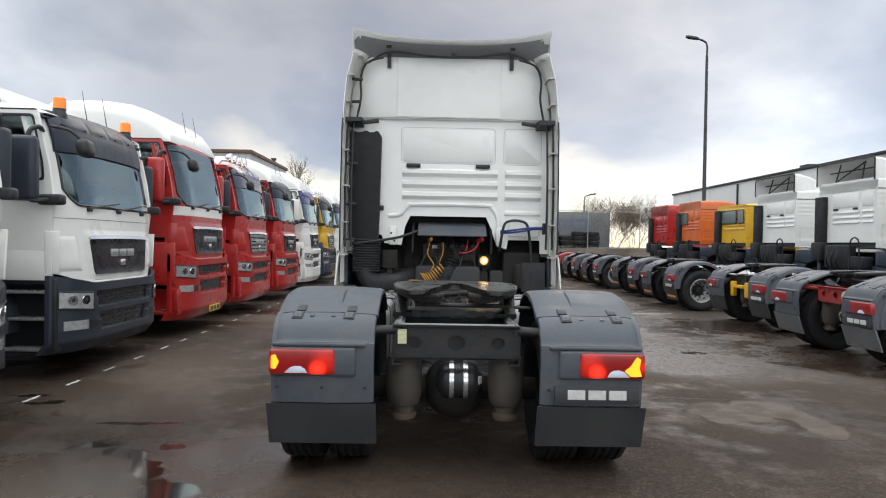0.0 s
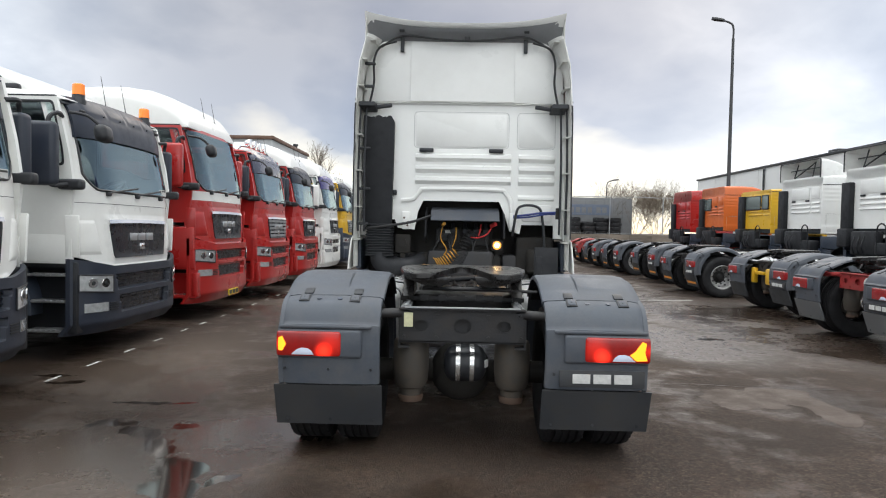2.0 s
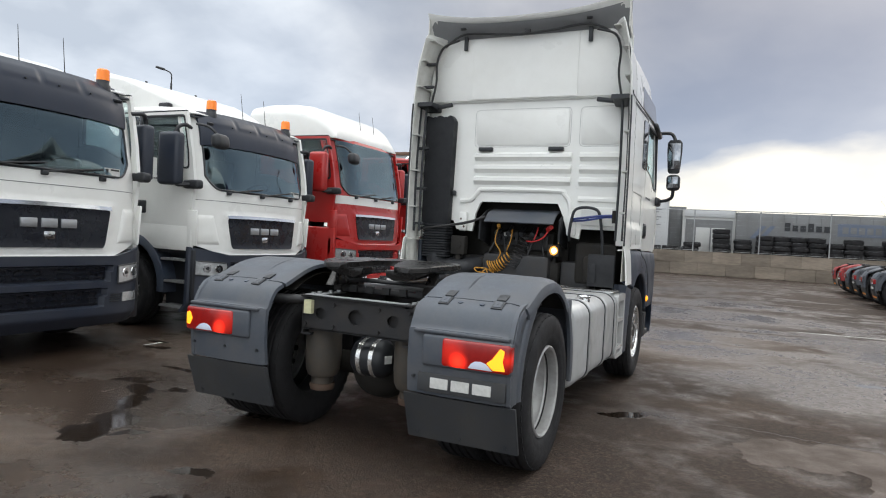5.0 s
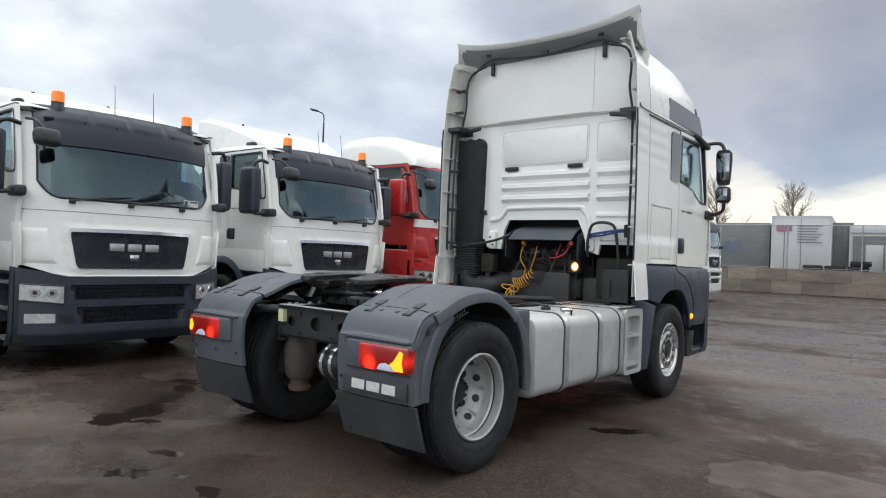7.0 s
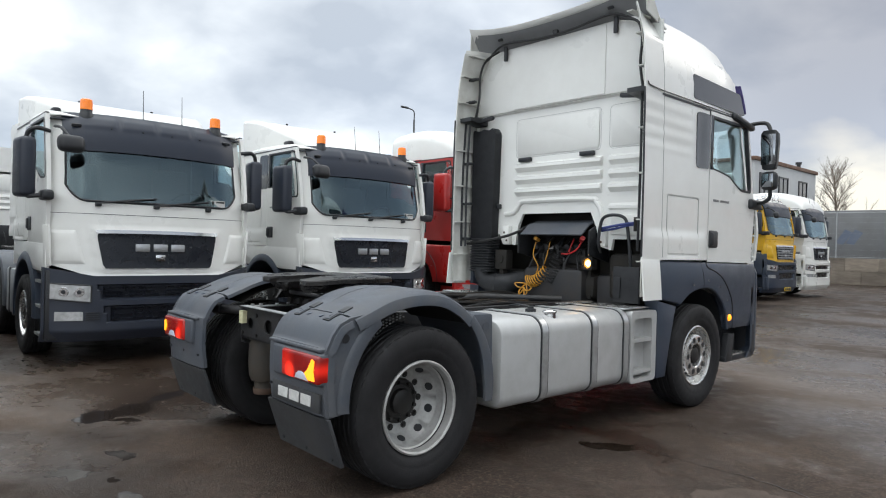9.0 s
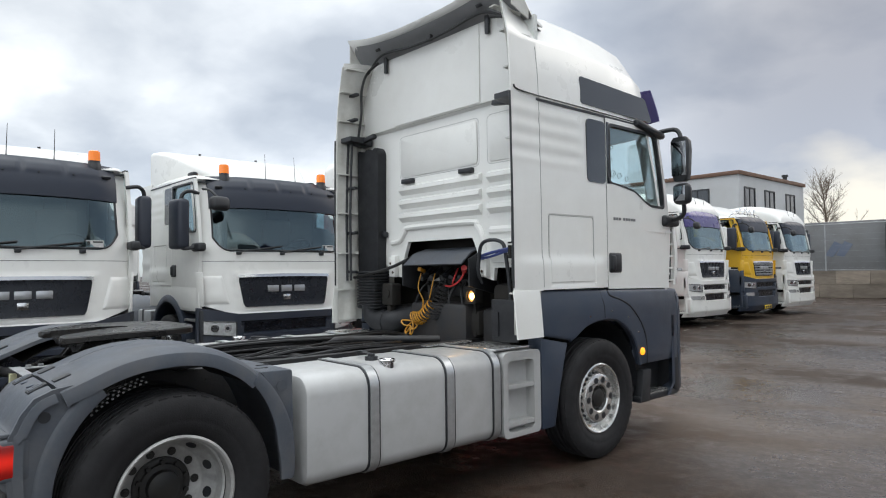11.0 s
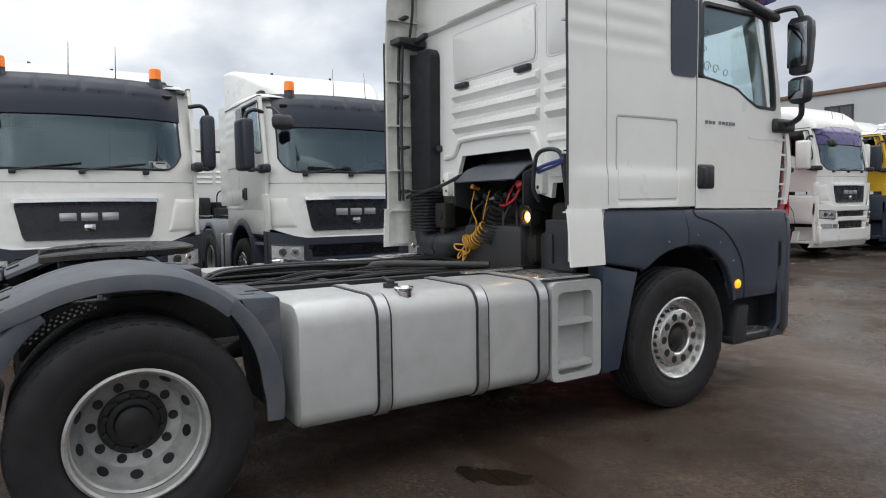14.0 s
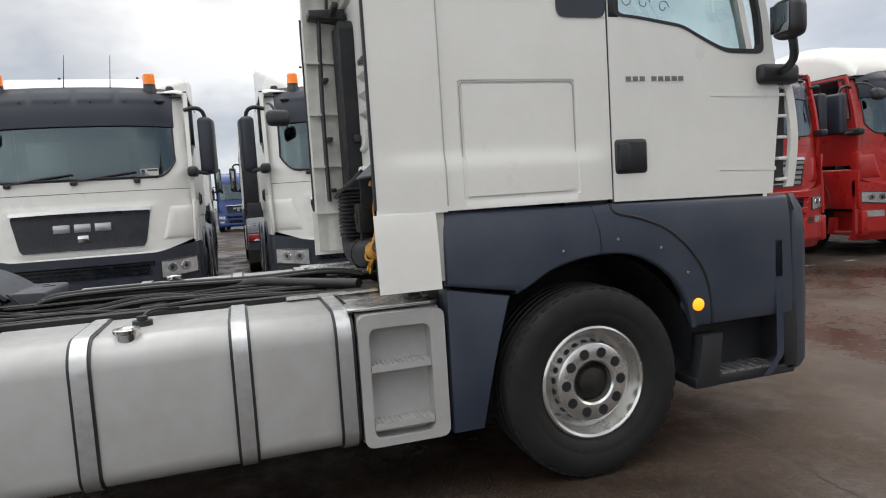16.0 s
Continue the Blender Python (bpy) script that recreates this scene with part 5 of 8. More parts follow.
            for z in (0.36, 0.70, 1.0):
                put("entry_step", mk(lambda bm, z=z: (box(bm, 1.0, 1.235, 5.05, 5.56, z - 0.03, z, 0.008), [box(bm, 1.20, 1.24, 5.08 + 0.06 * k, 5.12 + 0.06 * k, z - 0.02, z + 0.008) for k in range(8)])), "galv", t, "metal entry step", key=("tstep", s, z))
        else:
            low = put("side_skirt", mk(lambda bm: (rolled(prism(bm, SIDE_LOW, "x", 1.19, 1.256, 0.020)), prism(bm, [(3.57, 0.375), (3.73, 0.375), (3.80, 0.70), (3.905, 1.03), (3.57, 1.095)], "x", 1.10, 1.245, 0.012))), o.get("skirt", "grey"), t, "grey plastic side skirt round the wheel arch", at=up if lift < 0.05 else pose(0, 0, lift * 0.6), key=("skirt", s))
            put("arch_lip", mk(lambda bm: tube(bm, [(1.245, y, z) for y, z in SIDE_LOW[4:]], 0.016, 8)), o.get("skirt", "grey"), low, key=("lip", s))
            put("wheel_well", mk(lambda bm: loft(bm, [[(x, 4.40 + 0.60 * math.cos(radians(a)), 0.58 + 0.61 * math.sin(radians(a))) for a in range(-5, 190, 13)] for x in (0.60, 1.20)], closed=False)), "dark", low, key=("well", s))
            put("skirt_line", mk(lambda bm: (tube(bm, bent([(1.230, 4.50, 1.450), (1.243, 4.525, 1.402), (1.251, 4.69, 1.355), (1.257, 4.84, 1.285), (1.259, 4.99, 1.145), (1.259, 5.075, 0.99), (1.247, 5.11, 0.745)], 6), 0.010, 6), tube(bm, bent([(1.2315, 4.385, 1.450), (1.2575, 4.415, 1.32), (1.2605, 4.42, 1.205)], 5), 0.0045, 6))), "dark", low, key=("skl", s))
            for k, (y, z) in enumerate(((4.20, 1.23), (4.52, 1.265), (4.78, 1.20), (4.95, 1.05))):
                put("bolt", mk(lambda bm, y=y, z=z: cyl(bm, (1.25, y, z), (1.266, y, z), 0.009, 8)), "alu", low, key=("bolt", s, k))
            if o.get("lit"):
                put("side_marker", mk(lambda bm: lathe(bm, [(0.0, 1.282), (0.02, 1.279), (0.034, 1.268), (0.038, 1.25)], 20, "x", (0, 5.01, 0.865))), "lens_amber", low, "glowing amber marker lamp", key=("marker", s))
            st = put("entry_step", mk(lambda bm: (box(bm, 1.02, 1.24, 5.0, 5.70, 0.38, 0.44, 0.015), box(bm, 1.02, 1.06, 5.0, 5.70, 0.42, 0.78), prism(bm, [(5.0, 0.38), (5.15, 0.38), (5.19, 0.68), (5.05, 0.68)], "x", 1.15, 1.245, 0.01), box(bm, 1.04, 1.24, 5.62, 5.72, 0.40, 0.80, 0.015))), "dark" if o.get("main") else bump, t, "entry step", at=pose(0, 0, 0), key=("step", s))
            put("step_tread", mk(lambda bm: [box(bm, 1.07, 1.235, 5.18 + 0.06 * k, 5.215 + 0.06 * k, 0.44, 0.452) for k in range(7)]), "alu", st, "aluminium tread", key=("streads", s))

        # -- mirrors
        mm = o.get("mirror", "bumper")
        if o.get("main"):
            put("mirror_bracket", mk(lambda bm: box(bm, 1.18, 1.285, 5.46, 5.73, 2.055, 2.165, 0.03, 3)), "dark", t, key=("mbr", s))
            put("mirror_arm", mk(lambda bm: tube(bm, bent([(1.20, 5.40, 2.97), (1.29, 5.47, 3.0), (1.40, 5.49, 2.99), (1.45, 5.48, 2.90)], 5), 0.022, 8)), "dark", t, key=("arm1", s))
            put("mirror_arm", mk(lambda bm: tube(bm, bent([(1.25, 5.60, 2.12), (1.36, 5.56, 2.13), (1.44, 5.52, 2.18), (1.45, 5.49, 2.32)], 5), 0.022, 8)), "dark", t, key=("arm2", s))
            put("window_hood", mk(lambda bm: obox(bm, pose(1.25, 5.24, 2.985, -9), 0.07, 0.50, 0.065, 0.025)), "dark", t, key=("hood", s))
            hs = put("mirror_housing", mk(lambda bm: loft(bm, [[(x, y, z) for x, y in rounded([(1.45 - w, 5.425), (1.45 + w, 5.425), (1.45 + w * 0.8, 5.425 + dp), (1.45 - w * 0.8, 5.425 + dp)], 0.035)] for z, w, dp in ((2.475, 0.055, 0.08), (2.49, 0.075, 0.11), (2.56, 0.085, 0.125), (2.78, 0.098, 0.13), (2.87, 0.096, 0.12), (2.905, 0.07, 0.09))])), "dark", t, "large wing mirror housing", key=("house_m", s))
            put("mirror_glass", mk(lambda bm: box(bm, 1.375, 1.525, 5.416, 5.424, 2.53, 2.86, 0.003)), "mirror", hs, "mirror glass", key=("mglass_m", s))
            hs = put("wide_mirror", mk(lambda bm: box(bm, 1.365, 1.535, 5.42, 5.54, 2.255, 2.46, 0.05, 3)), "dark", t, key=("house2_m", s))
            put("mirror_glass", mk(lambda bm: box(bm, 1.39, 1.51, 5.411, 5.422, 2.285, 2.43, 0.004)), "mirror", hs, "wide-angle mirror glass", key=("mglass2_m", s))
        else:
            put("mirror_bracket", mk(lambda bm: box(bm, 1.18, 1.30, 5.46, 5.74, 1.955, 2.075, 0.035, 3)), "dark", t, at=up, key=("mbr_p", s))
            put("mirror_arm", mk(lambda bm: tube(bm, bent([(1.19, 5.46, 2.78), (1.32, 5.50, 2.80), (1.40, 5.46, 2.76), (1.43, 5.44, 2.66)], 5), 0.026, 8)), "dark", t, at=up, key=("arm1_p", s))
            put("mirror_arm", mk(lambda bm: tube(bm, bent([(1.25, 5.60, 2.02), (1.36, 5.54, 2.0), (1.41, 5.48, 2.0), (1.43, 5.45, 2.06)], 5), 0.026, 8)), "dark", t, at=up, key=("arm2_p", s))
            hs = put("mirror_housing", mk(lambda bm: obox(bm, pose(1.43, 5.38, 2.34, 0, 0, 8), 0.17, 0.33, 0.70, 0.055, 3)), mm, t, "large wing mirror housing", at=up, key=("house_p", s))
            put("mirror_glass", mk(lambda bm: obox(bm, pose(1.43, 5.38, 2.35, 0, 0, 8) @ pose(0, -0.163, 0), 0.12, 0.01, 0.50, 0.004)), "mirror", hs, "mirror glass", key=("mglass_p", s))

        # -- corner wings of the front panel
        if o.get("main"):
            bow = lambda z: 0.030 * (1 - ((z - 1.765) / 0.29) ** 2)
            fin = put("air_guide", mk(lambda bm: loft(bm, [[(1.225 - 0.012 * (1 - k_) + dx, 5.690 + bow(z) + dy, z) for dx, dy in ((-0.014, -0.022), (0.014, -0.026), (0.018, 0.0), (0.012, 0.030), (-0.020, 0.028))] for z, k_ in ((z_, 1 - abs(z_ - 1.765) / 0.3) for z_ in span(1.475, 2.055, 15))])), paint, t, "white bowed vertical air guide", key=("guide", s))
            put("guide_gap", mk(lambda bm: obox(bm, pose(1.195, 5.632, 1.765, 0, 2, 6), 0.03, 0.085, 0.54)), "dark", fin, key=("ggap", s))
            for z in (1.52, 1.64, 1.76, 1.88, 2.00):
                put("guide_rib", mk(lambda bm, z=z: obox(bm, pose(1.214, 5.645, z, 0, 2, 8), 0.030, 0.075, 0.018, 0.004)), paint, fin, key=("grib", s, z))
            put("bumper_corner", mk(lambda bm: loft(bm, [[(1.135 + dx, 5.745 + dy, z) for dx, dy in ((0.0, -0.03 + g), (0.085 - g, -0.055 + g), (0.108 - g, -0.03), (0.100 - g, 0.02), (0.060 - g, 0.085 - g), (0.0, 0.115 - g))] for z, g in ((0.40, 0.03), (0.44, 0.005), (0.80, 0.0), (1.20, 0.0), (1.34, 0.008), (1.43, 0.05))])), bump, t, "rounded grey bumper corner", key=("bcorner", s))
            put("corner_gap", mk(lambda bm: box(bm, 1.15, 1.228, 5.655, 5.70, 0.46, 1.40)), "dark", t, key=("cgap", s))
        else:
            put("corner_flap", mk(lambda bm: obox(bm, pose(1.222, 5.60, 1.43, 0, 3, 14), 0.03, 0.15, 0.48, 0.012)), o.get("wing", paint), t, at=up, key=("wing", s))

            def corner(bm):
                def fn(u, v):
                    z = 1.215 + 0.40 * v
                    x0 = 0.845 + 0.10 * v
                    x = x0 + (1.225 - x0) * u
                    rim_ = min(1.0, min(u, 1 - u) * 9, min(v, 1 - v) * 9)
                    return (x, front_y(x, z) + 0.002 + 0.020 * rim_, z)
                sheet(bm, fn, [0, 0.03, 0.07, 0.11, 0.3, 0.5, 0.7, 0.89, 0.93, 0.97, 1], [0, 0.03, 0.07, 0.11, 0.4, 0.7, 0.89, 0.93, 0.97, 1], (0, -0.02, 0))
            put("corner_panel", mk(corner), o.get("wing", paint), t, at=up, key=("cpanel", s))

    # -- kerb mirror on the right
    if not o.get("main"):
        put("kerb_mirror", lambda bm: (tube(bm, bent([(1.15, 5.52, 2.84), (1.12, 5.72, 2.80), (1.05, 5.86, 2.66)], 5), 0.018, 8), obox(bm, pose(1.05, 5.86, 2.61, 10, 0, 10), 0.29, 0.15, 0.20, 0.065, 3)), "dark", t, "small black kerb mirror", at=up, key="kerb")

    # -- front panel and windscreen
    def front(bm):
        def fn(u, v):
            x = u * 1.235
            z0 = 1.06 + 0.16 * max(0, abs(u) - 0.62) / 0.38
            z = z0 + v * (1.955 - z0)
            e = 0.0
            if abs(x) < 0.82 - 0.25 * (1.63 - z) and 1.12 < z < 1.65:
                e = 0.012
            return (x, front_y(x, z) + e, z)
        sheet(bm, fn, span(-1, 1, 61), span(0, 1, 30), (0, -0.03, 0))
    put("front_panel", front, paint, t, at=up, key="front_panel")
    if o.get("band"):
        put("colour_band", lambda bm: sheet(bm, lambda u, v: (u * 1.2, front_y(u * 1.2, 1.80 + 0.15 * v) + 0.004, 1.80 + 0.15 * v), span(-1, 1, 41), span(0, 1, 3), (0, -0.003, 0)), o["band"], t, at=up, key="band")
    put("panel_seam", lambda bm: sheet(bm, lambda u, v: (u * 1.2, front_y(u * 1.2, 1.815 + 0.006 * v) + 0.002, 1.815 + 0.006 * v), span(-1, 1, 31), span(0, 1, 2), (0, -0.004, 0)), "dark", t, at=up, key="pseam")

    def grille(bm):
        def fn(u, v):
            z = 1.165 + 0.43 * v
            x = u * (0.655 + 0.08 * v) * (1 - 0.035 * max(0.0, abs(2 * v - 1) - 0.8) / 0.2)
            return (x, front_y(x, z) + 0.030 - 0.006 * (1 - abs(2 * v - 1) ** 8), z)
        sheet(bm, fn, span(-1, 1, 25), span(0, 1, 13), (0, -0.02, 0))
    g = put("grille", grille, "grille", t, "black grille panel", at=up, key="grille")
    put("grille_trim", lambda bm: sheet(bm, lambda u, v: (u * 0.74, front_y(u * 0.74, 1.6) + 0.040 - 0.012 * v, 1.585 + 0.042 * v + 0.01 * (1 - u * u)), span(-1, 1, 21), span(0, 1, 3), (0, -0.015, 0)), "chrome", g, "chrome strip", key="gtrim")
    if o.get("slats"):
        for k in range(5):
            put("grille_slat", lambda bm, k=k: sheet(bm, lambda u, v: (u * (0.62 + 0.022 * k), front_y(u * 0.6, 1.2 + 0.08 * k) + 0.03, 1.20 + 0.08 * k + 0.05 * v), span(-1, 1, 13), (0, 1), (0, -0.012, 0)), "galv", g, key=("slat", k))
    for k, x in enumerate((-0.30, -0.085, 0.13)):
        put("letter_bar", lambda bm, x=x: [box(bm, x, x + 0.17, front_y(0, 1.42), front_y(0, 1.42) + 0.042, 1.372, 1.466, 0.006)], "silver", g, "raised silver brand lettering", key=("gbars", k))
    put("emblem", lambda bm: (box(bm, -0.058, 0.058, front_y(0, 1.3), front_y(0, 1.3) + 0.038, 1.255, 1.335, 0.006), box(bm, -0.04, 0.04, front_y(0, 1.3), front_y(0, 1.3) + 0.043, 1.27, 1.32, 0.004)), "chrome", g, "small chrome emblem", key="emblem")
    top = 2.96

    def foot(x, grow=0.0):
        return 1.975 - grow + 0.17 * max(0.0, (abs(x) - 0.84) / 0.20) ** 2.2

    def pane(half, grow, off, thick):
        def make(bm):
            def fn(u, v):
                x = u * half
                z = foot(x, grow) + (top - foot(x, grow)) * v
                return (x * (1 - 0.018 * v), front_y(x, z) + off, z)
            sheet(bm, fn, [math.sin(math.pi / 2 * k / 24) for k in range(-24, 25)], span(0, 1, 13), (0, -thick, 0))
        return make
    scr = put("windscreen", pane(1.045, 0.0, 0.008, 0.006), "glass" if o.get("main") else "screen", t, "curved windscreen", at=up, key="screen")
    scr.visible_shadow = False

    def seal(bm):
        line = [(x * (1 - 0.018 * 0), front_y(x, foot(x)) + 0.006, foot(x)) for x in (1.045 * math.sin(math.pi / 2 * k / 24) for k in range(-24, 25))]
        for s in (-1, 1):
            edge = [(s * 1.045 * (1 - 0.018 * (z - 1.975) / 0.985), front_y(1.045, z) + 0.006, z) for z in span(foot(1.045), 2.95, 9)]
            line = (edge[::-1][:-1] + line) if s < 0 else (line + edge[1:])
        tube(bm, line, 0.014, 6)
    put("screen_seal", seal, "dark", scr, key="seal")
    for s in (-1, 1):
        put("pillar", lambda bm, s=s: sheet(bm, lambda u, v: (s * ((1.035 - 0.20 * max(0.0, 1 - (1.06 * v) / 0.22) ** 1.6) * (1 - u) + u * 1.235 - 0.02 * v), front_y((1.035 - 0.20 * max(0.0, 1 - (1.06 * v) / 0.22) ** 1.6) * (1 - u) + u * 1.235, 1.95 + 1.06 * v), 1.95 + 1.06 * v), span(0, 1, 13), span(0, 1, 25), (0, -0.04, 0)), o.get("pillar", paint), t, at=up, key=("pillar", s))
    put("screen_header", lambda bm: sheet(bm, lambda u, v: (u * 1.03, front_y(u * 1.03, 2.955 + 0.06 * v), 2.955 + 0.06 * v), span(-1, 1, 25), (0, 1), (0, -0.04, 0)), o.get("pillar", paint), t, at=up, key="header")

    def wiper(x0, x1):
        def make(bm):
            tube(bm, [(x1, front_y(x1, 1.97) + 0.03, 1.95), ((x0 + x1) / 2, front_y(0.3, 1.99) + 0.035, 2.0), (x0, front_y(x0, 2.03) + 0.03, 2.04)], 0.011, 6)
            obox(bm, pose(x1, front_y(x1, 1.95) + 0.02, 1.935), 0.07, 0.05, 0.05, 0.012)
        return make
    for k, (x0, x1) in enumerate(((-0.62, 0.05), (0.05, 0.72))):
        put("wiper", wiper(x0, x1), "dark", scr, "black wiper", key=("wiper", k))
    put("screen_step", lambda bm: obox(bm, pose(-0.62, front_y(0.62, 1.95) + 0.02, 1.935), 0.07, 0.05, 0.055, 0.012), "dark", scr, key="sstep")
    if o.get("sticker"):
        put("price_sticker", lambda bm: box(bm, -0.86, -0.66, front_y(0.75, 2.03) + 0.004, front_y(0.75, 2.03) + 0.011, 1.985, 2.07), "white_print", scr, "white paper notice behind the glass", key="psticker")
        put("notice_bars", lambda bm: (box(bm, -0.85, -0.74, front_y(0.75, 2.03) + 0.011, front_y(0.75, 2.03) + 0.013, 2.04, 2.06), box(bm, -0.71, -0.675, front_y(0.75, 2.03) + 0.011, front_y(0.75, 2.03) + 0.013, 2.0, 2.06)), "black_print", scr, key="nbars")

    # -- bumper
    z0 = (0.40 if o.get("main") else 0.29) - lift

    def bumper(bm):
        def fn(u, v):
            x = u * 1.262
            z = z0 + (1.075 - z0) * v
            rise = 0.10 * max(0, abs(u) - 0.60) / 0.40 if v > 0.5 else 0
            y = front_y(x, 0.9) + 0.035 - 0.10 * max(0, 0.16 - v) / 0.16
            if abs(x) < 0.72 - 0.25 * (0.98 - z) and (0.80 < z < 0.965 or 0.51 < z < 0.71):
                y -= 0.06
            return (x, y, z + rise * (v - 0.5) * 2)
        sheet(bm, fn, span(-1, 1, 73), span(0, 1, 41), (0, -0.05, 0))
    bp = put("bumper", bumper, bump, t, "bumper with two wide air intakes", at=up, key=("bumper", round(z0, 2)))

    def intake(bm):
        for za, zb, w in ((0.815, 0.95, 0.66), (0.525, 0.695, 0.57)):
            sheet(bm, lambda u, v: (u * w, front_y(u * w, 0.9) - 0.018, za + (zb - za) * v), span(-1, 1, 15), (0, 1), (0, -0.006, 0))
            for k in range(3):
                zz = za + (zb - za) * (k + 0.5) / 3
                tube(bm, [(x * w, front_y(x * w, 0.9) - 0.012, zz) for x in span(-1, 1, 9)], 0.008, 5)
    put("intake_mesh", intake, "grille", bp, "black intake mesh", key="intake")
    for s in (-1, 1):
        def lamp(bm, s=s):
            sheet(bm, lambda u, v: (s * (0.80 + 0.40 * u), front_y(0.80 + 0.40 * u, 0.9) + 0.048, 0.765 + 0.04 * u + 0.20 * v - 0.015 * u * v), span(0, 1, 11), span(0, 1, 3), (0, -0.02, 0))
        hl = put("headlight", lamp, "headlight", bp, "clear headlight with chrome reflectors", key=("hl", s))

        for k, u in enumerate((0.30, 0.68)):
            x = 0.80 + 0.40 * u
            p = Vector((s * x, front_y(x, 0.9) + 0.048, 0.882 + 0.012 * u))
            n = Vector((s * (front_y(x - 0.02, 0.9) - front_y(x + 0.02, 0.9)), 0.04, 0)).normalized()
            rf = put("reflector", lambda bm, p=p, n=n: cyl(bm, p - n * 0.012, p + n * 0.006, 0.062, 24, 0.052), "chrome", hl, key=("bowl", s, k))
            put("bulb", lambda bm, p=p, n=n: cyl(bm, p, p + n * 0.009, 0.030, 16, 0.022), "dark", rf, key=("bowlb", s, k))
        put("lamp_rim", lambda bm, s=s: tube(bm, [(s * (0.80 + 0.40 * u), front_y(0.80 + 0.40 * u, 0.9) + 0.044, 0.765 + 0.04 * u + 0.20 * v - 0.015 * u * v) for u, v in [(k / 8, 0) for k in range(9)] + [(1, 1)] + [(1 - k / 8, 1) for k in range(1, 9)] + [(0, 0)]], 0.010, 6), "dark", hl, key=("hrim", s))

        def fog(bm, s=s):
            sheet(bm, lambda u, v: (s * (0.88 + 0.27 * u), front_y(0.88 + 0.27 * u, 0.9) + 0.046, 0.55 + 0.105 * v), span(0, 1, 9), (0, 1), (0, -0.02, 0))
        put("fog_light", fog, "headlight", bp, "clear fog lamp", key=("fog", s))

        def louvre(bm, s=s):
            for k in range(4):
                sheet(bm, lambda u, v: (s * (0.70 + 0.15 * u), front_y(0.70 + 0.15 * u, 0.9) + 0.045, 0.555 + 0.026 * k + 0.012 * v), span(0, 1, 5), (0, 1), (0, -0.02, 0))
        put("louvre", louvre, "dark", bp, key=("louvre", s))
    if o.get("plate"):
        put("number_plate", lambda bm: box(bm, -0.26, 0.26, front_y(0, 0.5) + 0.04, front_y(0, 0.5) + 0.055, 0.34 - lift, 0.45 - lift, 0.004), "plate_yellow", bp, "yellow number plate")
        for k in range(3):
            put("plate_bar", lambda bm: box(bm, -0.22 + 0.16 * k, -0.10 + 0.16 * k, front_y(0, 0.5) + 0.055, front_y(0, 0.5) + 0.058, 0.36 - lift, 0.43 - lift), "black_print", bp)

    # -- roof
    rise = o.get("rise", 0.0)
    low_tops = [(y, z + rise * k) for y, z, k in ((3.58, 3.10, 1), (4.2, 3.12, 1), (4.8, 3.11, 0.95), (5.15, 3.08, 0.75), (5.36, 3.04, 0.35), (5.46, 3.0, 0))]
    high_tops = [(3.58, 3.83), (4.0, 3.855), (4.4, 3.85), (4.8, 3.825), (5.1, 3.785), (5.3, 3.72), (5.43, 3.61), (5.53, 3.42), (5.58, 3.22), (5.60, 3.03)]
    mid_tops = [(3.58, 3.63), (4.0, 3.665), (4.4, 3.66), (4.8, 3.61), (5.1, 3.51), (5.3, 3.38), (5.43, 3.21), (5.49, 3.03)]
    tops = {"low": low_tops, "high": high_tops, "mid": mid_tops}[high]

    def roof(bm):
        loops = [arch_section(y, 1.225 - 0.05 * max(0, y - 5.0) - (0.10 if y > 5.4 else 0.05 if y > 5.25 else 0), 2.99, zt, {"low": 0.10, "mid": 0.26, "high": 0.17}[high]) for y, zt in tops]
        if high == "high":
            # flat flanks up to a crease, a sloping shoulder, and a nearly flat top
            loops = []
            for y, zt in tops:
                w = lerp_table([(3.5, 1.222), (5.0, 1.214), (5.25, 1.185), (5.4, 1.12), (5.5, 1.05), (5.6, 0.96)], y)
                h = zt - 2.99
                half = [(w, 0.0), (w - 0.006, 0.26 * h), (w - 0.045, 0.60 * h), (w - 0.062, 0.64 * h), (w - 0.085, 0.67 * h), (w - 0.205, 0.93 * h), (w - 0.245, 0.975 * h), (w - 0.33, 0.995 * h), (0.4, 1.01 * h)]
                loops.append([(-x, y, 2.99 + z) for x, z in half] + [(x, y, 2.99 + z) for x, z in reversed(half)])
        loft(bm, loops, closed=high != "high", caps=True)
    rf = put("roof", roof, roofc, t, "moulded cab roof", at=up, key=("roof", high, rise))
    if high == "high":
        for s in (-1, 1):
            put("roof_window", lambda bm, s=s: [bmesh.ops.transform(bm, matrix=Matrix.Translation((s * 1.219, 0, 3.07)) @ Matrix.Rotation(radians(-4.2 * s), 4, "Y"), verts=prism(bm, rounded([(4.185, 0.01), (5.335, 0.0), (5.245, 0.225), (4.185, 0.255)], 0.035), "x", -s * 0.03, s * 0.004).verts)], "privacy", rf, "dark roof window", key=("rwin", s))
            put("roof_seam", lambda bm, s=s: tube(bm, bent([(s * 1.244, 3.29, 3.075), (s * 1.242, 3.42, 3.04), (s * 1.236, 4.3, 3.035), (s * 1.230, 5.2, 3.03)], 5), 0.006, 6), "dark", rf, key=("rseam", s))
    if o.get("visor"):
        zr = 0.0 if high == "low" else 0.02

        def visor(bm):
            def fn(u, v):
                x = u * 1.06
                z = 2.60 + 0.475 * v
                y = front_y(x, 2.8) + 0.06 - 0.02 * v - 0.14 * v ** 3 + 0.03 * (1 - v)
                groove = min(abs(u - g) for g in (-0.86, -0.43, 0.0, 0.43, 0.86))
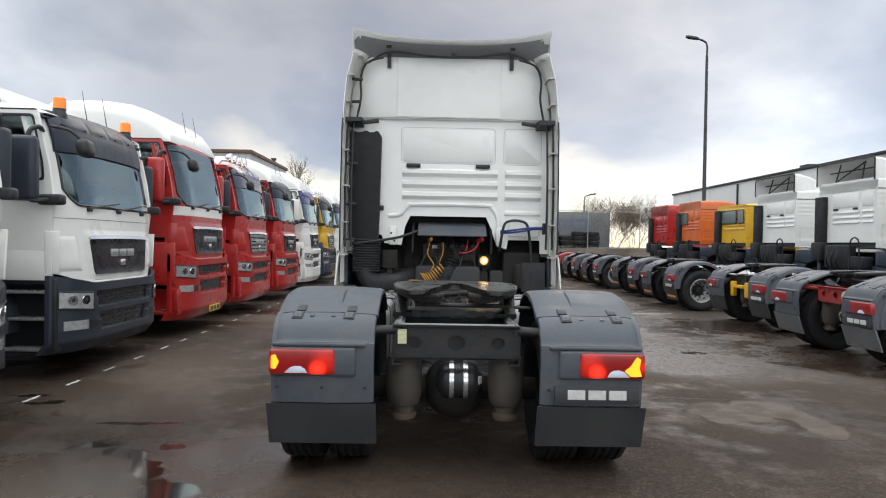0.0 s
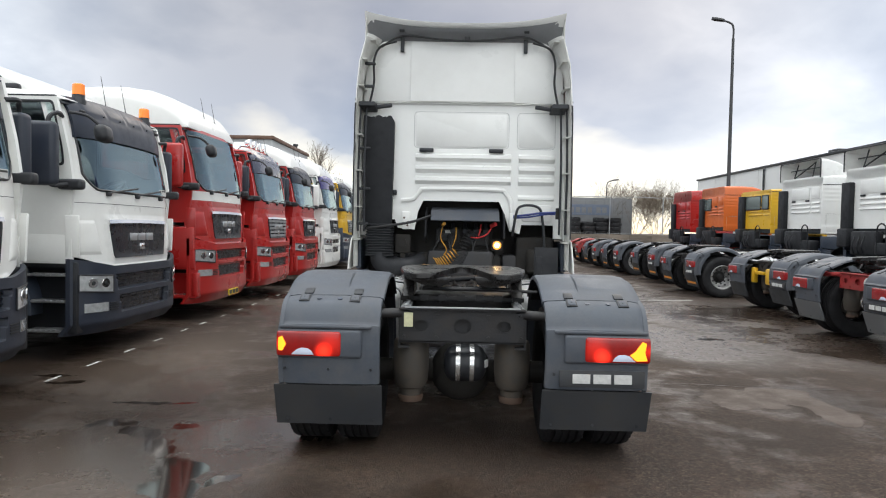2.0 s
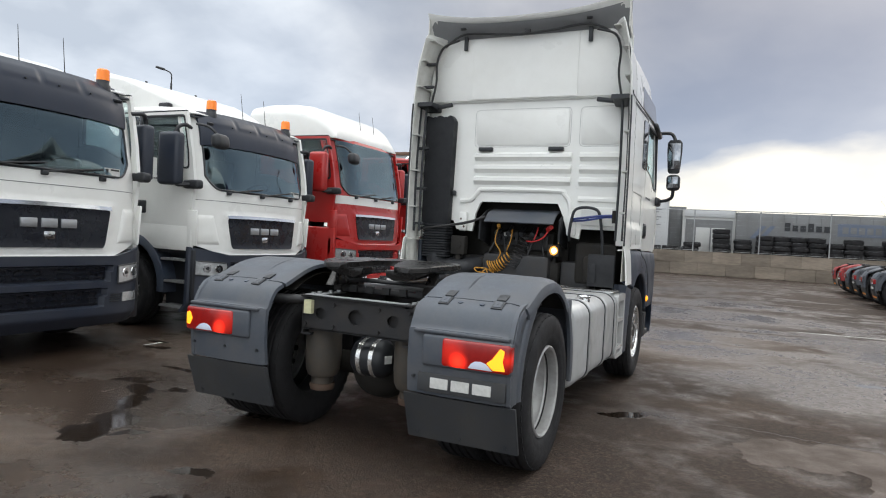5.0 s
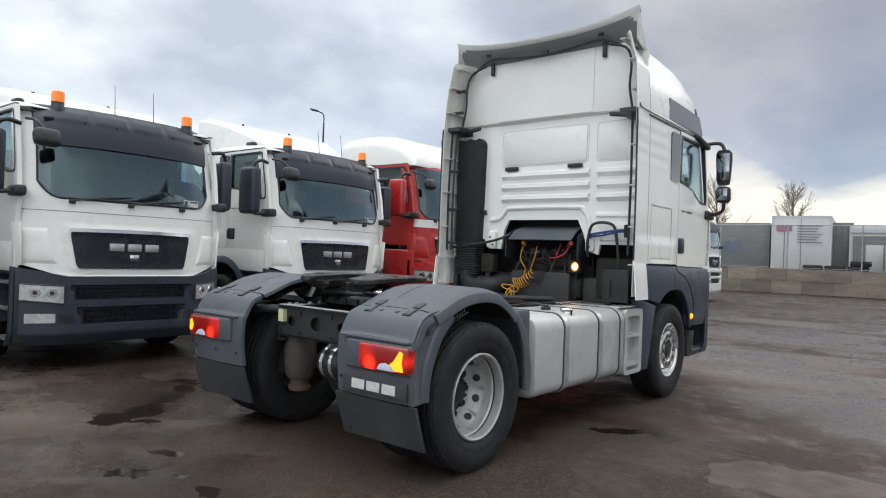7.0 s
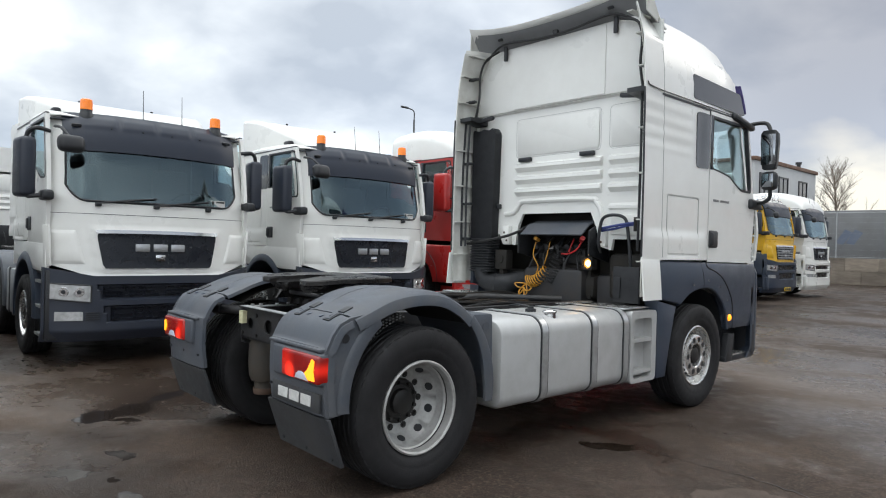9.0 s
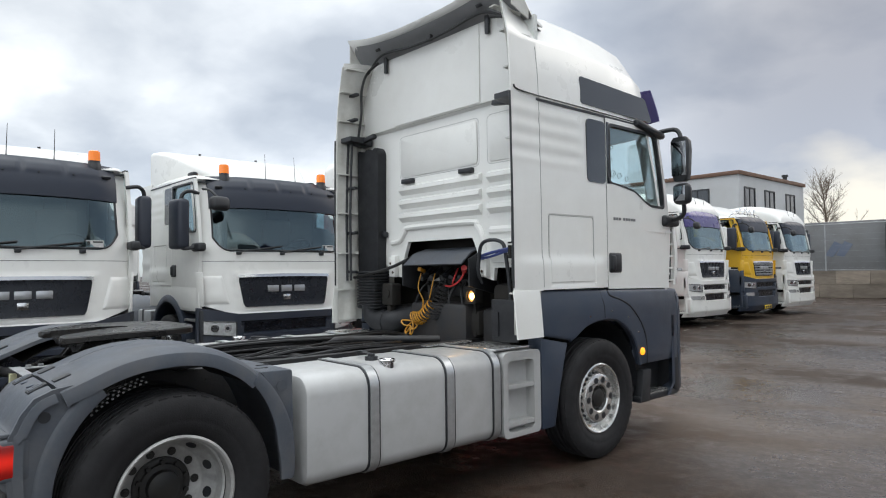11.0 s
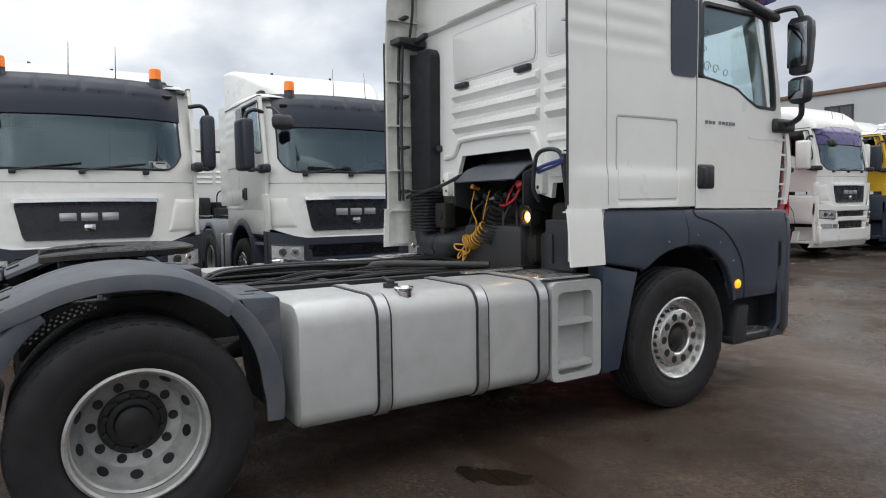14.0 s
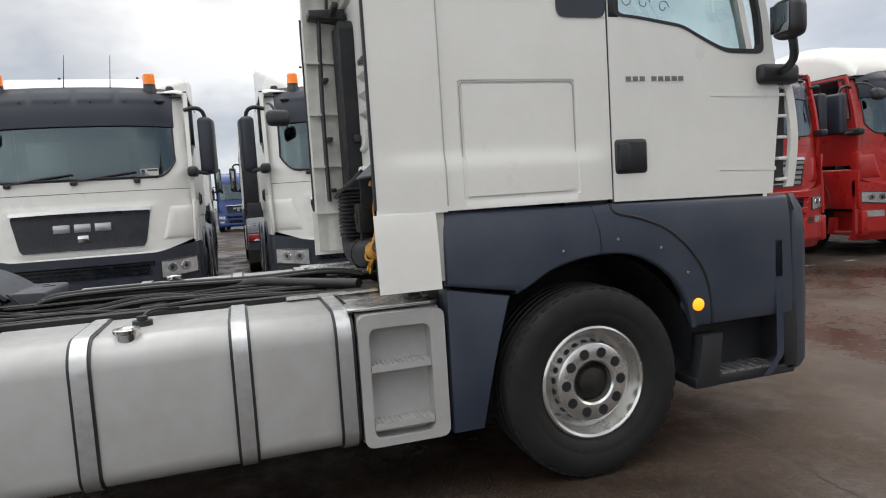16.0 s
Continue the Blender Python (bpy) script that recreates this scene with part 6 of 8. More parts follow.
                panel = min(1.0, max(0.0, (groove - 0.015) / 0.03)) * min(1.0, max(0.0, (v - 0.55) / 0.12)) * min(1.0, max(0.0, (0.93 - v) / 0.08)) * (abs(u) < 0.86)
                return (x, y + 0.012 * panel, z + zr - 0.03 * u * u)
            sheet(bm, fn, span(-1, 1, 101), span(0, 1, 25), (0, -0.03, -0.004))
        vs = put("sun_visor", visor, o["visor"], t, "dark sun visor over the windscreen", at=up, key=("visor", high))
        for x in (-0.93, 0.93):
            put("visor_hinge", lambda bm, x=x: obox(bm, pose(x, front_y(x, 2.8) + 0.045, 2.88, -20), 0.11, 0.03, 0.045, 0.014), "dark", vs, key=("vhinge", x))
        for x in (-0.55, -0.18, 0.18, 0.55):
            put("visor_screw", lambda bm, x=x: cyl(bm, (x, front_y(x, 2.8) + 0.02, 2.88), (x, front_y(x, 2.8) + 0.05, 2.885), 0.010, 8), "dark", vs, key=("vscrew", x))
    if o.get("beacons"):
        for x in (-0.82, 0.80):
            b = put("beacon_base", lambda bm, x=x: lathe(bm, [(0.0, 3.10), (0.07, 3.10), (0.07, 3.06), (0.085, 3.04), (0.085, 2.96)], 18, "z", (x, 5.42, 0)), "dark", t, at=up, key=("bbase", x))
            put("beacon", lambda bm, x=x: lathe(bm, [(0.0, 3.235), (0.05, 3.233), (0.066, 3.22), (0.07, 3.19), (0.072, 3.10), (0.0, 3.10)], 18, "z", (x, 5.42, 0)), "beacon", b, "amber rotating beacon", key=("beacon", x))
    if o.get("aerials", True):
        for x in (-0.38, 0.12):
            put("aerial", lambda bm: loft(bm, [[(a + r * math.cos(1.047 * j), b + r * math.sin(1.047 * j), tops[-2][1] + h) for j in range(6)] for a, b, h, r in ((0, 5.38, -0.06, 0.012), (0, 5.38, 0.05, 0.011), (0, 5.378, 0.055, 0.006), (-0.02, 5.30, 0.44, 0.003))]), "dark", t, "thin black whip aerial", at=up @ pose(x, 0, 0), key=("aerial", high))
    if o.get("horn_pods"):
        for x in (-1.0, 1.0):
            put("roof_pod", lambda bm: obox(bm, pose(x, 4.75, 3.14, 0, 0, 0), 0.10, 0.2, 0.09, 0.03), "dark", rf, key=("pod", x))
    if o.get("lightbar"):
        lb = put("light_bar", lambda bm: tube(bm, bent([(-1.15, 5.1, tops[4][1] - 0.15), (-1.1, 5.2, tops[4][1] + 0.06), (-0.7, 5.25, tops[4][1] + 0.14), (0.7, 5.25, tops[4][1] + 0.14), (1.1, 5.2, tops[4][1] + 0.06), (1.15, 5.1, tops[4][1] - 0.15)], 6), 0.03, 10), "chrome", t, "chromed roof light bar", at=up)
        for x in (-0.54, -0.18, 0.18, 0.54):
            put("spot_lamp", lambda bm, x=x: lathe(bm, [(0.0, 5.15), (0.07, 5.18), (0.10, 5.25), (0.105, 5.30), (0.0, 5.31)], 20, "y", (x, 0, tops[4][1] + 0.22)), "chrome", lb, "round spot lamp")
    if o.get("spoiler"):
        drop = o.get("spoiler_drop", 0.0)
        secs = [(y, 3.12 + (z - 3.12) * (1 - drop), w) for y, z, w in ((3.50, 3.70, 1.14), (3.75, 3.68, 1.13), (4.1, 3.60, 1.08), (4.45, 3.47, 0.98), (4.75, 3.35, 0.86), (5.0, 3.24, 0.74), (5.16, 3.15, 0.64))]

        def spoil(bm):
            loops = [arch_section(y, w * 1.06, 3.05, zt - 0.05, min(0.08 + 0.05 * max(0.0, y - 4.2), (zt - 3.1) * 0.6)) for y, zt, w in secs]
            inner = [[(x * 0.975, y, 3.07 + (z - 3.07) * 0.965) for x, y, z in lp] for lp in loops]
            a = [[bm.verts.new(p) for p in lp] for lp in loops]
            b = [[bm.verts.new(p) for p in lp] for lp in inner]
            n = len(a[0])
            for rows in (a, b):
                for p, q in zip(rows, rows[1:]):
                    for i in range(n - 1):
                        bm.faces.new((p[i], p[i + 1], q[i + 1], q[i]))
            for i in range(n - 1):
                bm.faces.new((a[0][i], a[0][i + 1], b[0][i + 1], b[0][i]))
            bm.faces.new(a[-1])
        sp = put("roof_spoiler", spoil, roofc, t, "white roof air deflector", at=up @ pose(0, 0, rise * 0.9), key=("spoiler", drop))
        if o.get("long"):
            put("spoiler_edge", lambda bm: tube(bm, [(x, y - 0.004, z) for x, y, z in arch_section(3.50, 1.14 * 1.06, 3.05, secs[0][1] - 0.05, min(0.08, (secs[0][1] - 3.1) * 0.6))], 0.024, 6), "dark", sp, key=("spedge", drop))
        put("spoiler_strut", lambda bm: [tube(bm, pts, 0.02, 8) for pts in ([(-0.55, 3.62, 3.1), (-0.5, 3.75, 3.66)], [(0.55, 3.62, 3.1), (0.5, 3.75, 3.66)], [(-0.55, 3.62, 3.12), (0.5, 3.75, 3.6)], [(-0.9, 3.7, 3.4), (0.9, 3.7, 3.4)])], "dark", sp, at=pose(0, 0, 3.1 * drop) @ Matrix.Diagonal((1, 1, 1 - drop, 1)), key="spstrut")

    if o.get("deflector"):
        for s in (-1, 1):
            put("side_deflector", lambda bm, s=s: sheet(bm, lambda u, v: (s * (1.225 + 0.018 * (1 - u) + 0.004 * math.sin(v * 42)), 3.20 + 0.40 * u, 1.52 + 1.58 * v), span(0, 1, 5), span(0, 1, 60), (-s * 0.02, 0, 0)), roofc, t, "white ribbed side air deflector", at=up, key=("sdefl", s))

    # -- back wall
    if o.get("main"):
        back = put("back_wall", main_back, paint, t, "white pressed-steel rear cab wall", at=up)
        wall_pressings(back)
        put("upper_wall", main_upper, paint, t, "white back of the high roof", at=up)
        for x in (-0.515, 0.315):
            put("wall_grip", lambda bm, x=x: box(bm, x, x + 0.17, 3.555, 3.62, 2.51, 2.555, 0.010), "dark", back, "black hand grip")
    else:
        def plain_back(bm):
            prism(bm, rounded([(-1.20, 1.62), (1.20, 1.62), (1.215, 3.04 + rise), (-1.215, 3.04 + rise)], 0.08), "y", 3.58, 3.63)
            box(bm, -0.55, 0.50, 3.560, 3.59, 2.58, 2.95, 0.012)
            box(bm, 0.66, 1.08, 3.560, 3.59, 2.58, 2.95, 0.012)
            for k in range(3):
                for a, b in ((-0.55, 0.55), (0.66, 1.08)):
                    prism(bm, [(3.585, 2.50 - 0.14 * k), (3.545, 2.445 - 0.14 * k), (3.545, 2.425 - 0.14 * k), (3.585, 2.41 - 0.14 * k)], "x", a, b, 0.004)
        back = put("back_wall", plain_back, paint, t, "pressed-steel rear cab wall", at=up, key=("plain_back", rise))
        [put("wall_grip", lambda bm: box(bm, -0.085, 0.085, 3.535, 3.60, 2.50, 2.555, 0.010), "dark", back, "black hand grip", at=pose(x, 0, 0), key="grip2") for x in (-0.43, 0.40)]
        if o.get("rear_window"):
            for k, (x0, x1) in enumerate(o["rear_window"]):
                win = put("rear_window", lambda bm, x0=x0, x1=x1: prism(bm, rounded([(x0, 2.40), (x1, 2.40), (x1, 2.86), (x0, 2.86)], 0.04), "y", 3.535, 3.562), "pale_pane", back, "sky-lit rear cab window", key=("rearwin", x0, x1))
                put("window_frame", lambda bm, x0=x0, x1=x1: holed(bm, rounded([(x0 - 0.04, 2.36), (x1 + 0.04, 2.36), (x1 + 0.04, 2.90), (x0 - 0.04, 2.90)], 0.05), rounded([(x0, 2.40), (x1, 2.40), (x1, 2.86), (x0, 2.86)], 0.04), ((x0 + x1) / 2, 2.63), "y", 3.53, 3.565), "dark", win, key=("rearwf", x0, x1))
        put("air_intake", lambda bm: (box(bm, -1.19, -0.80, 3.42, 3.58, 1.60, 2.92, 0.03), box(bm, -1.15, -0.7, 3.3, 3.75, 1.1, 1.62, 0.05)), "stack", t, "black air intake stack", at=up, key="stack")
        put("rear_equipment", lambda bm: (box(bm, -0.6, 0.45, 3.35, 3.6, 1.1, 1.75, 0.06), box(bm, 0.5, 1.1, 3.3, 3.62, 1.12, 1.45, 0.05), tube(bm, bent([(0.60, 3.3, 1.1), (0.60, 3.3, 1.75), (0.70, 3.3, 1.92), (0.86, 3.3, 1.92), (0.96, 3.3, 1.75), (0.96, 3.3, 1.1)], 6), 0.02, 8), [tube(bm, bent([(x, 3.3, 1.6), (x + 0.05, 3.2, 1.35), (x - 0.02, 3.3, 1.15)], 5), 0.02, 6) for x in (-0.3, -0.1, 0.1)]), "stack", t, "dark equipment and hoses behind the cab", at=pose(0, 0, 0), key="rear_eq")

    # -- inside
    if o.get("main"):
        put("cab_lining", lambda bm: (box(bm, -1.15, 1.15, 3.66, 3.70, 2.02, 3.75), box(bm, -1.18, 1.18, 4.02, 5.5, 1.48, 1.52)), "headliner", t, "pale cab lining", at=up)
        put("bunk", lambda bm: box(bm, -1.1, 1.1, 3.72, 4.3, 1.99, 2.12, 0.05), "seat", t, at=up)
        swirl = lambda y, z, r, n: bent([(1.2145, y + r * (1 - k / n * 0.75) * math.cos(k * 0.9), z + r * (1 - k / n * 0.75) * math.sin(k * 0.9)) for k in range(n)], 4)
        for k, (y, z, r, n) in enumerate(((4.66, 2.50, 0.045, 9), (4.76, 2.49, 0.04, 8), (4.62, 2.62, 0.035, 8), (4.88, 2.47, 0.035, 8), (4.64, 2.74, 0.03, 7))):
            put("window_decal", lambda bm, y=y, z=z, r=r, n=n: tube(bm, swirl(y, z, r, n), 0.0028, 4), "decal", t, "curled sticker line on the glass", at=up)
    else:
        put("cab_lining", lambda bm: (box(bm, -1.15, 1.15, 3.66, 3.70, 1.5, 2.97), box(bm, -1.18, 1.18, 3.66, 5.5, 1.48, 1.52), box(bm, -1.17, 1.17, 3.66, 5.44, 2.945, 2.965)), "interior", t, at=up, key="lining")
    put("dashboard", lambda bm: (box(bm, -1.1, 1.1, 5.22, 5.52, 1.65, 1.98, 0.06), box(bm, -0.9, -0.3, 5.12, 5.3, 1.9, 2.06, 0.05)), "interior", t, "dark dashboard", at=up, key="dash")

    def wheel_(bm):
        m = pose(-0.60, 5.05, 2.05, 35, 0, 0)
        ring = [m @ Vector((0.22 * math.cos(a), 0.22 * math.sin(a), 0)) for a in (2 * math.pi * k / 24 for k in range(25))]
        tube(bm, ring, 0.016, 6)
        tube(bm, [m @ Vector((-0.2, 0, 0)), m @ Vector((0, 0, -0.03)), m @ Vector((0.2, 0, 0))], 0.02, 6)
        tube(bm, [m @ Vector((0, 0, -0.03)), (-0.60, 5.25, 1.85)], 0.03, 6)
    put("steering_wheel", wheel_, "dark", t, "black steering wheel", at=up, key="steer")
    for x in (-0.62, 0.62):
        put("seat", lambda bm, x=x: (box(bm, x - 0.26, x + 0.26, 4.25, 4.80, 1.72, 1.90, 0.05), obox(bm, pose(x, 4.25, 2.22, -8), 0.5, 0.14, 0.68, 0.05), obox(bm, pose(x, 4.18, 2.65, -8), 0.28, 0.10, 0.2, 0.04)), "seat", t, "dark cab seat", at=up, key=("seat", x))


def main_back(bm):
    """The rear wall with its stepped lower edge and the opening over the engine."""
    low = [(-1.17, 3.085), (-1.17, 1.70), (-0.80, 1.70), (-0.76, 1.60), (-0.56, 1.58), (-0.52, 1.80), (-0.46, 1.93), (0.45, 1.93), (0.51, 1.80), (0.58, 1.58), (0.70, 1.55), (0.72, 1.66), (1.10, 1.66), (1.12, 1.50), (1.19, 1.50), (1.19, 3.085)]
    prism(bm, low, "y", 3.60, 3.64)


def wall_pressings(back):
    def pad(x0, x1, z0, z1, d=0.010):
        put("wall_pad", lambda bm: prism(bm, rounded([(x0, z0), (x1, z0), (x1, z1), (x0, z1)], 0.04), "y", 3.602 - d, 3.602, 0.007), "white", back)
        rim = rounded([(x0 - 0.02, z0 - 0.02), (x1 + 0.02, z0 - 0.02), (x1 + 0.02, z1 + 0.02), (x0 - 0.02, z1 + 0.02)], 0.055)
        put("pad_groove", lambda bm: tube(bm, [(x, 3.603, z) for x, z in rim + rim[:1]], 0.0045, 6), "seam", back)
    pad(-0.56, 0.53, 2.58, 2.97)
    pad(0.67, 1.08, 2.58, 2.97)
    for k in range(3):
        z = 2.50 - 0.135 * k
        for a, b in ((-0.56, 0.58), (0.67, 1.10)):
            put("wall_rib", lambda bm: prism(bm, [(3.602, z), (3.556, z - 0.022), (3.552, z - 0.060), (3.602, z - 0.105)], "x", a, b, 0.006), "white", back)
    put("wall_rib", lambda bm: prism(bm, [(3.602, 2.02), (3.575, 1.99), (3.575, 1.965), (3.602, 1.95)], "x", 0.67, 1.10, 0.005), "white", back)
    arch = bent([(-0.72, 3.595, 1.93), (-0.58, 3.595, 1.95), (-0.50, 3.595, 2.04), (-0.40, 3.595, 2.07), (0.42, 3.595, 2.07), (0.52, 3.595, 2.03), (0.58, 3.595, 1.94), (0.60, 3.595, 1.80)], 5)
    put("arch_moulding", lambda bm: tube(bm, arch, 0.028, 8), "white", back)
    for x in (-0.66, 0.62):
        put("wall_foot", lambda bm: box(bm, x - 0.05, x + 0.05, 3.54, 3.61, 1.58, 1.80, 0.02), "white", back)
    put("wall_pocket", lambda bm: box(bm, 0.72, 1.08, 3.55, 3.61, 1.70, 1.90, 0.02), "white", back)


def main_upper(bm):
    prism(bm, [(-1.19, 3.10), (1.19, 3.10), (1.165, 3.45), (1.13, 3.56), (1.0, 3.78), (0.92, 3.83), (-0.92, 3.83), (-1.0, 3.78), (-1.13, 3.56), (-1.165, 3.45)], "y", 3.575, 3.62, 0.006)
    prism(bm, [(3.577, 3.11), (3.562, 3.11), (3.562, 3.80), (3.577, 3.80)], "x", -0.635, 0.60, 0.006)
    prism(bm, [(3.60, 3.10), (3.565, 3.085), (3.60, 3.07)], "x", -1.18, 1.18)


def build_truck(name, label, o, at, group=""):
    t = thing(name, label, "truck", group, at)
    add_wheels(t, o.get("main", False))
    add_rear(t, o)
    if o.get("tandem"):
        for s in (1, -1):
            turn = pose(0, 0, 0, 0, 0, 0 if s > 0 else 180)
            w_ = put("wheel", rear_rim, "rim_steel", t, "dished silver steel rim with dirt", pose(s * 1.085, REAR_AXLE + 1.38, 0.515) @ turn, "rear_rim")
            put("tyre", make_tyre(0.30), "rubber", w_, key="tyre_r")
            put("hub", rear_hub, "hub", w_, key="rear_hub")
            put("hand_holes", rear_holes, "dark", w_, key="rear_holes")["kind"] = "stuff"
            put("inner_tyre", make_tyre(0.30), "rubber", t, at=pose(s * 0.745, REAR_AXLE + 1.38, 0.515) @ turn, key="tyre_r")
            put("fender", None, "fender", t, "grey plastic rear wheel cover", pose(0, 1.38, 0), ("fender", s))
            put("front_guard", None, "fender", t, "curved grey plastic guard ahead of the tyre", pose(0, 1.38, 0), ("guard", s))
            put("side_locker", lambda bm, s=s: box(bm, s * 0.60, s * 1.21, 2.86, 3.50, 0.42, 1.06, 0.03), "galv", t, "grey metal side locker", key=("slocker", s))
            put("locker_strap", lambda bm, s=s: box(bm, s * 0.60, s * 1.22, 3.10, 3.16, 0.41, 1.07, 0.01), "dark", t, key=("slstrap", s))
    else:
        add_tank(t, 1, mat=o.get("tank", "tank"))
        add_tank(t, -1, mat=o.get("tank", "tank"))
    shift = o.get("long", 0.0)
    fixed = set(t.children)
    add_cab(t, o)
    if shift:
        ahead = pose(0, shift, 0)
        for c_ in t.children:
            kind_ = c_.name.split(".")[0]
            if c_ not in fixed or kind_ == "engine" or kind_ == "wheel" and c_.matrix_basis.translation.y > 3:
                c_.matrix_basis = ahead @ c_.matrix_basis
            elif kind_ == "frame_rail":
                c_.matrix_basis = Matrix.Diagonal((1, 1.3, 1, 1))
    return t


def add_fairings(t):
    """Side deflectors behind the cab, the upswept roof lip, and what hangs there."""
    for s in (-1, 1):
        flip = Matrix.Diagonal((s, 1, 1, 1))

        def mk(fn):
            def make(bm):
                fn(bm)
                if s < 0:
                    bmesh.ops.transform(bm, matrix=flip, verts=bm.verts)
            return make

        def skin(y, z):
            lean = 0.0 if z < 2.9 else 0.06 * ((z - 2.9) / 0.95) ** 1.6
            f = min(1.0, max(0.0, (y - 3.255) / 0.345)) ** 0.45
            lean = (1 - f) * lean + f * lerp_table([(2.9, 0.0), (3.21, 0.004), (3.5, 0.030), (3.56, 0.075), (3.78, 0.20), (3.85, 0.27)], z)
            wave = 0.0032 * math.sin((z - 2.48) / 0.52 * math.pi * 8) if 2.48 < z < 3.0 else 0.0
            low_ = min(1.0, max(0.0, (1.77 - z) / 0.10))
            wave += 0.016 * low_ * low_ * (3 - 2 * low_) * min(1.0, max(0.0, (y - 3.25) / 0.2))
            return (1.252 - 0.014 * ((y - 3.25) / 0.37) - lean - 0.012 * max(0, z - 2.2) + wave, y, z)
        put("side_fairing", mk(lambda bm: sheet(bm, lambda u, v: skin(3.255 + 0.03 * max(0, v - 2.9) + (3.60 - 3.255) * u, v), span(0, 1, 9), span(1.47, 3.82, 96), (-0.012, 0, 0))), "white", t, "white side air deflector", key=("fair", s))

        put("fairing_seam", mk(lambda bm: tube(bm, [(skin(3.603, z)[0] + 0.0005, 3.603, z) for z in span(1.50, 3.45, 40)], 0.0035, 6)), "seam", t, key=("fseam", s))

        def foot(bm):
            sheet(bm, lambda u, v: (1.262 + 0.038 * (1 - v) ** 0.7, 3.235 + 0.30 * u, 1.11 + 0.365 * v), span(0, 1, 7), span(0, 1, 9), (-0.014, 0, 0))
        put("fairing_foot", mk(foot), "white", t, "flared white lower corner panel", key=("ffoot", s))

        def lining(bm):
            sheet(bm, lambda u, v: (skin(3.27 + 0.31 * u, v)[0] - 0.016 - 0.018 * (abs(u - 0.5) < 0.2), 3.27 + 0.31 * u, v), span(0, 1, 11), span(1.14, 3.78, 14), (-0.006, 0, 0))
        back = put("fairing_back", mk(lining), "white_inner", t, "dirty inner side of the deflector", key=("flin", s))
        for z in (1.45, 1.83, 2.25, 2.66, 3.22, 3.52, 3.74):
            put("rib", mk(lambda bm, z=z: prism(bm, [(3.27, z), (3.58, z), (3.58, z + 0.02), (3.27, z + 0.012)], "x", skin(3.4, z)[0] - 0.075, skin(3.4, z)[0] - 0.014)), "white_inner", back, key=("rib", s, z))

        def brackets(bm):
            for z in (1.64, 2.05, 2.52, 3.24, 3.50) if s < 0 else ():
                x = skin(3.4, z)[0]
                obox(bm, pose(x - 0.09, 3.40, z), 0.16, 0.05, 0.030, 0.008)
            prism(bm, [(3.30, 3.00), (3.58, 2.97), (3.58, 3.06), (3.30, 3.045)], "x", 1.02, 1.208, 0.01)
            obox(bm, pose(0.98, 3.48, 3.02, 0, 8, 0), 0.28, 0.05, 0.045, 0.01)
            for x in (1.205, 1.135):
                tube(bm, bent([(x, 3.37, 1.55), (x + 0.006, 3.37, 2.2), (x, 3.38, 2.7), (x - 0.01, 3.39, 3.02)], 6), 0.013, 8)
        put("fairing_bracket", mk(brackets), "dark", t, "black fairing brackets and rods", key=("fbr", s))
        put("edge_seal", mk(lambda bm: tube(bm, [(skin(3.25, z)[0] - 0.004, 3.25, z) for z in span(1.50, 3.02, 12)], 0.009, 6)), "dark", t, key=("eseal", s))
        put("edge_hose", mk(lambda bm: tube(bm, bent([(1.10, 3.45, 3.05), (1.055, 3.46, 3.3), (1.06, 3.47, 3.55), (0.99, 3.49, 3.72), (0.80, 3.50, 3.79)], 6), 0.013, 8)), "hose", t, key=("ehose", s))
        put("cab_corner", mk(lambda bm: sheet(bm, lambda u, v: (1.10 + 0.11 * u - lerp_table([(3.1, 0.0), (3.5, 0.06), (3.78, 0.22)], v), 3.60 + 0.03 * u, v), span(0, 1, 3), span(1.5, 3.78, 12), (0, 0.02, 0))), "white", t, key=("corner", s))

    def lip(u, v):
        """The roof lip: v from the roof to the free edge."""
        top = 3.975 + 0.125 * abs(u) ** 2.6
        y = 3.80 - 0.43 * v
        z0 = 3.80 - 0.10 * abs(u) ** 4
        return (u * (1.12 + 0.045 * v), y, z0 + (top - z0) * v ** 1.9)
    put("roof_lip", lambda bm: sheet(bm, lip, span(-1, 1, 41), span(0, 1, 14), (0, 0.006, -0.022)), "white", t, "white upswept roof deflector")
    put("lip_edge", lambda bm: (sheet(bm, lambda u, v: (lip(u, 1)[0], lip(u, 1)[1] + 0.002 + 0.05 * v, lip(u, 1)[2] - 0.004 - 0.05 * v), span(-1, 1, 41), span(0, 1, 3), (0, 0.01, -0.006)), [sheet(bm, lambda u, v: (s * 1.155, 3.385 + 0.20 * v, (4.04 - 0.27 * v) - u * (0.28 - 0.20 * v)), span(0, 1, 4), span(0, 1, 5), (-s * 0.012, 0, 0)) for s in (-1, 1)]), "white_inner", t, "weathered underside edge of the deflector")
    put("lip_lining", lambda bm: sheet(bm, lambda u, v: (lip(u, v)[0] * 0.985, lip(u, v)[1] + 0.02, lip(u, v)[2] - 0.045), span(-1, 1, 31), span(0.05, 0.97, 10), (0, 0.004, -0.006)), "lip_under_shade", t, "dark grey deflector underside with its shade in the colour")
    for x in (-0.735, 0.72):
        put("lip_strut", lambda bm, x=x: (box(bm, x - 0.022, x + 0.022, 3.535, 3.565, 3.68, 3.93, 0.006), obox(bm, pose(x, 3.50, 3.93, 30), 0.06, 0.14, 0.03, 0.006)), "dark", t, "black lip strut")
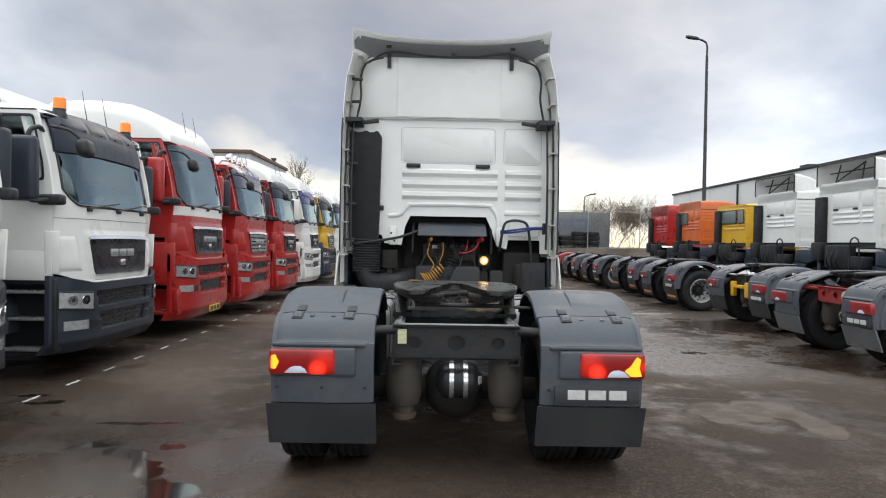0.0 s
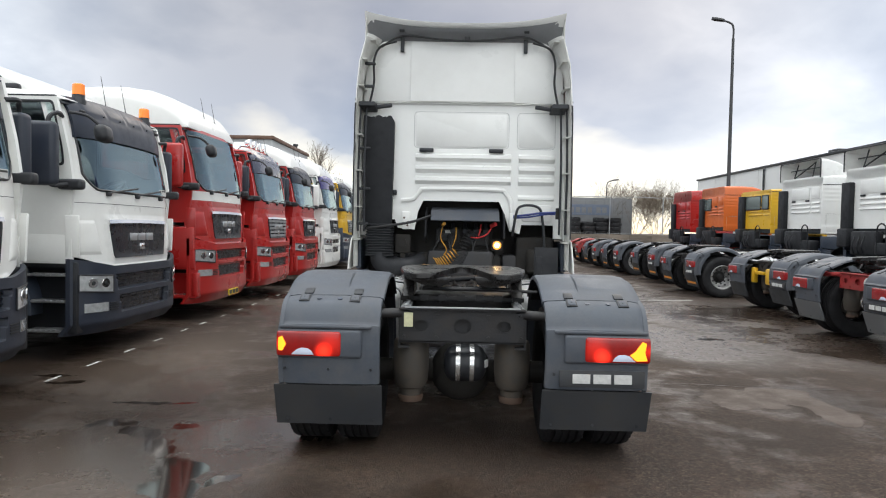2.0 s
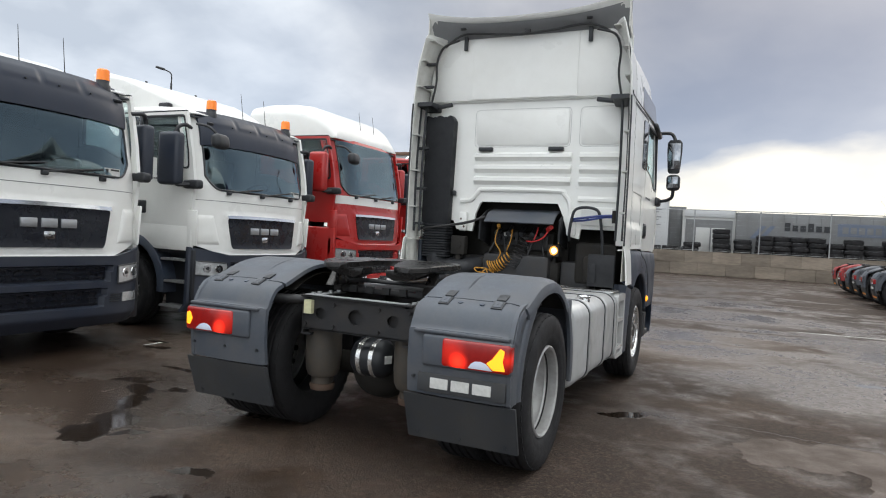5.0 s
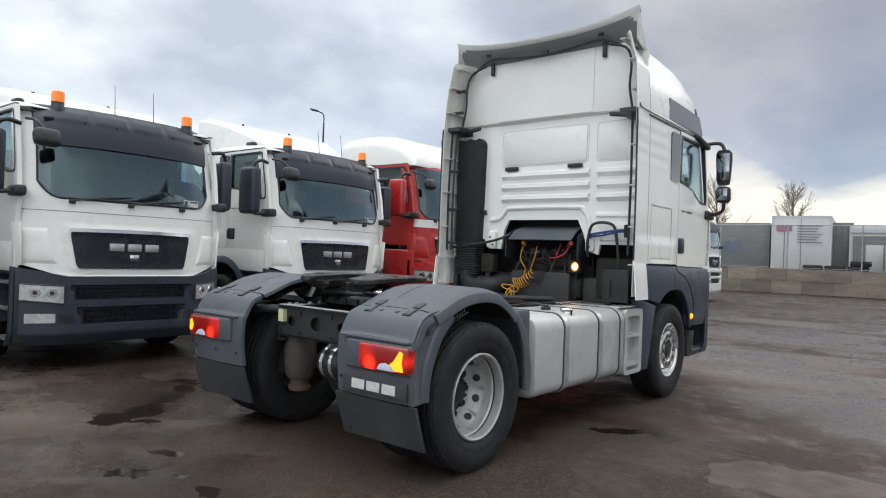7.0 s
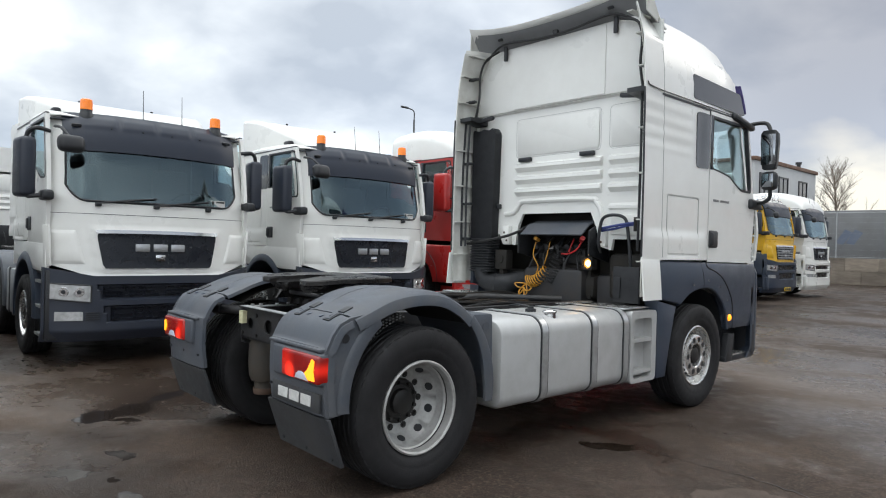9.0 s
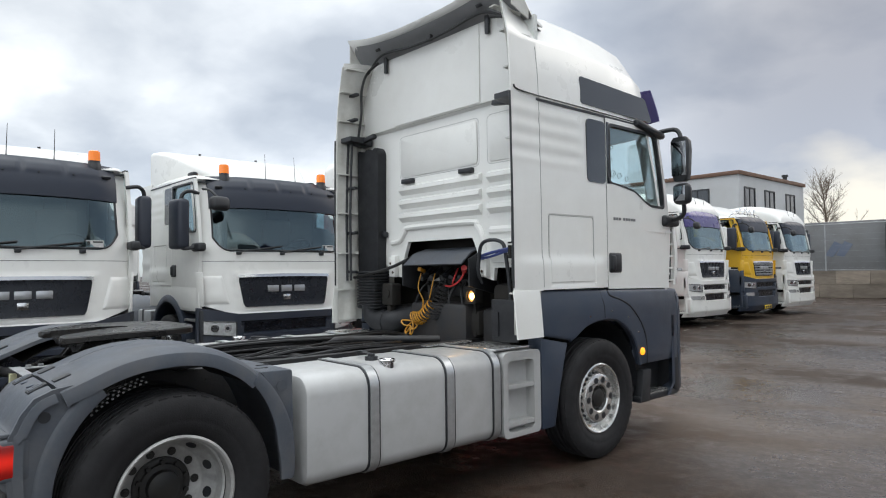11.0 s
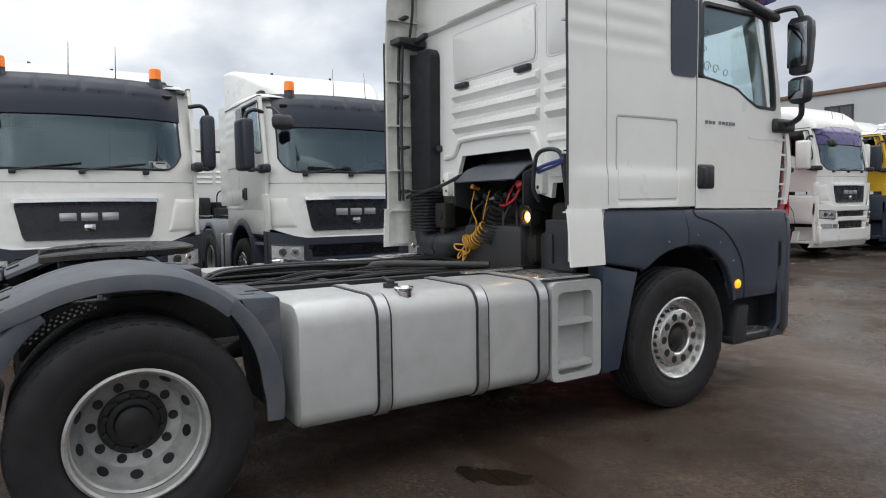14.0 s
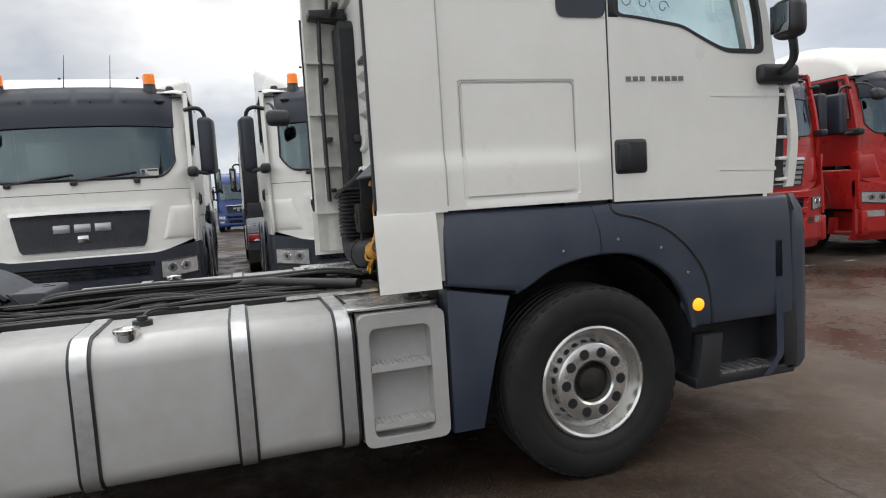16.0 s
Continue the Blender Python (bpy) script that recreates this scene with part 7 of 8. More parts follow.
    put("lip_hose", lambda bm: (tube(bm, bent([(-0.98, 3.50, 3.72), (-0.73, 3.49, 3.85), (-0.3, 3.485, 3.815), (0.0, 3.48, 3.80), (0.3, 3.485, 3.815), (0.72, 3.49, 3.85), (0.98, 3.50, 3.73)], 7), 0.012, 8), obox(bm, pose(0.03, 3.485, 3.82), 0.06, 0.04, 0.06, 0.01)), "hose", t, "slack black hose")
    put("front_visor", lambda bm: sheet(bm, lambda u, v: (u * 1.02, 5.945 - 0.10 * u ** 4 - 0.17 * v ** 1.3, 3.20 + 0.33 * v - 0.03 * v * u ** 6), span(-1, 1, 25), span(0, 1, 8), (0, -0.014, 0)), "purple", t, "violet sun visor")


def coil(a, b, turns, r, wire, bm, flare=1.0):
    a, b = Vector(a), Vector(b)
    d = (b - a)
    n = int(turns * 12)
    side_ = d.cross(Vector((0, 1, 0))).normalized()
    other = d.cross(side_).normalized()
    pts = []
    for k in range(n + 1):
        f = k / n
        t = 2 * math.pi * turns * f
        rr = r * (1 + (flare - 1) * f)
        pts.append(a + d * f + Vector((0, 0, -0.05 * math.sin(math.pi * f))) + (side_ * math.cos(t) + other * math.sin(t)) * rr)
    tube(bm, pts, wire, 6)


def add_behind_cab(t):
    stack = put("air_intake", lambda bm: (prism(bm, rounded([(-1.17, 1.64), (-0.83, 1.64), (-0.81, 2.86), (-0.86, 2.93), (-0.92, 2.89), (-1.0, 2.93), (-1.06, 2.89), (-1.17, 2.93)], 0.02), "y", 3.49, 3.60, 0.012),), "stack", t, "tall black air intake stack")

    def bellows(bm):
        loops = []
        for k in range(13):
            z = 1.26 + 0.030 * k
            for g, zz in ((0.016, z), (0.0, z + 0.009), (0.0, z + 0.019), (0.016, z + 0.028)):
                loops.append([(x, y, zz) for x, y in rounded([(-1.13 + g, 3.42 + g), (-0.80 - g, 3.42 + g), (-0.80 - g, 3.64), (-1.13 + g, 3.64)], 0.05)])
        loft(bm, loops)
    put("intake_bellows", bellows, "stack", t, "finely ribbed black rubber intake bellows")
    put("intake_elbow", lambda bm: (tube(bm, bent([(-0.97, 3.53, 1.30), (-0.95, 3.53, 1.20), (-0.84, 3.54, 1.14), (-0.62, 3.60, 1.15), (-0.45, 3.74, 1.20)], 6), 0.115, 18), tube(bm, bent([(-0.80, 3.55, 1.135), (-0.76, 3.56, 1.135)], 3), 0.124, 18)), "stack", t, "smooth black intake elbow")
    # Added dark backing that stands in for the shaded void under the cab
    put("rear_bulkhead", lambda bm: box(bm, -1.15, 1.17, 3.95, 3.98, 1.02, 2.0), "grime", t, "dark backing sheet standing in for the shaded void under the cab")
    put("gearbox_housing", lambda bm: (box(bm, -0.66, 0.50, 3.62, 3.95, 1.04, 1.30, 0.07), box(bm, -0.30, 0.40, 3.72, 3.95, 1.25, 1.62, 0.05)), "grime", t, "oily dark housing behind the engine")
    put("side_box", lambda bm: box(bm, 0.66, 1.12, 3.62, 3.94, 1.06, 1.52, 0.05), "grime", t)
    put("filter_canister", lambda bm: lathe(bm, [(0.0, 1.10), (0.12, 1.10), (0.14, 1.13), (0.14, 1.34), (0.12, 1.37), (0.0, 1.37)], 24, "z", (0.92, 3.55, 0)), "grime", t, "grimy filter canister")
    put("connector_cover", lambda bm: prism(bm, [(3.452, 1.700), (3.462, 1.690), (3.585, 1.796), (3.74, 1.845), (3.735, 1.856), (3.578, 1.806)], "x", -0.36, 0.45, 0.003), "fender", t, "thin dark grey cover over the trailer connectors")
    for s in (-1, 1):
        put("cover_cheek", lambda bm, s=s: prism(bm, [(3.49, 1.50), (3.84, 1.42), (3.84, 1.86), (3.70, 1.84), (3.49, 1.74)], "x", 0.045 + s * 0.455, 0.045 + s * 0.475, 0.004), "stack", t)
    put("valve_block", lambda bm: (box(bm, -0.30, -0.02, 3.70, 3.84, 1.44, 1.60, 0.012), box(bm, 0.06, 0.34, 3.68, 3.84, 1.40, 1.56, 0.012), [cyl(bm, (x, 3.70, 1.52), (x, 3.655, 1.52), 0.022, 12) for x in (-0.24, -0.16, -0.08, 0.12, 0.20, 0.28)]), "frame", t, "dirty brake valve blocks with unions")
    put("data_plate", lambda bm: box(bm, -0.19, -0.09, 3.690, 3.698, 1.545, 1.585), "white_print", t, "small pale data plate")
    for k, (x, dx, r) in enumerate(((-0.24, -0.10, 0.011), (-0.16, 0.05, 0.009), (-0.08, -0.06, 0.012), (0.12, 0.04, 0.010), (0.20, -0.07, 0.012), (0.28, 0.06, 0.009))):
        put("brake_pipe", lambda bm, x=x, dx=dx, r=r: tube(bm, bent([(x, 3.66, 1.52), (x + dx * 0.3, 3.60, 1.46), (x + dx, 3.58, 1.30), (x + dx * 1.4, 3.62, 1.16), (x + dx, 3.60, 1.06)], 6), r, 8), "hose", t, "black brake pipe")
    put("cab_latch", lambda bm: (box(bm, -0.78, -0.60, 3.50, 3.62, 1.30, 1.52, 0.02), cyl(bm, (-0.69, 3.49, 1.42), (-0.69, 3.63, 1.42), 0.05, 18), box(bm, -0.72, -0.66, 3.52, 3.60, 1.05, 1.32, 0.01)), "grime", t, "dirty steel cab latch")
    for k, (x, z) in enumerate(((-0.68, 1.72), (-0.64, 1.63), (0.64, 1.74), (0.62, 1.63), (0.80, 1.78))):
        put("wall_bolt", lambda bm, x=x, z=z: cyl(bm, (x, 3.60, z), (x, 3.536 if z < 1.85 else 3.58, z), 0.013, 8), "rust", t, "rusty bolt")
    for x in (-0.24, -0.10, 0.05, 0.18, 0.30):
        put("connector", lambda bm, x=x: (cyl(bm, (x, 3.66, 1.60), (x, 3.58, 1.57), 0.03, 12), cyl(bm, (x, 3.72, 1.66), (x, 3.62, 1.60), 0.02, 10)), "dark", t)
    put("red_coupling", lambda bm: (cyl(bm, (0.36, 3.58, 1.64), (0.41, 3.53, 1.665), 0.026, 12), tube(bm, bent([(0.37, 3.58, 1.64), (0.32, 3.56, 1.55), (0.22, 3.55, 1.50), (0.12, 3.57, 1.50)], 6), 0.009, 8), tube(bm, bent([(0.24, 3.62, 1.66), (0.23, 3.58, 1.58), (0.21, 3.57, 1.52)], 5), 0.008, 8)), "hose_red", t, "red air coupling and hose")
    put("yellow_coupling", lambda bm: (cyl(bm, (-0.22, 3.60, 1.64), (-0.20, 3.52, 1.66), 0.02, 12), tube(bm, bent([(-0.22, 3.56, 1.62), (-0.24, 3.54, 1.48), (-0.17, 3.54, 1.36), (-0.20, 3.55, 1.28)], 6), 0.006, 8), tube(bm, bent([(-0.06, 3.60, 1.62), (-0.06, 3.56, 1.5), (-0.10, 3.56, 1.38)], 5), 0.006, 8)), "coil_yellow", t, "yellow air coupling and hose")
    put("yellow_coil", lambda bm: (coil((-0.06, 3.56, 1.33), (-0.30, 3.54, 1.19), 9, 0.054, 0.0075, bm, 1.25), [tube(bm, bent([(-0.33, 3.54, 1.16), (-0.34 + dx, 3.51, 1.12 + dz), (-0.35 + dx * 0.6, 3.50, 1.08 + dz), (-0.35, 3.53, 1.11)], 5), 0.0075, 6) for dx, dz in ((-0.12, 0.04), (-0.06, -0.04), (0.05, -0.05), (0.11, 0.0))]), "coil_yellow", t, "coiled yellow air hose")
    put("black_coil", lambda bm: coil((0.12, 3.60, 1.58), (-0.06, 3.55, 1.20), 12, 0.062, 0.0055, bm, 1.25), "hose", t, "coiled black electric cable")
    # Added dark sheet: the shade inside the wall opening, as a solid panel
    put("engine_panel", lambda bm: prism(bm, [(-0.56, 1.05), (0.56, 1.05), (0.50, 1.80), (0.44, 1.96), (-0.44, 1.96), (-0.50, 1.80)], "y", 3.86, 3.90), "grime", t, "dark sheet standing in for shade in the wall opening")
    lamp = put("work_lamp", lambda bm: (box(bm, 0.37, 0.50, 3.61, 3.68, 1.345, 1.475, 0.02, 3), holed(bm, rounded([(0.368, 1.343), (0.502, 1.343), (0.502, 1.477), (0.368, 1.477)], 0.02), [(0.435 + 0.054 * math.cos(a), 1.41 + 0.054 * math.sin(a)) for a in (2 * math.pi * k / 20 for k in range(20))], (0.435, 1.41), "y", 3.575, 3.625), box(bm, 0.42, 0.45, 3.63, 3.67, 1.05, 1.36)), "grime", t, "square work lamp, switched on")
    put("lamp_glass", lambda bm: lathe(bm, [(0.028, 3.598), (0.044, 3.599), (0.051, 3.603), (0.0535, 3.612)], 22, "y", (0.435, 0, 1.41)), "lamp_halo", lamp, "glowing amber lamp rim")
    put("lamp_bulb", lambda bm: lathe(bm, [(0.0, 3.586), (0.018, 3.589), (0.031, 3.599)], 18, "y", (0.435, 0, 1.41)), "work_light", lamp, "bright warm lamp bulb")
    put("hose_guard", lambda bm: (box(bm, 0.86, 1.14, 3.40, 3.44, 1.06, 1.40, 0.012), box(bm, 0.88, 0.95, 3.385, 3.405, 1.10, 1.30, 0.006)), "stack", t, "black panel below the grab hoop")
    put("grab_hoop", lambda bm: tube(bm, bent([(0.61, 3.56, 1.53), (0.62, 3.50, 1.62), (0.645, 3.49, 1.78), (0.675, 3.49, 1.86), (0.75, 3.49, 1.890), (0.86, 3.49, 1.885), (0.93, 3.49, 1.84), (0.96, 3.49, 1.70), (0.985, 3.50, 1.45), (0.99, 3.52, 1.08)], 7), 0.016, 10), "dark", t, "black tubular grab hoop")
    put("blue_hose", lambda bm: (tube(bm, bent([(0.62, 3.53, 1.76), (0.78, 3.47, 1.78), (0.92, 3.46, 1.80), (1.10, 3.38, 1.81)], 6), 0.013, 8), tube(bm, bent([(0.62, 3.54, 1.74), (0.80, 3.48, 1.755), (1.0, 3.44, 1.79), (1.10, 3.38, 1.79)], 6), 0.011, 8)), "hose_blue", t, "blue air hose tied across the wall")
    put("hose_clip", lambda bm: cyl(bm, (1.11, 3.37, 1.73), (1.11, 3.37, 1.86), 0.020, 10), "grime", t)
    put("spare_hose", lambda bm: tube(bm, bent([(-1.15, 3.42, 1.58), (-0.8, 3.42, 1.63), (-0.55, 3.45, 1.68), (-0.36, 3.50, 1.75)], 6), 0.016, 8), "hose", t, "black hose across the opening")
    put("wall_plug", lambda bm: obox(bm, pose(-0.80, 3.57, 2.02), 0.05, 0.06, 0.06, 0.015), "dark", t)
    # Added dark sheet for the shade seen down through the open chassis
    put("drip_tray", lambda bm: box(bm, -0.43, 0.43, 1.75, 3.40, 0.86, 0.875, 0.004), "grime", t, "dark sheet standing in for shade between the rails")
    put("deck_pipe", lambda bm: tube(bm, bent([(-0.36, 2.55, 1.00), (-0.30, 2.70, 1.045), (0.05, 3.02, 1.05), (0.34, 3.30, 1.05)], 6), 0.032, 12), "frame", t, "dirty pipe slung between the rails")
    put("cable_trunking", lambda bm: box(bm, -0.46, -0.37, 1.42, 3.20, 1.028, 1.058, 0.008), "frame", t, "dirty black trunking along the frame rail")
    for k, (x, z) in enumerate(((-0.44, 1.070), (-0.40, 1.074), (-0.35, 1.062))):
        put("trunk_hose", lambda bm: tube(bm, bent([(x, 1.40, z - 0.05), (x + 0.01, 1.55, z), (x - 0.015, 2.1, z + 0.006), (x + 0.012, 2.7, z - 0.006), (x, 3.2, z), (x + 0.03, 3.45, z - 0.04)], 6), 0.015, 8), "hose", t, "black hose tied along the trunking")
    for k, y in enumerate((2.05, 2.75)):
        put("cross_bar", lambda bm: box(bm, -0.43, 0.43, -0.04, 0.04, 0.90, 0.98, 0.01), "frame", t, "dirty cross bar between the rails", at=pose(0, y, 0), key="cross_bar")


MAIN = build_truck("tractor_unit", "white high-roof tractor unit with grey fenders and lit lamps", {"cab": "white", "bumper": "grey", "roof": "high", "main": True, "lit": True, "aerials": False}, pose(0, 0, 0))
add_fairings(MAIN)
add_behind_cab(MAIN)

# -- row of parked trucks that face the aisle
LEFT = dict(rz=-90)
WHITE_TGS = {"deflector": True, "tandem": True, "spoiler_drop": 0.28, "cab": "white", "bumper": "bumper", "roof": "low", "visor": "visor", "beacons": True, "spoiler": True, "sticker": True, "horn_pods": True, "steps": True}
GROUP = "trucks parked in the row facing the aisle"
ROWX = -9.97
build_truck("truck", "white truck with dark sun visor, amber beacons and grey bumper", WHITE_TGS, pose(ROWX, 0.93, 0, **LEFT), GROUP)
build_truck("truck", "white truck with white mirror housings, dark visor and amber beacons", {**WHITE_TGS, "mirror": "white"}, pose(ROWX + 0.05, -2.45, 0, **LEFT), GROUP)
build_truck("truck", "white truck with tall roof deflector, dark visor and amber beacons", {**WHITE_TGS, "spoiler_drop": 0.0}, pose(ROWX - 0.02, 4.27, 0, **LEFT), GROUP)
build_truck("truck", "red truck with white high roof and white band under the windscreen", {"cab": "red", "roof_paint": "white", "roof": "mid", "bumper": "red", "band": "white", "lift": 0.19, "skirt": "red", "mirror": "red", "plate": True, "wing": "red"}, pose(ROWX, 7.50, 0, **LEFT), GROUP)
build_truck("truck", "red truck with chromed roof light bar and dark sun visor", {"cab": "red", "roof": "low", "bumper": "red", "lift": 0.15, "skirt": "red", "visor": "visor_blue", "lightbar": True, "slats": True}, pose(ROWX, 10.80, 0, **LEFT), GROUP)
build_truck("truck", "red truck with white high roof and dark sun visor", {"cab": "red", "roof": "mid", "bumper": "red", "lift": 0.15, "skirt": "red", "visor": "visor", "roof_paint": "white"}, pose(ROWX, 14.08, 0, **LEFT), GROUP)
build_truck("truck", "white truck with violet sun visor and white bumper", {"cab": "white", "roof": "mid", "bumper": "white", "lift": 0.22, "skirt": "white", "visor": "purple", "mirror": "white"}, pose(ROWX, 17.80, 0, **LEFT), GROUP)
build_truck("truck", "yellow truck with spot lamps on the roof and grey bumper", {"cab": "yellow", "roof": "low", "spoiler": True, "bumper": "grey", "lift": 0.22, "visor": "visor", "lightbar": True, "slats": True, "plate": True, "roof_paint": "white"}, pose(ROWX, 21.30, 0, **LEFT), GROUP)
build_truck("truck", "white truck with domed roof and grey sun visor", {"cab": "white", "roof": "mid", "bumper": "white", "lift": 0.22, "skirt": "white", "visor": "visor"}, pose(ROWX, 24.70, 0, **LEFT), GROUP)

# -- a second row behind it, tails towards the aisle
GROUP2 = "tractor units parked behind the first row"
b = build_truck("truck", "white tractor unit with its tail to the aisle", {"cab": "white", "bumper": "grey", "roof": "mid", "flap": "flap"}, pose(-10.9, 4.05, 0, 0, 0, 90), GROUP2)
copy_thing(b, pose(-10.9, 0.75, 0, 0, 0, 90))
copy_thing(b, pose(-10.9, -2.6, 0, 0, 0, 90))
c = build_truck("truck", "blue tractor unit in the far row", {"cab": "blue", "bumper": "blue", "roof": "mid", "skirt": "blue"}, pose(-44.0, 2.75, 0, 0, 0, -90), GROUP2)
copy_thing(c, pose(-44.0, -0.65, 0, 0, 0, -90))

# -- the row on the other side of the aisle, tails towards it
GROUP3 = "tractor units with their tails to the aisle"
RIGHT = dict(rz=-89)
LONG = {"long": 1.65, "aerials": False, "roof": "low", "rise": 0.2}
build_truck("truck", "tractor unit with red chassis and a round speed disc", {**LONG, "cab": "white", "bumper": "grey", "chassis": "frame_red", "disc": True, "spoiler": True, "flap": "flap_pale", "lift": 0.2}, pose(5.62, 5.55, 0, **RIGHT), GROUP3)
w2 = build_truck("truck", "white tractor unit with a yellow bracket under its tail", {**LONG, "cab": "white", "bumper": "grey", "spoiler": True, "lift": 0.2}, pose(6.12, 9.35, 0, **RIGHT), GROUP3)
put("tail_bracket", lambda bm: box(bm, 0.12, 0.44, 0.16, 0.28, 0.58, 0.90, 0.03), "yellow", w2, "yellow painted bracket plate")
put("tail_bracket", lambda bm: (box(bm, -0.52, -0.02, 0.20, 0.28, 0.76, 0.83, 0.015), box(bm, -0.52, -0.40, 0.18, 0.28, 0.58, 0.90, 0.02)), "yellow", w2, "yellow painted bracket arm")
w = build_truck("truck", "white tractor unit with open roof deflector", {**LONG, "cab": "white", "bumper": "grey", "spoiler": True, "lift": 0.2, "stripe": True}, pose(5.85, 13.35, 0, **RIGHT), GROUP3)
copy_thing(w, pose(6.1, 17.5, 0, **RIGHT))
build_truck("truck", "yellow tractor unit with rear cab windows", {**LONG, "long": 2.1, "rise": 0.0, "cab": "yellow", "bumper": "yellow", "stripe": True, "rear_window": [(-0.72, 0.42), (0.60, 1.02)], "lift": 0.2}, pose(5.9, 21.3, 0, **RIGHT), GROUP3)
build_truck("truck", "orange tractor unit with rear cab windows", {**LONG, "long": 1.95, "rise": 0.28, "cab": "orange", "bumper": "orange", "chassis": "frame_red", "stripe": True, "rear_window": [(-0.95, -0.10)], "lift": 0.28}, pose(5.9, 25.2, 0, **RIGHT), GROUP3)
build_truck("truck", "red low-roof tractor unit with faded red fenders", {**LONG, "long": 2.0, "rise": 0.42, "cab": "red", "bumper": "red", "chassis": "frame_red", "fender": "frame_red", "stripe": True, "lift": 0.2}, pose(5.9, 29.3, 0, **RIGHT), GROUP3)


# ---------------------------------------------------------------- yard
def ground_part(name, make, mat, label="", category="", kind="structure"):
    ob = put(name, make, mat)
    return tagged(ob, label, category, "", kind)


def plane(bm):
    vs = [bm.verts.new(p) for p in ((-900, -900, 0), (900, -900, 0), (900, 900, 0), (-900, 900, 0))]
    bm.faces.new(vs)


ground_part("ground", plane, "asphalt", "wet worn grey-brown asphalt yard", "ground")


def flat(pts, z):
    def make(bm):
        bm.faces.new([bm.verts.new((x, y, z)) for x, y in pts])
    return make


PATCH = [(2.36, 2.20), (2.61, 2.49), (2.88, 2.47), (3.09, 2.63), (3.35, 2.60), (3.56, 2.47), (3.48, 2.08), (3.55, 1.68), (3.56, 1.47), (3.38, 1.23), (3.24, 1.27), (3.18, 1.56), (3.21, 1.89), (3.14, 1.97), (3.01, 1.74), (2.79, 1.81), (2.52, 1.68), (2.41, 1.84)]


def ragged_edge(pts, seed, amount=0.035, n=5):
    r_ = random.Random(seed)
    res = []
    for (x0, y0), (x1, y1) in zip(pts, pts[1:] + pts[:1]):
        for k in range(n):
            f = k / n
            res.append((x0 + (x1 - x0) * f + r_.uniform(-amount, amount), y0 + (y1 - y0) * f + r_.uniform(-amount, amount)))
    return res


ground_part("asphalt_patch", flat(ragged_edge(PATCH, 7), 0.0015), "patch", "paler repaired patch of asphalt", "patch")
for y in (2.25, 2.99, 3.79, 4.58, 5.43, 6.15, 7.07, 7.95, 8.79, 9.7, 10.6, 11.5, 12.4, 13.3, 14.2, 15.1, 16.0, 16.9, 17.8, 18.7):
    ground_part("parking_mark", flat([(-4.13, y - 0.13), (-4.09, y - 0.13), (-4.09, y + 0.13), (-4.13, y + 0.13)], 0.004), "paint_line", "worn white dash of a parking line", "road marking")

ground_part("parking_line", flat([(3.35, 10.98), (5.6, 11.33), (5.6, 11.42), (3.35, 11.07)], 0.004), "paint_line", "worn white painted line", "road marking")


def crack(pts, wdt, seed):
    rnd = random.Random(seed)

    def make(bm):
        line = bent([(*p, 0.0045) for p in pts], 9)
        rows = []
        for i, p in enumerate(line):
            d = (line[min(i + 1, len(line) - 1)] - line[max(i - 1, 0)]).normalized()
            n = Vector((-d[1], d[0], 0))
            j = n * rnd.uniform(-0.02, 0.02)
            h = wdt * rnd.uniform(0.3, 1.0)
            rows.append([p + j + n * h, p + j - n * h])
        loft(bm, rows, closed=False)
    return make


for i, (pts, wd) in enumerate([([(0.85, 5.40), (1.2, 5.44), (1.55, 5.40), (1.9, 5.35), (2.5, 5.5)], 0.006), ([(1.6, 2.68), (1.96, 2.66), (2.4, 2.68), (2.83, 2.63), (3.46, 2.58), (4.4, 2.55)], 0.010)] ):
    ground_part("crack", crack(pts, wd * 0.7, i), "wet_dark", "wet crack in the asphalt", "crack")


# -- concrete block wall across the end of the yard, with a fence on it
WALL = pose(0, 38.9, 0, 0, 0, 4.0)
wall = tagged(put("wall_north", lambda bm: box(bm, -24, 40, 0.06, 0.72, 0, 1.40), "concrete", at=WALL), "stained concrete block retaining wall", "wall", "", "structure")
rnd = random.Random(3)
for row in range(2):
    x, k = -24.0 + 0.8 * row, 0
    while x < 40:
        L = 1.58
        put("block", lambda bm: box(bm, 0.003, 1.577, 0, 0.70, 0.003, 0.714, 0.010, 1), "concrete", wall, at=pose(x, rnd.uniform(-0.02, 0.02), 0.715 * row + rnd.uniform(0, 0.01)), key="block")
        x += L
fence = thing("fence", "galvanised wire mesh fence on the concrete wall", "fence", at=WALL)
for k in range(17):
    put("post", lambda bm: cyl(bm, (0, 0.35, 1.42), (0, 0.35, 3.98), 0.035, 8), "galv", fence, at=pose(-22.53 + 3.65 * k, 0, 0), key="post")
put("rail", lambda bm: (cyl(bm, (-23, 0.35, 3.96), (39, 0.35, 3.96), 0.025, 8), cyl(bm, (-23, 0.35, 1.5), (39, 0.35, 1.5), 0.012, 6)), "galv", fence)
for k in range(8):
    put("wire", lambda bm: box(bm, -23, 39, 0.348, 0.352, 0, 0.004), "galv", fence, at=pose(0, 0, 1.6 + 0.3 * k), key="wire")


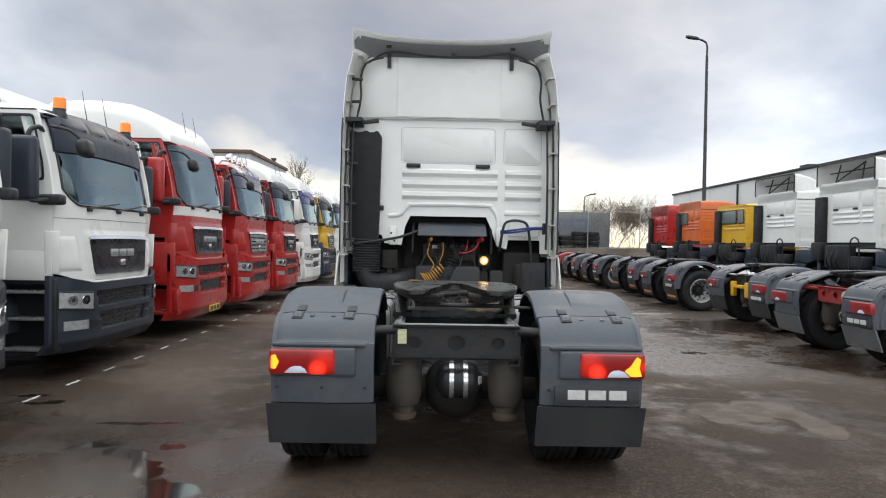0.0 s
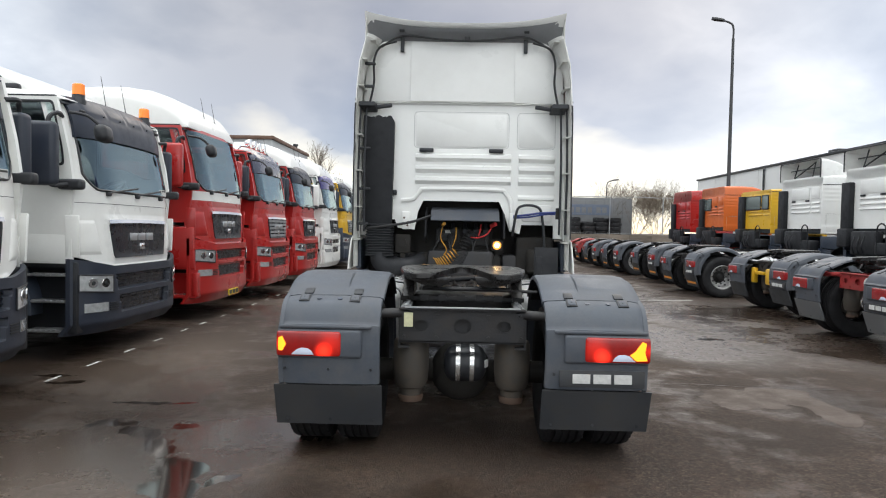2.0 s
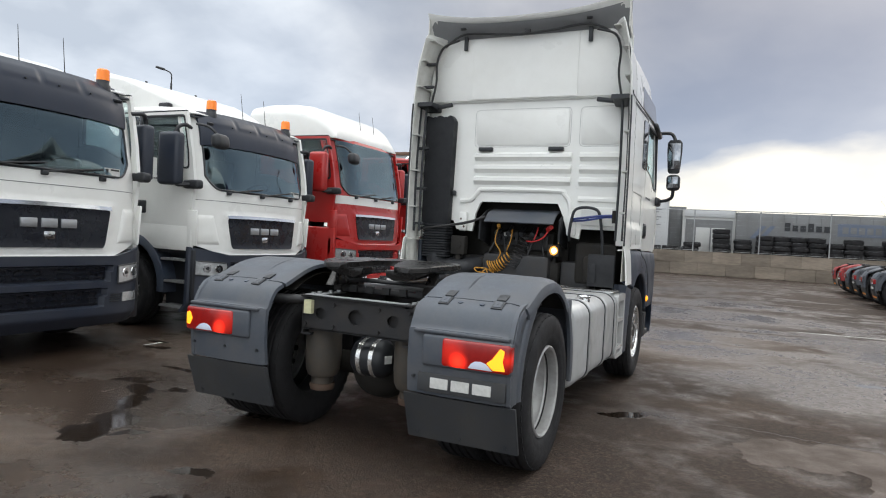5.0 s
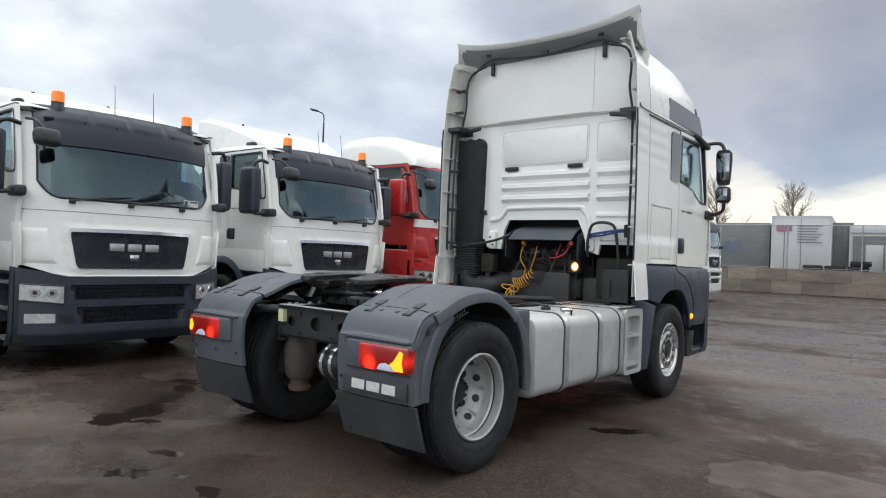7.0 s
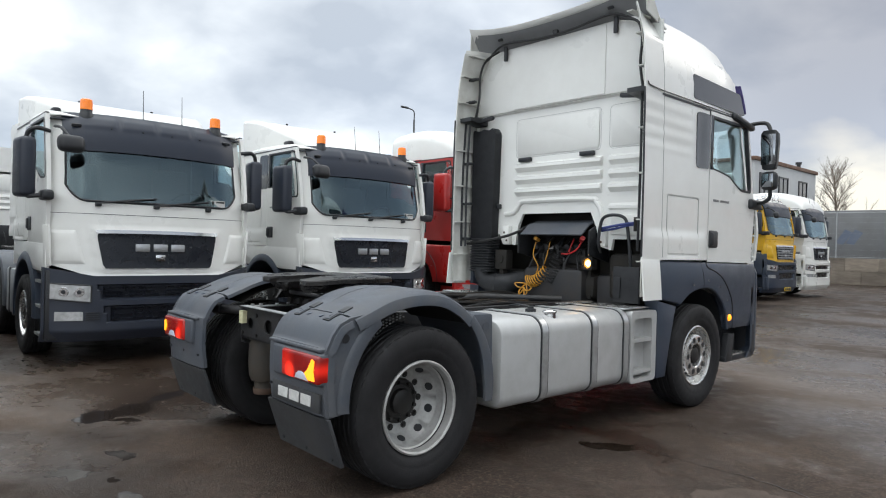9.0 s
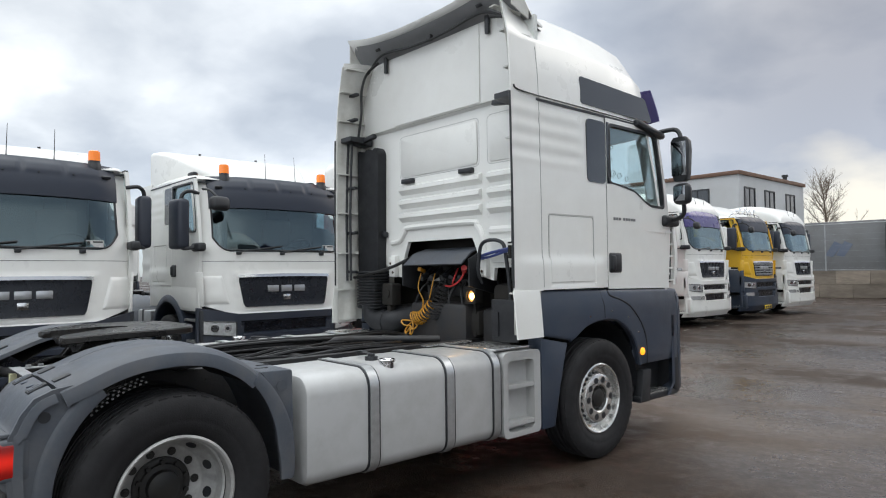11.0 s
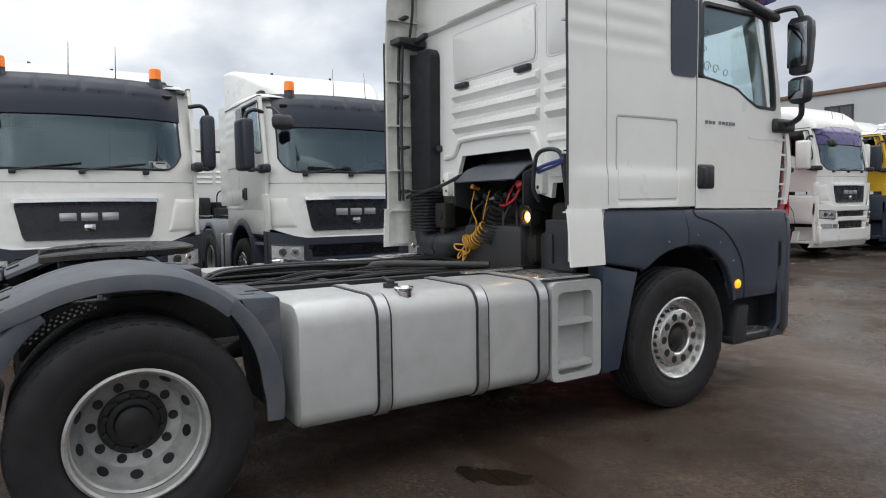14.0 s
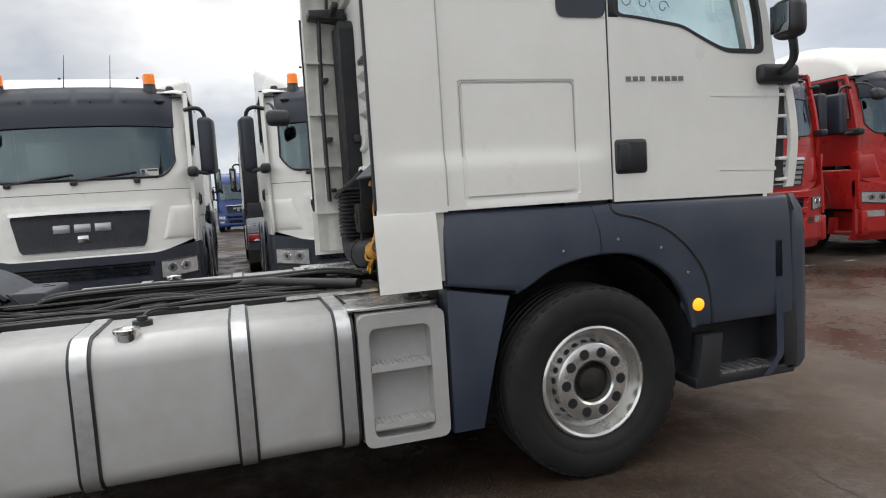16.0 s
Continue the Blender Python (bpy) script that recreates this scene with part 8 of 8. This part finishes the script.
def container(name, label, mat, x, y, rz, sx, sy, z0, z1, ribbed=True):
    t = thing(name, label, "container", at=WALL @ pose(x, y, 0, 0, 0, rz))
    put("body", lambda bm: box(bm, -sx / 2, sx / 2, -sy / 2, sy / 2, z0, z1, 0.03), mat, t)

    def ribs(bm):
        n = int(sx / 0.28) if ribbed else 0
        for k in range(n):
            x_ = -sx / 2 + 0.14 + 0.28 * k
            box(bm, x_, x_ + 0.10, -sy / 2 - 0.025, -sy / 2 + 0.01, z0 + 0.15, z1 - 0.12)
        for a_ in (-1, 1):
            box(bm, a_ * sx / 2 - 0.06, a_ * sx / 2 + 0.06, -sy / 2 - 0.03, sy / 2 + 0.03, z0, z1 + 0.02)
        box(bm, -sx / 2, sx / 2, -sy / 2 - 0.03, sy / 2 + 0.03, z1 - 0.08, z1 + 0.03)
    put("ribs", ribs, mat, t)
    return t


con = container("container", "white container with printed panels behind the fence", "building", -3.9, 6.2, 2, 3.0, 9.4, 1.2, 4.55, False)
put("door_gap", lambda bm: box(bm, -0.015, 0.015, -4.732, -4.70, 1.3, 4.42), "badge", con, "dark gap between the doors")
put("lock_rod", lambda bm: cyl(bm, (-0.86, -4.75, 1.3), (-0.86, -4.75, 3.66), 0.022, 8), "badge", con, "thin lock rod")
for k in range(7):
    put("print_bar", lambda bm: box(bm, -0.2, 1.1 - 0.15 * (k % 3), -4.74, -4.73, 3.95 - 0.16 * k, 4.0 - 0.16 * k), "badge", con, "small printed lines")
put("pink_panel", lambda bm: box(bm, -1.3, -0.45, -4.745, -4.735, 3.65, 4.0), "faded_pink", con)
container("container", "grey ribbed container beside the white one", "tarp", -1.86, 5.6, 3, 1.0, 5.0, 1.2, 4.25)
con2 = container("container", "pale container with open dark doorway", "clad", 0.15, 3.6, 3, 3.0, 3.0, 1.2, 4.05, False)
put("doorway", lambda bm: box(bm, -1.38, 1.38, -1.545, -1.528, 1.3, 3.45), "tarp", con2, "shaded open front")
put("top_band", lambda bm: box(bm, -1.48, 1.48, -1.57, -1.53, 3.62, 4.04, 0.01), "building", con2, "white top band")
for x0, x1 in ((-0.75, 0.08), (0.16, 0.95)):
    put("door_leaf", lambda bm: box(bm, x0, x1, -1.565, -1.545, 1.3, 2.95, 0.01), "clad", con2, "pale door leaf")
tr = thing("trailer", "grey tarpaulin trailer with faded blue lettering", "trailer", at=WALL @ pose(6.8, 3.2, 0))
put("tarpaulin", lambda bm: box(bm, -5.0, 5.6, -1.25, 1.25, 1.3, 3.98, 0.05), "tarp", tr)
for k in range(17):
    put("tarp_strap", lambda bm: box(bm, 0, 0.04, -1.265, -1.245, 1.35, 3.9), "tarp", tr, at=pose(-5.0 + 0.66 * k, 0, 0), key="tarp_strap")
put("blue_panel", lambda bm: box(bm, 0.5, 4.1, -1.275, -1.26, 2.75, 3.5), "blue_faded", tr)
for k in range(7):
    put("letter_bar", lambda bm: box(bm, 0.75 + 0.42 * k + (0.2 if k > 4 else 0), 1.05 + 0.42 * k + (0.2 if k > 4 else 0), -1.285, -1.274, 2.92, 3.3), "tarp", tr, "pale lettering")
for k in range(6):
    put("letter_bar", lambda bm: box(bm, -2.3 + 0.42 * k, -2.0 + 0.42 * k, -1.285, -1.264, 2.95, 3.3 + (0.15 if k % 3 == 0 else 0)), "dark", tr, "dark lettering")
for k in range(2):
    put("blue_emblem", lambda bm: prism(bm, [(-4.2 + 0.5 * k, 2.4), (-3.9 + 0.5 * k, 2.4), (-3.3 + 0.5 * k, 3.2), (-3.6 + 0.5 * k, 3.2)], "y", -1.28, -1.262), "blue_faded", tr)
tr2 = thing("trailer", "grey box trailer with a faded blue emblem", "trailer", at=WALL @ pose(-9.6, 3.4, 0))
put("tarpaulin", lambda bm: box(bm, -3.6, 4.12, -1.25, 1.25, 1.3, 4.2, 0.05), "tarp", tr2)
for k in range(2):
    put("blue_emblem", lambda bm: prism(bm, [(1.2 + 0.55 * k, 2.3), (1.6 + 0.55 * k, 2.2), (2.1 + 0.5 * k, 2.9), (1.7 + 0.5 * k, 3.1)], "y", -1.28, -1.262), "blue_faded", tr2)
rnd = random.Random(8)
for k, (x, n) in enumerate(((-3.0, 1), (-1.9, 1), (-0.75, 2), (1.0, 5), (2.2, 3), (3.4, 4), (4.3, 4), (5.2, 4), (6.1, 4), (7.1, 3), (8.0, 4), (9.0, 3), (9.9, 4), (10.8, 4))):
    for j in range(n):
        tagged(put("tyre", lambda bm: lathe(bm, [(0.27, -0.13), (0.42, -0.15), (0.50, -0.12), (0.515, 0.0), (0.50, 0.12), (0.42, 0.15), (0.27, 0.13), (0.27, -0.13)], 24, "z"), "rubber", at=WALL @ pose(x + rnd.uniform(-0.06, 0.06), 0.95 + rnd.uniform(-0.1, 0.1), 1.55 + 0.29 * j), key="old_tyre"), "old black tyre stacked behind the wall", "tyre", "stacks of old tyres behind the wall")
tagged(put("terrace", lambda bm: box(bm, -24, 60, 0.7, 60, 0.0, 1.38), "asphalt", at=WALL), "raised yard behind the retaining wall", "ground", "", "structure")

# -- warehouse beyond the other row
wh = thing("warehouse", "long pale grey metal-clad warehouse with dark roof edge", "warehouse")
put("wall", lambda bm: box(bm, 22, 50, 24, 56, 0, 6.4), "wall_panel", wh)
for k in range(8):
    put("cladding_panel", lambda bm: box(bm, -0.05, 0, 0.02, 3.98, 0.3, 6.38, 0.01), "wall_panel", wh, at=pose(22, 24 + 4 * k, 0), key="clad_panel")
put("roof_edge", lambda bm: box(bm, 21.85, 50.1, 23.9, 56.1, 6.4, 6.55, 0.03), "dark", wh)
for y in (31.0, 43.0):
    put("downpipe", lambda bm: cyl(bm, (0, 0, 0), (0, 0, 6.3), 0.07, 8), "dark", wh, at=pose(21.87, y, 0), key="downpipe")
put("roof_vent", lambda bm: (box(bm, 23, 23.8, 36, 37, 6.5, 6.95, 0.05), cyl(bm, (24, 30, 6.5), (24, 30, 7.1), 0.2, 12)), "dark", wh)

# -- office building behind the first row
of = thing("office_building", "pale two-storey office with brown roof fascia", "building")
put("wall", lambda bm: box(bm, -24, -12, 37.5, 47.5, 0, 7.12), "building", of)
put("fascia", lambda bm: box(bm, -24.12, -11.88, 37.38, 47.62, 7.12, 7.35, 0.03), "trim_brown", of)
put("chimney", lambda bm: (cyl(bm, (-12.6, 46.0, 7.3), (-12.6, 46.0, 7.75), 0.13, 12), cyl(bm, (-12.6, 46.0, 7.75), (-12.6, 46.0, 7.9), 0.2, 12)), "dark", of)
for y in (38.4, 41.3, 44.6):
    win = put("window", lambda bm: (holed(bm, [(-0.75, 4.85), (0.75, 4.85), (0.75, 6.45), (-0.75, 6.45)], [(-0.66, 4.93), (0.66, 4.93), (0.66, 6.37), (-0.66, 6.37)], (0, 5.65), "x", 0.0, 0.06), box(bm, 0, 0.05, -0.03, 0.03, 4.9, 6.4)), "dark", of, at=pose(-12.0, y + 0.5, 0), key="owin")
    put("pane", lambda bm: box(bm, 0.004, 0.02, -0.66, 0.66, 4.93, 6.37), "privacy", win, key="opane")
for x in (-14.5, -18.0, -21.5):
    win = put("window", lambda bm: (holed(bm, [(-0.75, 4.85), (0.75, 4.85), (0.75, 6.45), (-0.75, 6.45)], [(-0.66, 4.93), (0.66, 4.93), (0.66, 6.37), (-0.66, 6.37)], (0, 5.65), "x", 0.0, 0.06), box(bm, 0, 0.05, -0.03, 0.03, 4.9, 6.4)), "dark", of, at=pose(x, 37.5, 0, 0, 0, -90), key="owin")
    put("pane", lambda bm: box(bm, 0.004, 0.02, -0.66, 0.66, 4.93, 6.37), "privacy", win, key="opane")


def street_lamp(x, y, h, rz):
    t = thing("street_lamp", "tall dark lamp post with a single head", "street lamp", at=pose(x, y, 0, 0, 0, rz))
    put("pole", lambda bm: (cyl(bm, (0, 0, 0), (0, 0, h - 0.9), 0.12, 14, 0.07), tube(bm, bent([(0, 0, h - 0.95), (0, 0, h - 0.4), (-0.12, 0, h - 0.12), (-0.55, 0, h + 0.04)], 6), 0.05, 8)), "lamp_post", t, key=("pole", h))
    put("lamp_head", lambda bm: loft(bm, [[(xx, yy, zz) for yy, zz in rounded([(-wd, h + 0.02 + dz), (wd, h + 0.02 + dz), (wd * 0.7, h + 0.16 + dz), (-wd * 0.7, h + 0.16 + dz)], 0.04)] for xx, wd, dz in ((-0.5, 0.08, -0.05), (-0.65, 0.15, -0.02), (-0.95, 0.16, 0.02), (-1.15, 0.09, 0.05))]), "dark", t, key=("head", h))


street_lamp(14.45, 31.0, 12.9, 0)
street_lamp(-38.0, 32.6, 12.9, 60)
street_lamp(14.6, 60.0, 6.6, 180)


def bare_tree(name, label, x, y, z, h, seed, stems=5, spread=0.5):
    t = thing(name, label, "tree", at=pose(x, y, z))
    rnd_ = random.Random(seed)
    trunk_lines, twig_lines = [], []

    def grow(p, d, length, r, depth):
        n = 4
        pts = [p]
        for k in range(n):
            d = (d + Vector((rnd_.uniform(-1, 1), rnd_.uniform(-1, 1), rnd_.uniform(-0.3, 0.8))) * 0.16).normalized()
            pts.append(pts[-1] + d * length / n)
        (trunk_lines if depth < 2 else twig_lines).append((pts, r, r * 0.55))
        if depth < 4:
            for k in range(rnd_.randint(3, 5) if depth < 3 else 4):
                q = pts[rnd_.randint(2, n)]
                e = (d + Vector((rnd_.uniform(-1, 1), rnd_.uniform(-1, 1), rnd_.uniform(-0.2, 0.6))) * (0.5 + spread * 0.6)).normalized()
                grow(q, e, length * rnd_.uniform(0.55, 0.8), r * 0.5, depth + 1)
    for k in range(stems):
        a_ = 2 * math.pi * k / stems + rnd_.uniform(-0.4, 0.4)
        tilt = spread if stems > 1 else 0.05
        grow(Vector((0.2 * math.cos(a_), 0.2 * math.sin(a_), 0)), Vector((tilt * math.cos(a_), tilt * math.sin(a_), 1)).normalized(), h * 0.40, 0.016 * h / 4, 0)
    put("trunk", lambda bm: [tube(bm, p, r, 6, r2) for p, r, r2 in trunk_lines], "bark", t)
    put("crown", lambda bm: [tube(bm, p, max(r * 0.6, 0.0055), 3, max(r2 * 0.5, 0.0035)) for p, r, r2 in twig_lines], "bark", t, "fine bare twigs")


def leader_tree(label, x, y, z, h, seed, clear=0.3):
    """A leafless tree with one leader, rising limbs and a fine, dense crown."""
    t = thing("tree", label, "tree", at=pose(x, y, z))
    rnd_ = random.Random(seed)
    limbs, twigs = [], []

    def wander(p, d, length, n, up, jitter):
        pts = [p]
        for k in range(n):
            d = (d + Vector((rnd_.uniform(-1, 1), rnd_.uniform(-1, 1), rnd_.uniform(-1, 1))) * jitter + Vector((0, 0, up))).normalized()
            pts.append(pts[-1] + d * length / n)
        return pts

    def spray(pts, length, depth):
        """Side twigs along a branch, each with its own finer ones."""
        for k in range(1, len(pts)):
            for _ in range(2 if depth else 3):
                p = pts[k - 1].lerp(pts[k], rnd_.random())
                d = ((pts[k] - pts[k - 1]).normalized() + Vector((rnd_.uniform(-1, 1), rnd_.uniform(-1, 1), rnd_.uniform(-0.4, 0.7))) * 0.75).normalized()
                q = wander(p, d, length * rnd_.uniform(0.6, 1.1), 3, 0.05, 0.16)
                twigs.append((q, 0.0095 if depth == 0 else 0.0065, 0.0045))
                if depth < 1:
                    spray(q, length * 0.5, depth + 1)
    leader = wander(Vector((0, 0, 0)), Vector((0, 0, 1)), h * 0.92, 9, 0.12, 0.07)
    limbs.append((leader, 0.024 * h, 0.02))
    for k in range(15):
        u = clear + (0.97 - clear) * (k + rnd_.random()) / 15
        i = min(8, int(u * 9))
        p = leader[i].lerp(leader[i + 1], u * 9 - i)
        a_ = k * 2.4 + rnd_.uniform(-0.4, 0.4)
        out_ = 1.0 - 0.45 * u
        b_ = wander(p, Vector((math.cos(a_) * out_, math.sin(a_) * out_, 0.55 + 0.4 * u)).normalized(), h * (0.46 - 0.30 * u) * rnd_.uniform(0.8, 1.15), 5, 0.07, 0.10)
        limbs.append((b_, 0.0075 * h * (1.15 - 0.6 * u), 0.010))
        spray(b_, h * 0.135, 0)
    put("trunk", lambda bm: [tube(bm, p, r, 6, r2) for p, r, r2 in limbs], "bark", t)
    put("crown", lambda bm: [tube(bm, p, r, 3, r2) for p, r, r2 in twigs], "bark", t, "fine bare twigs")


bare_tree("tree", "bare bushy winter tree behind the fence", 12.7, 42.5, 1.3, 4.5, 4, 11, 0.95)
bare_tree("tree", "bare bushy winter tree behind the fence", 14.6, 44.0, 1.3, 4.5, 9, 10, 0.9)
leader_tree("leafless winter tree behind the trailers", -6.0, 50.0, 1.3, 5.9, 21)
leader_tree("leafless winter tree beyond the office", -11.4, 50.5, 1.3, 6.5, 12)
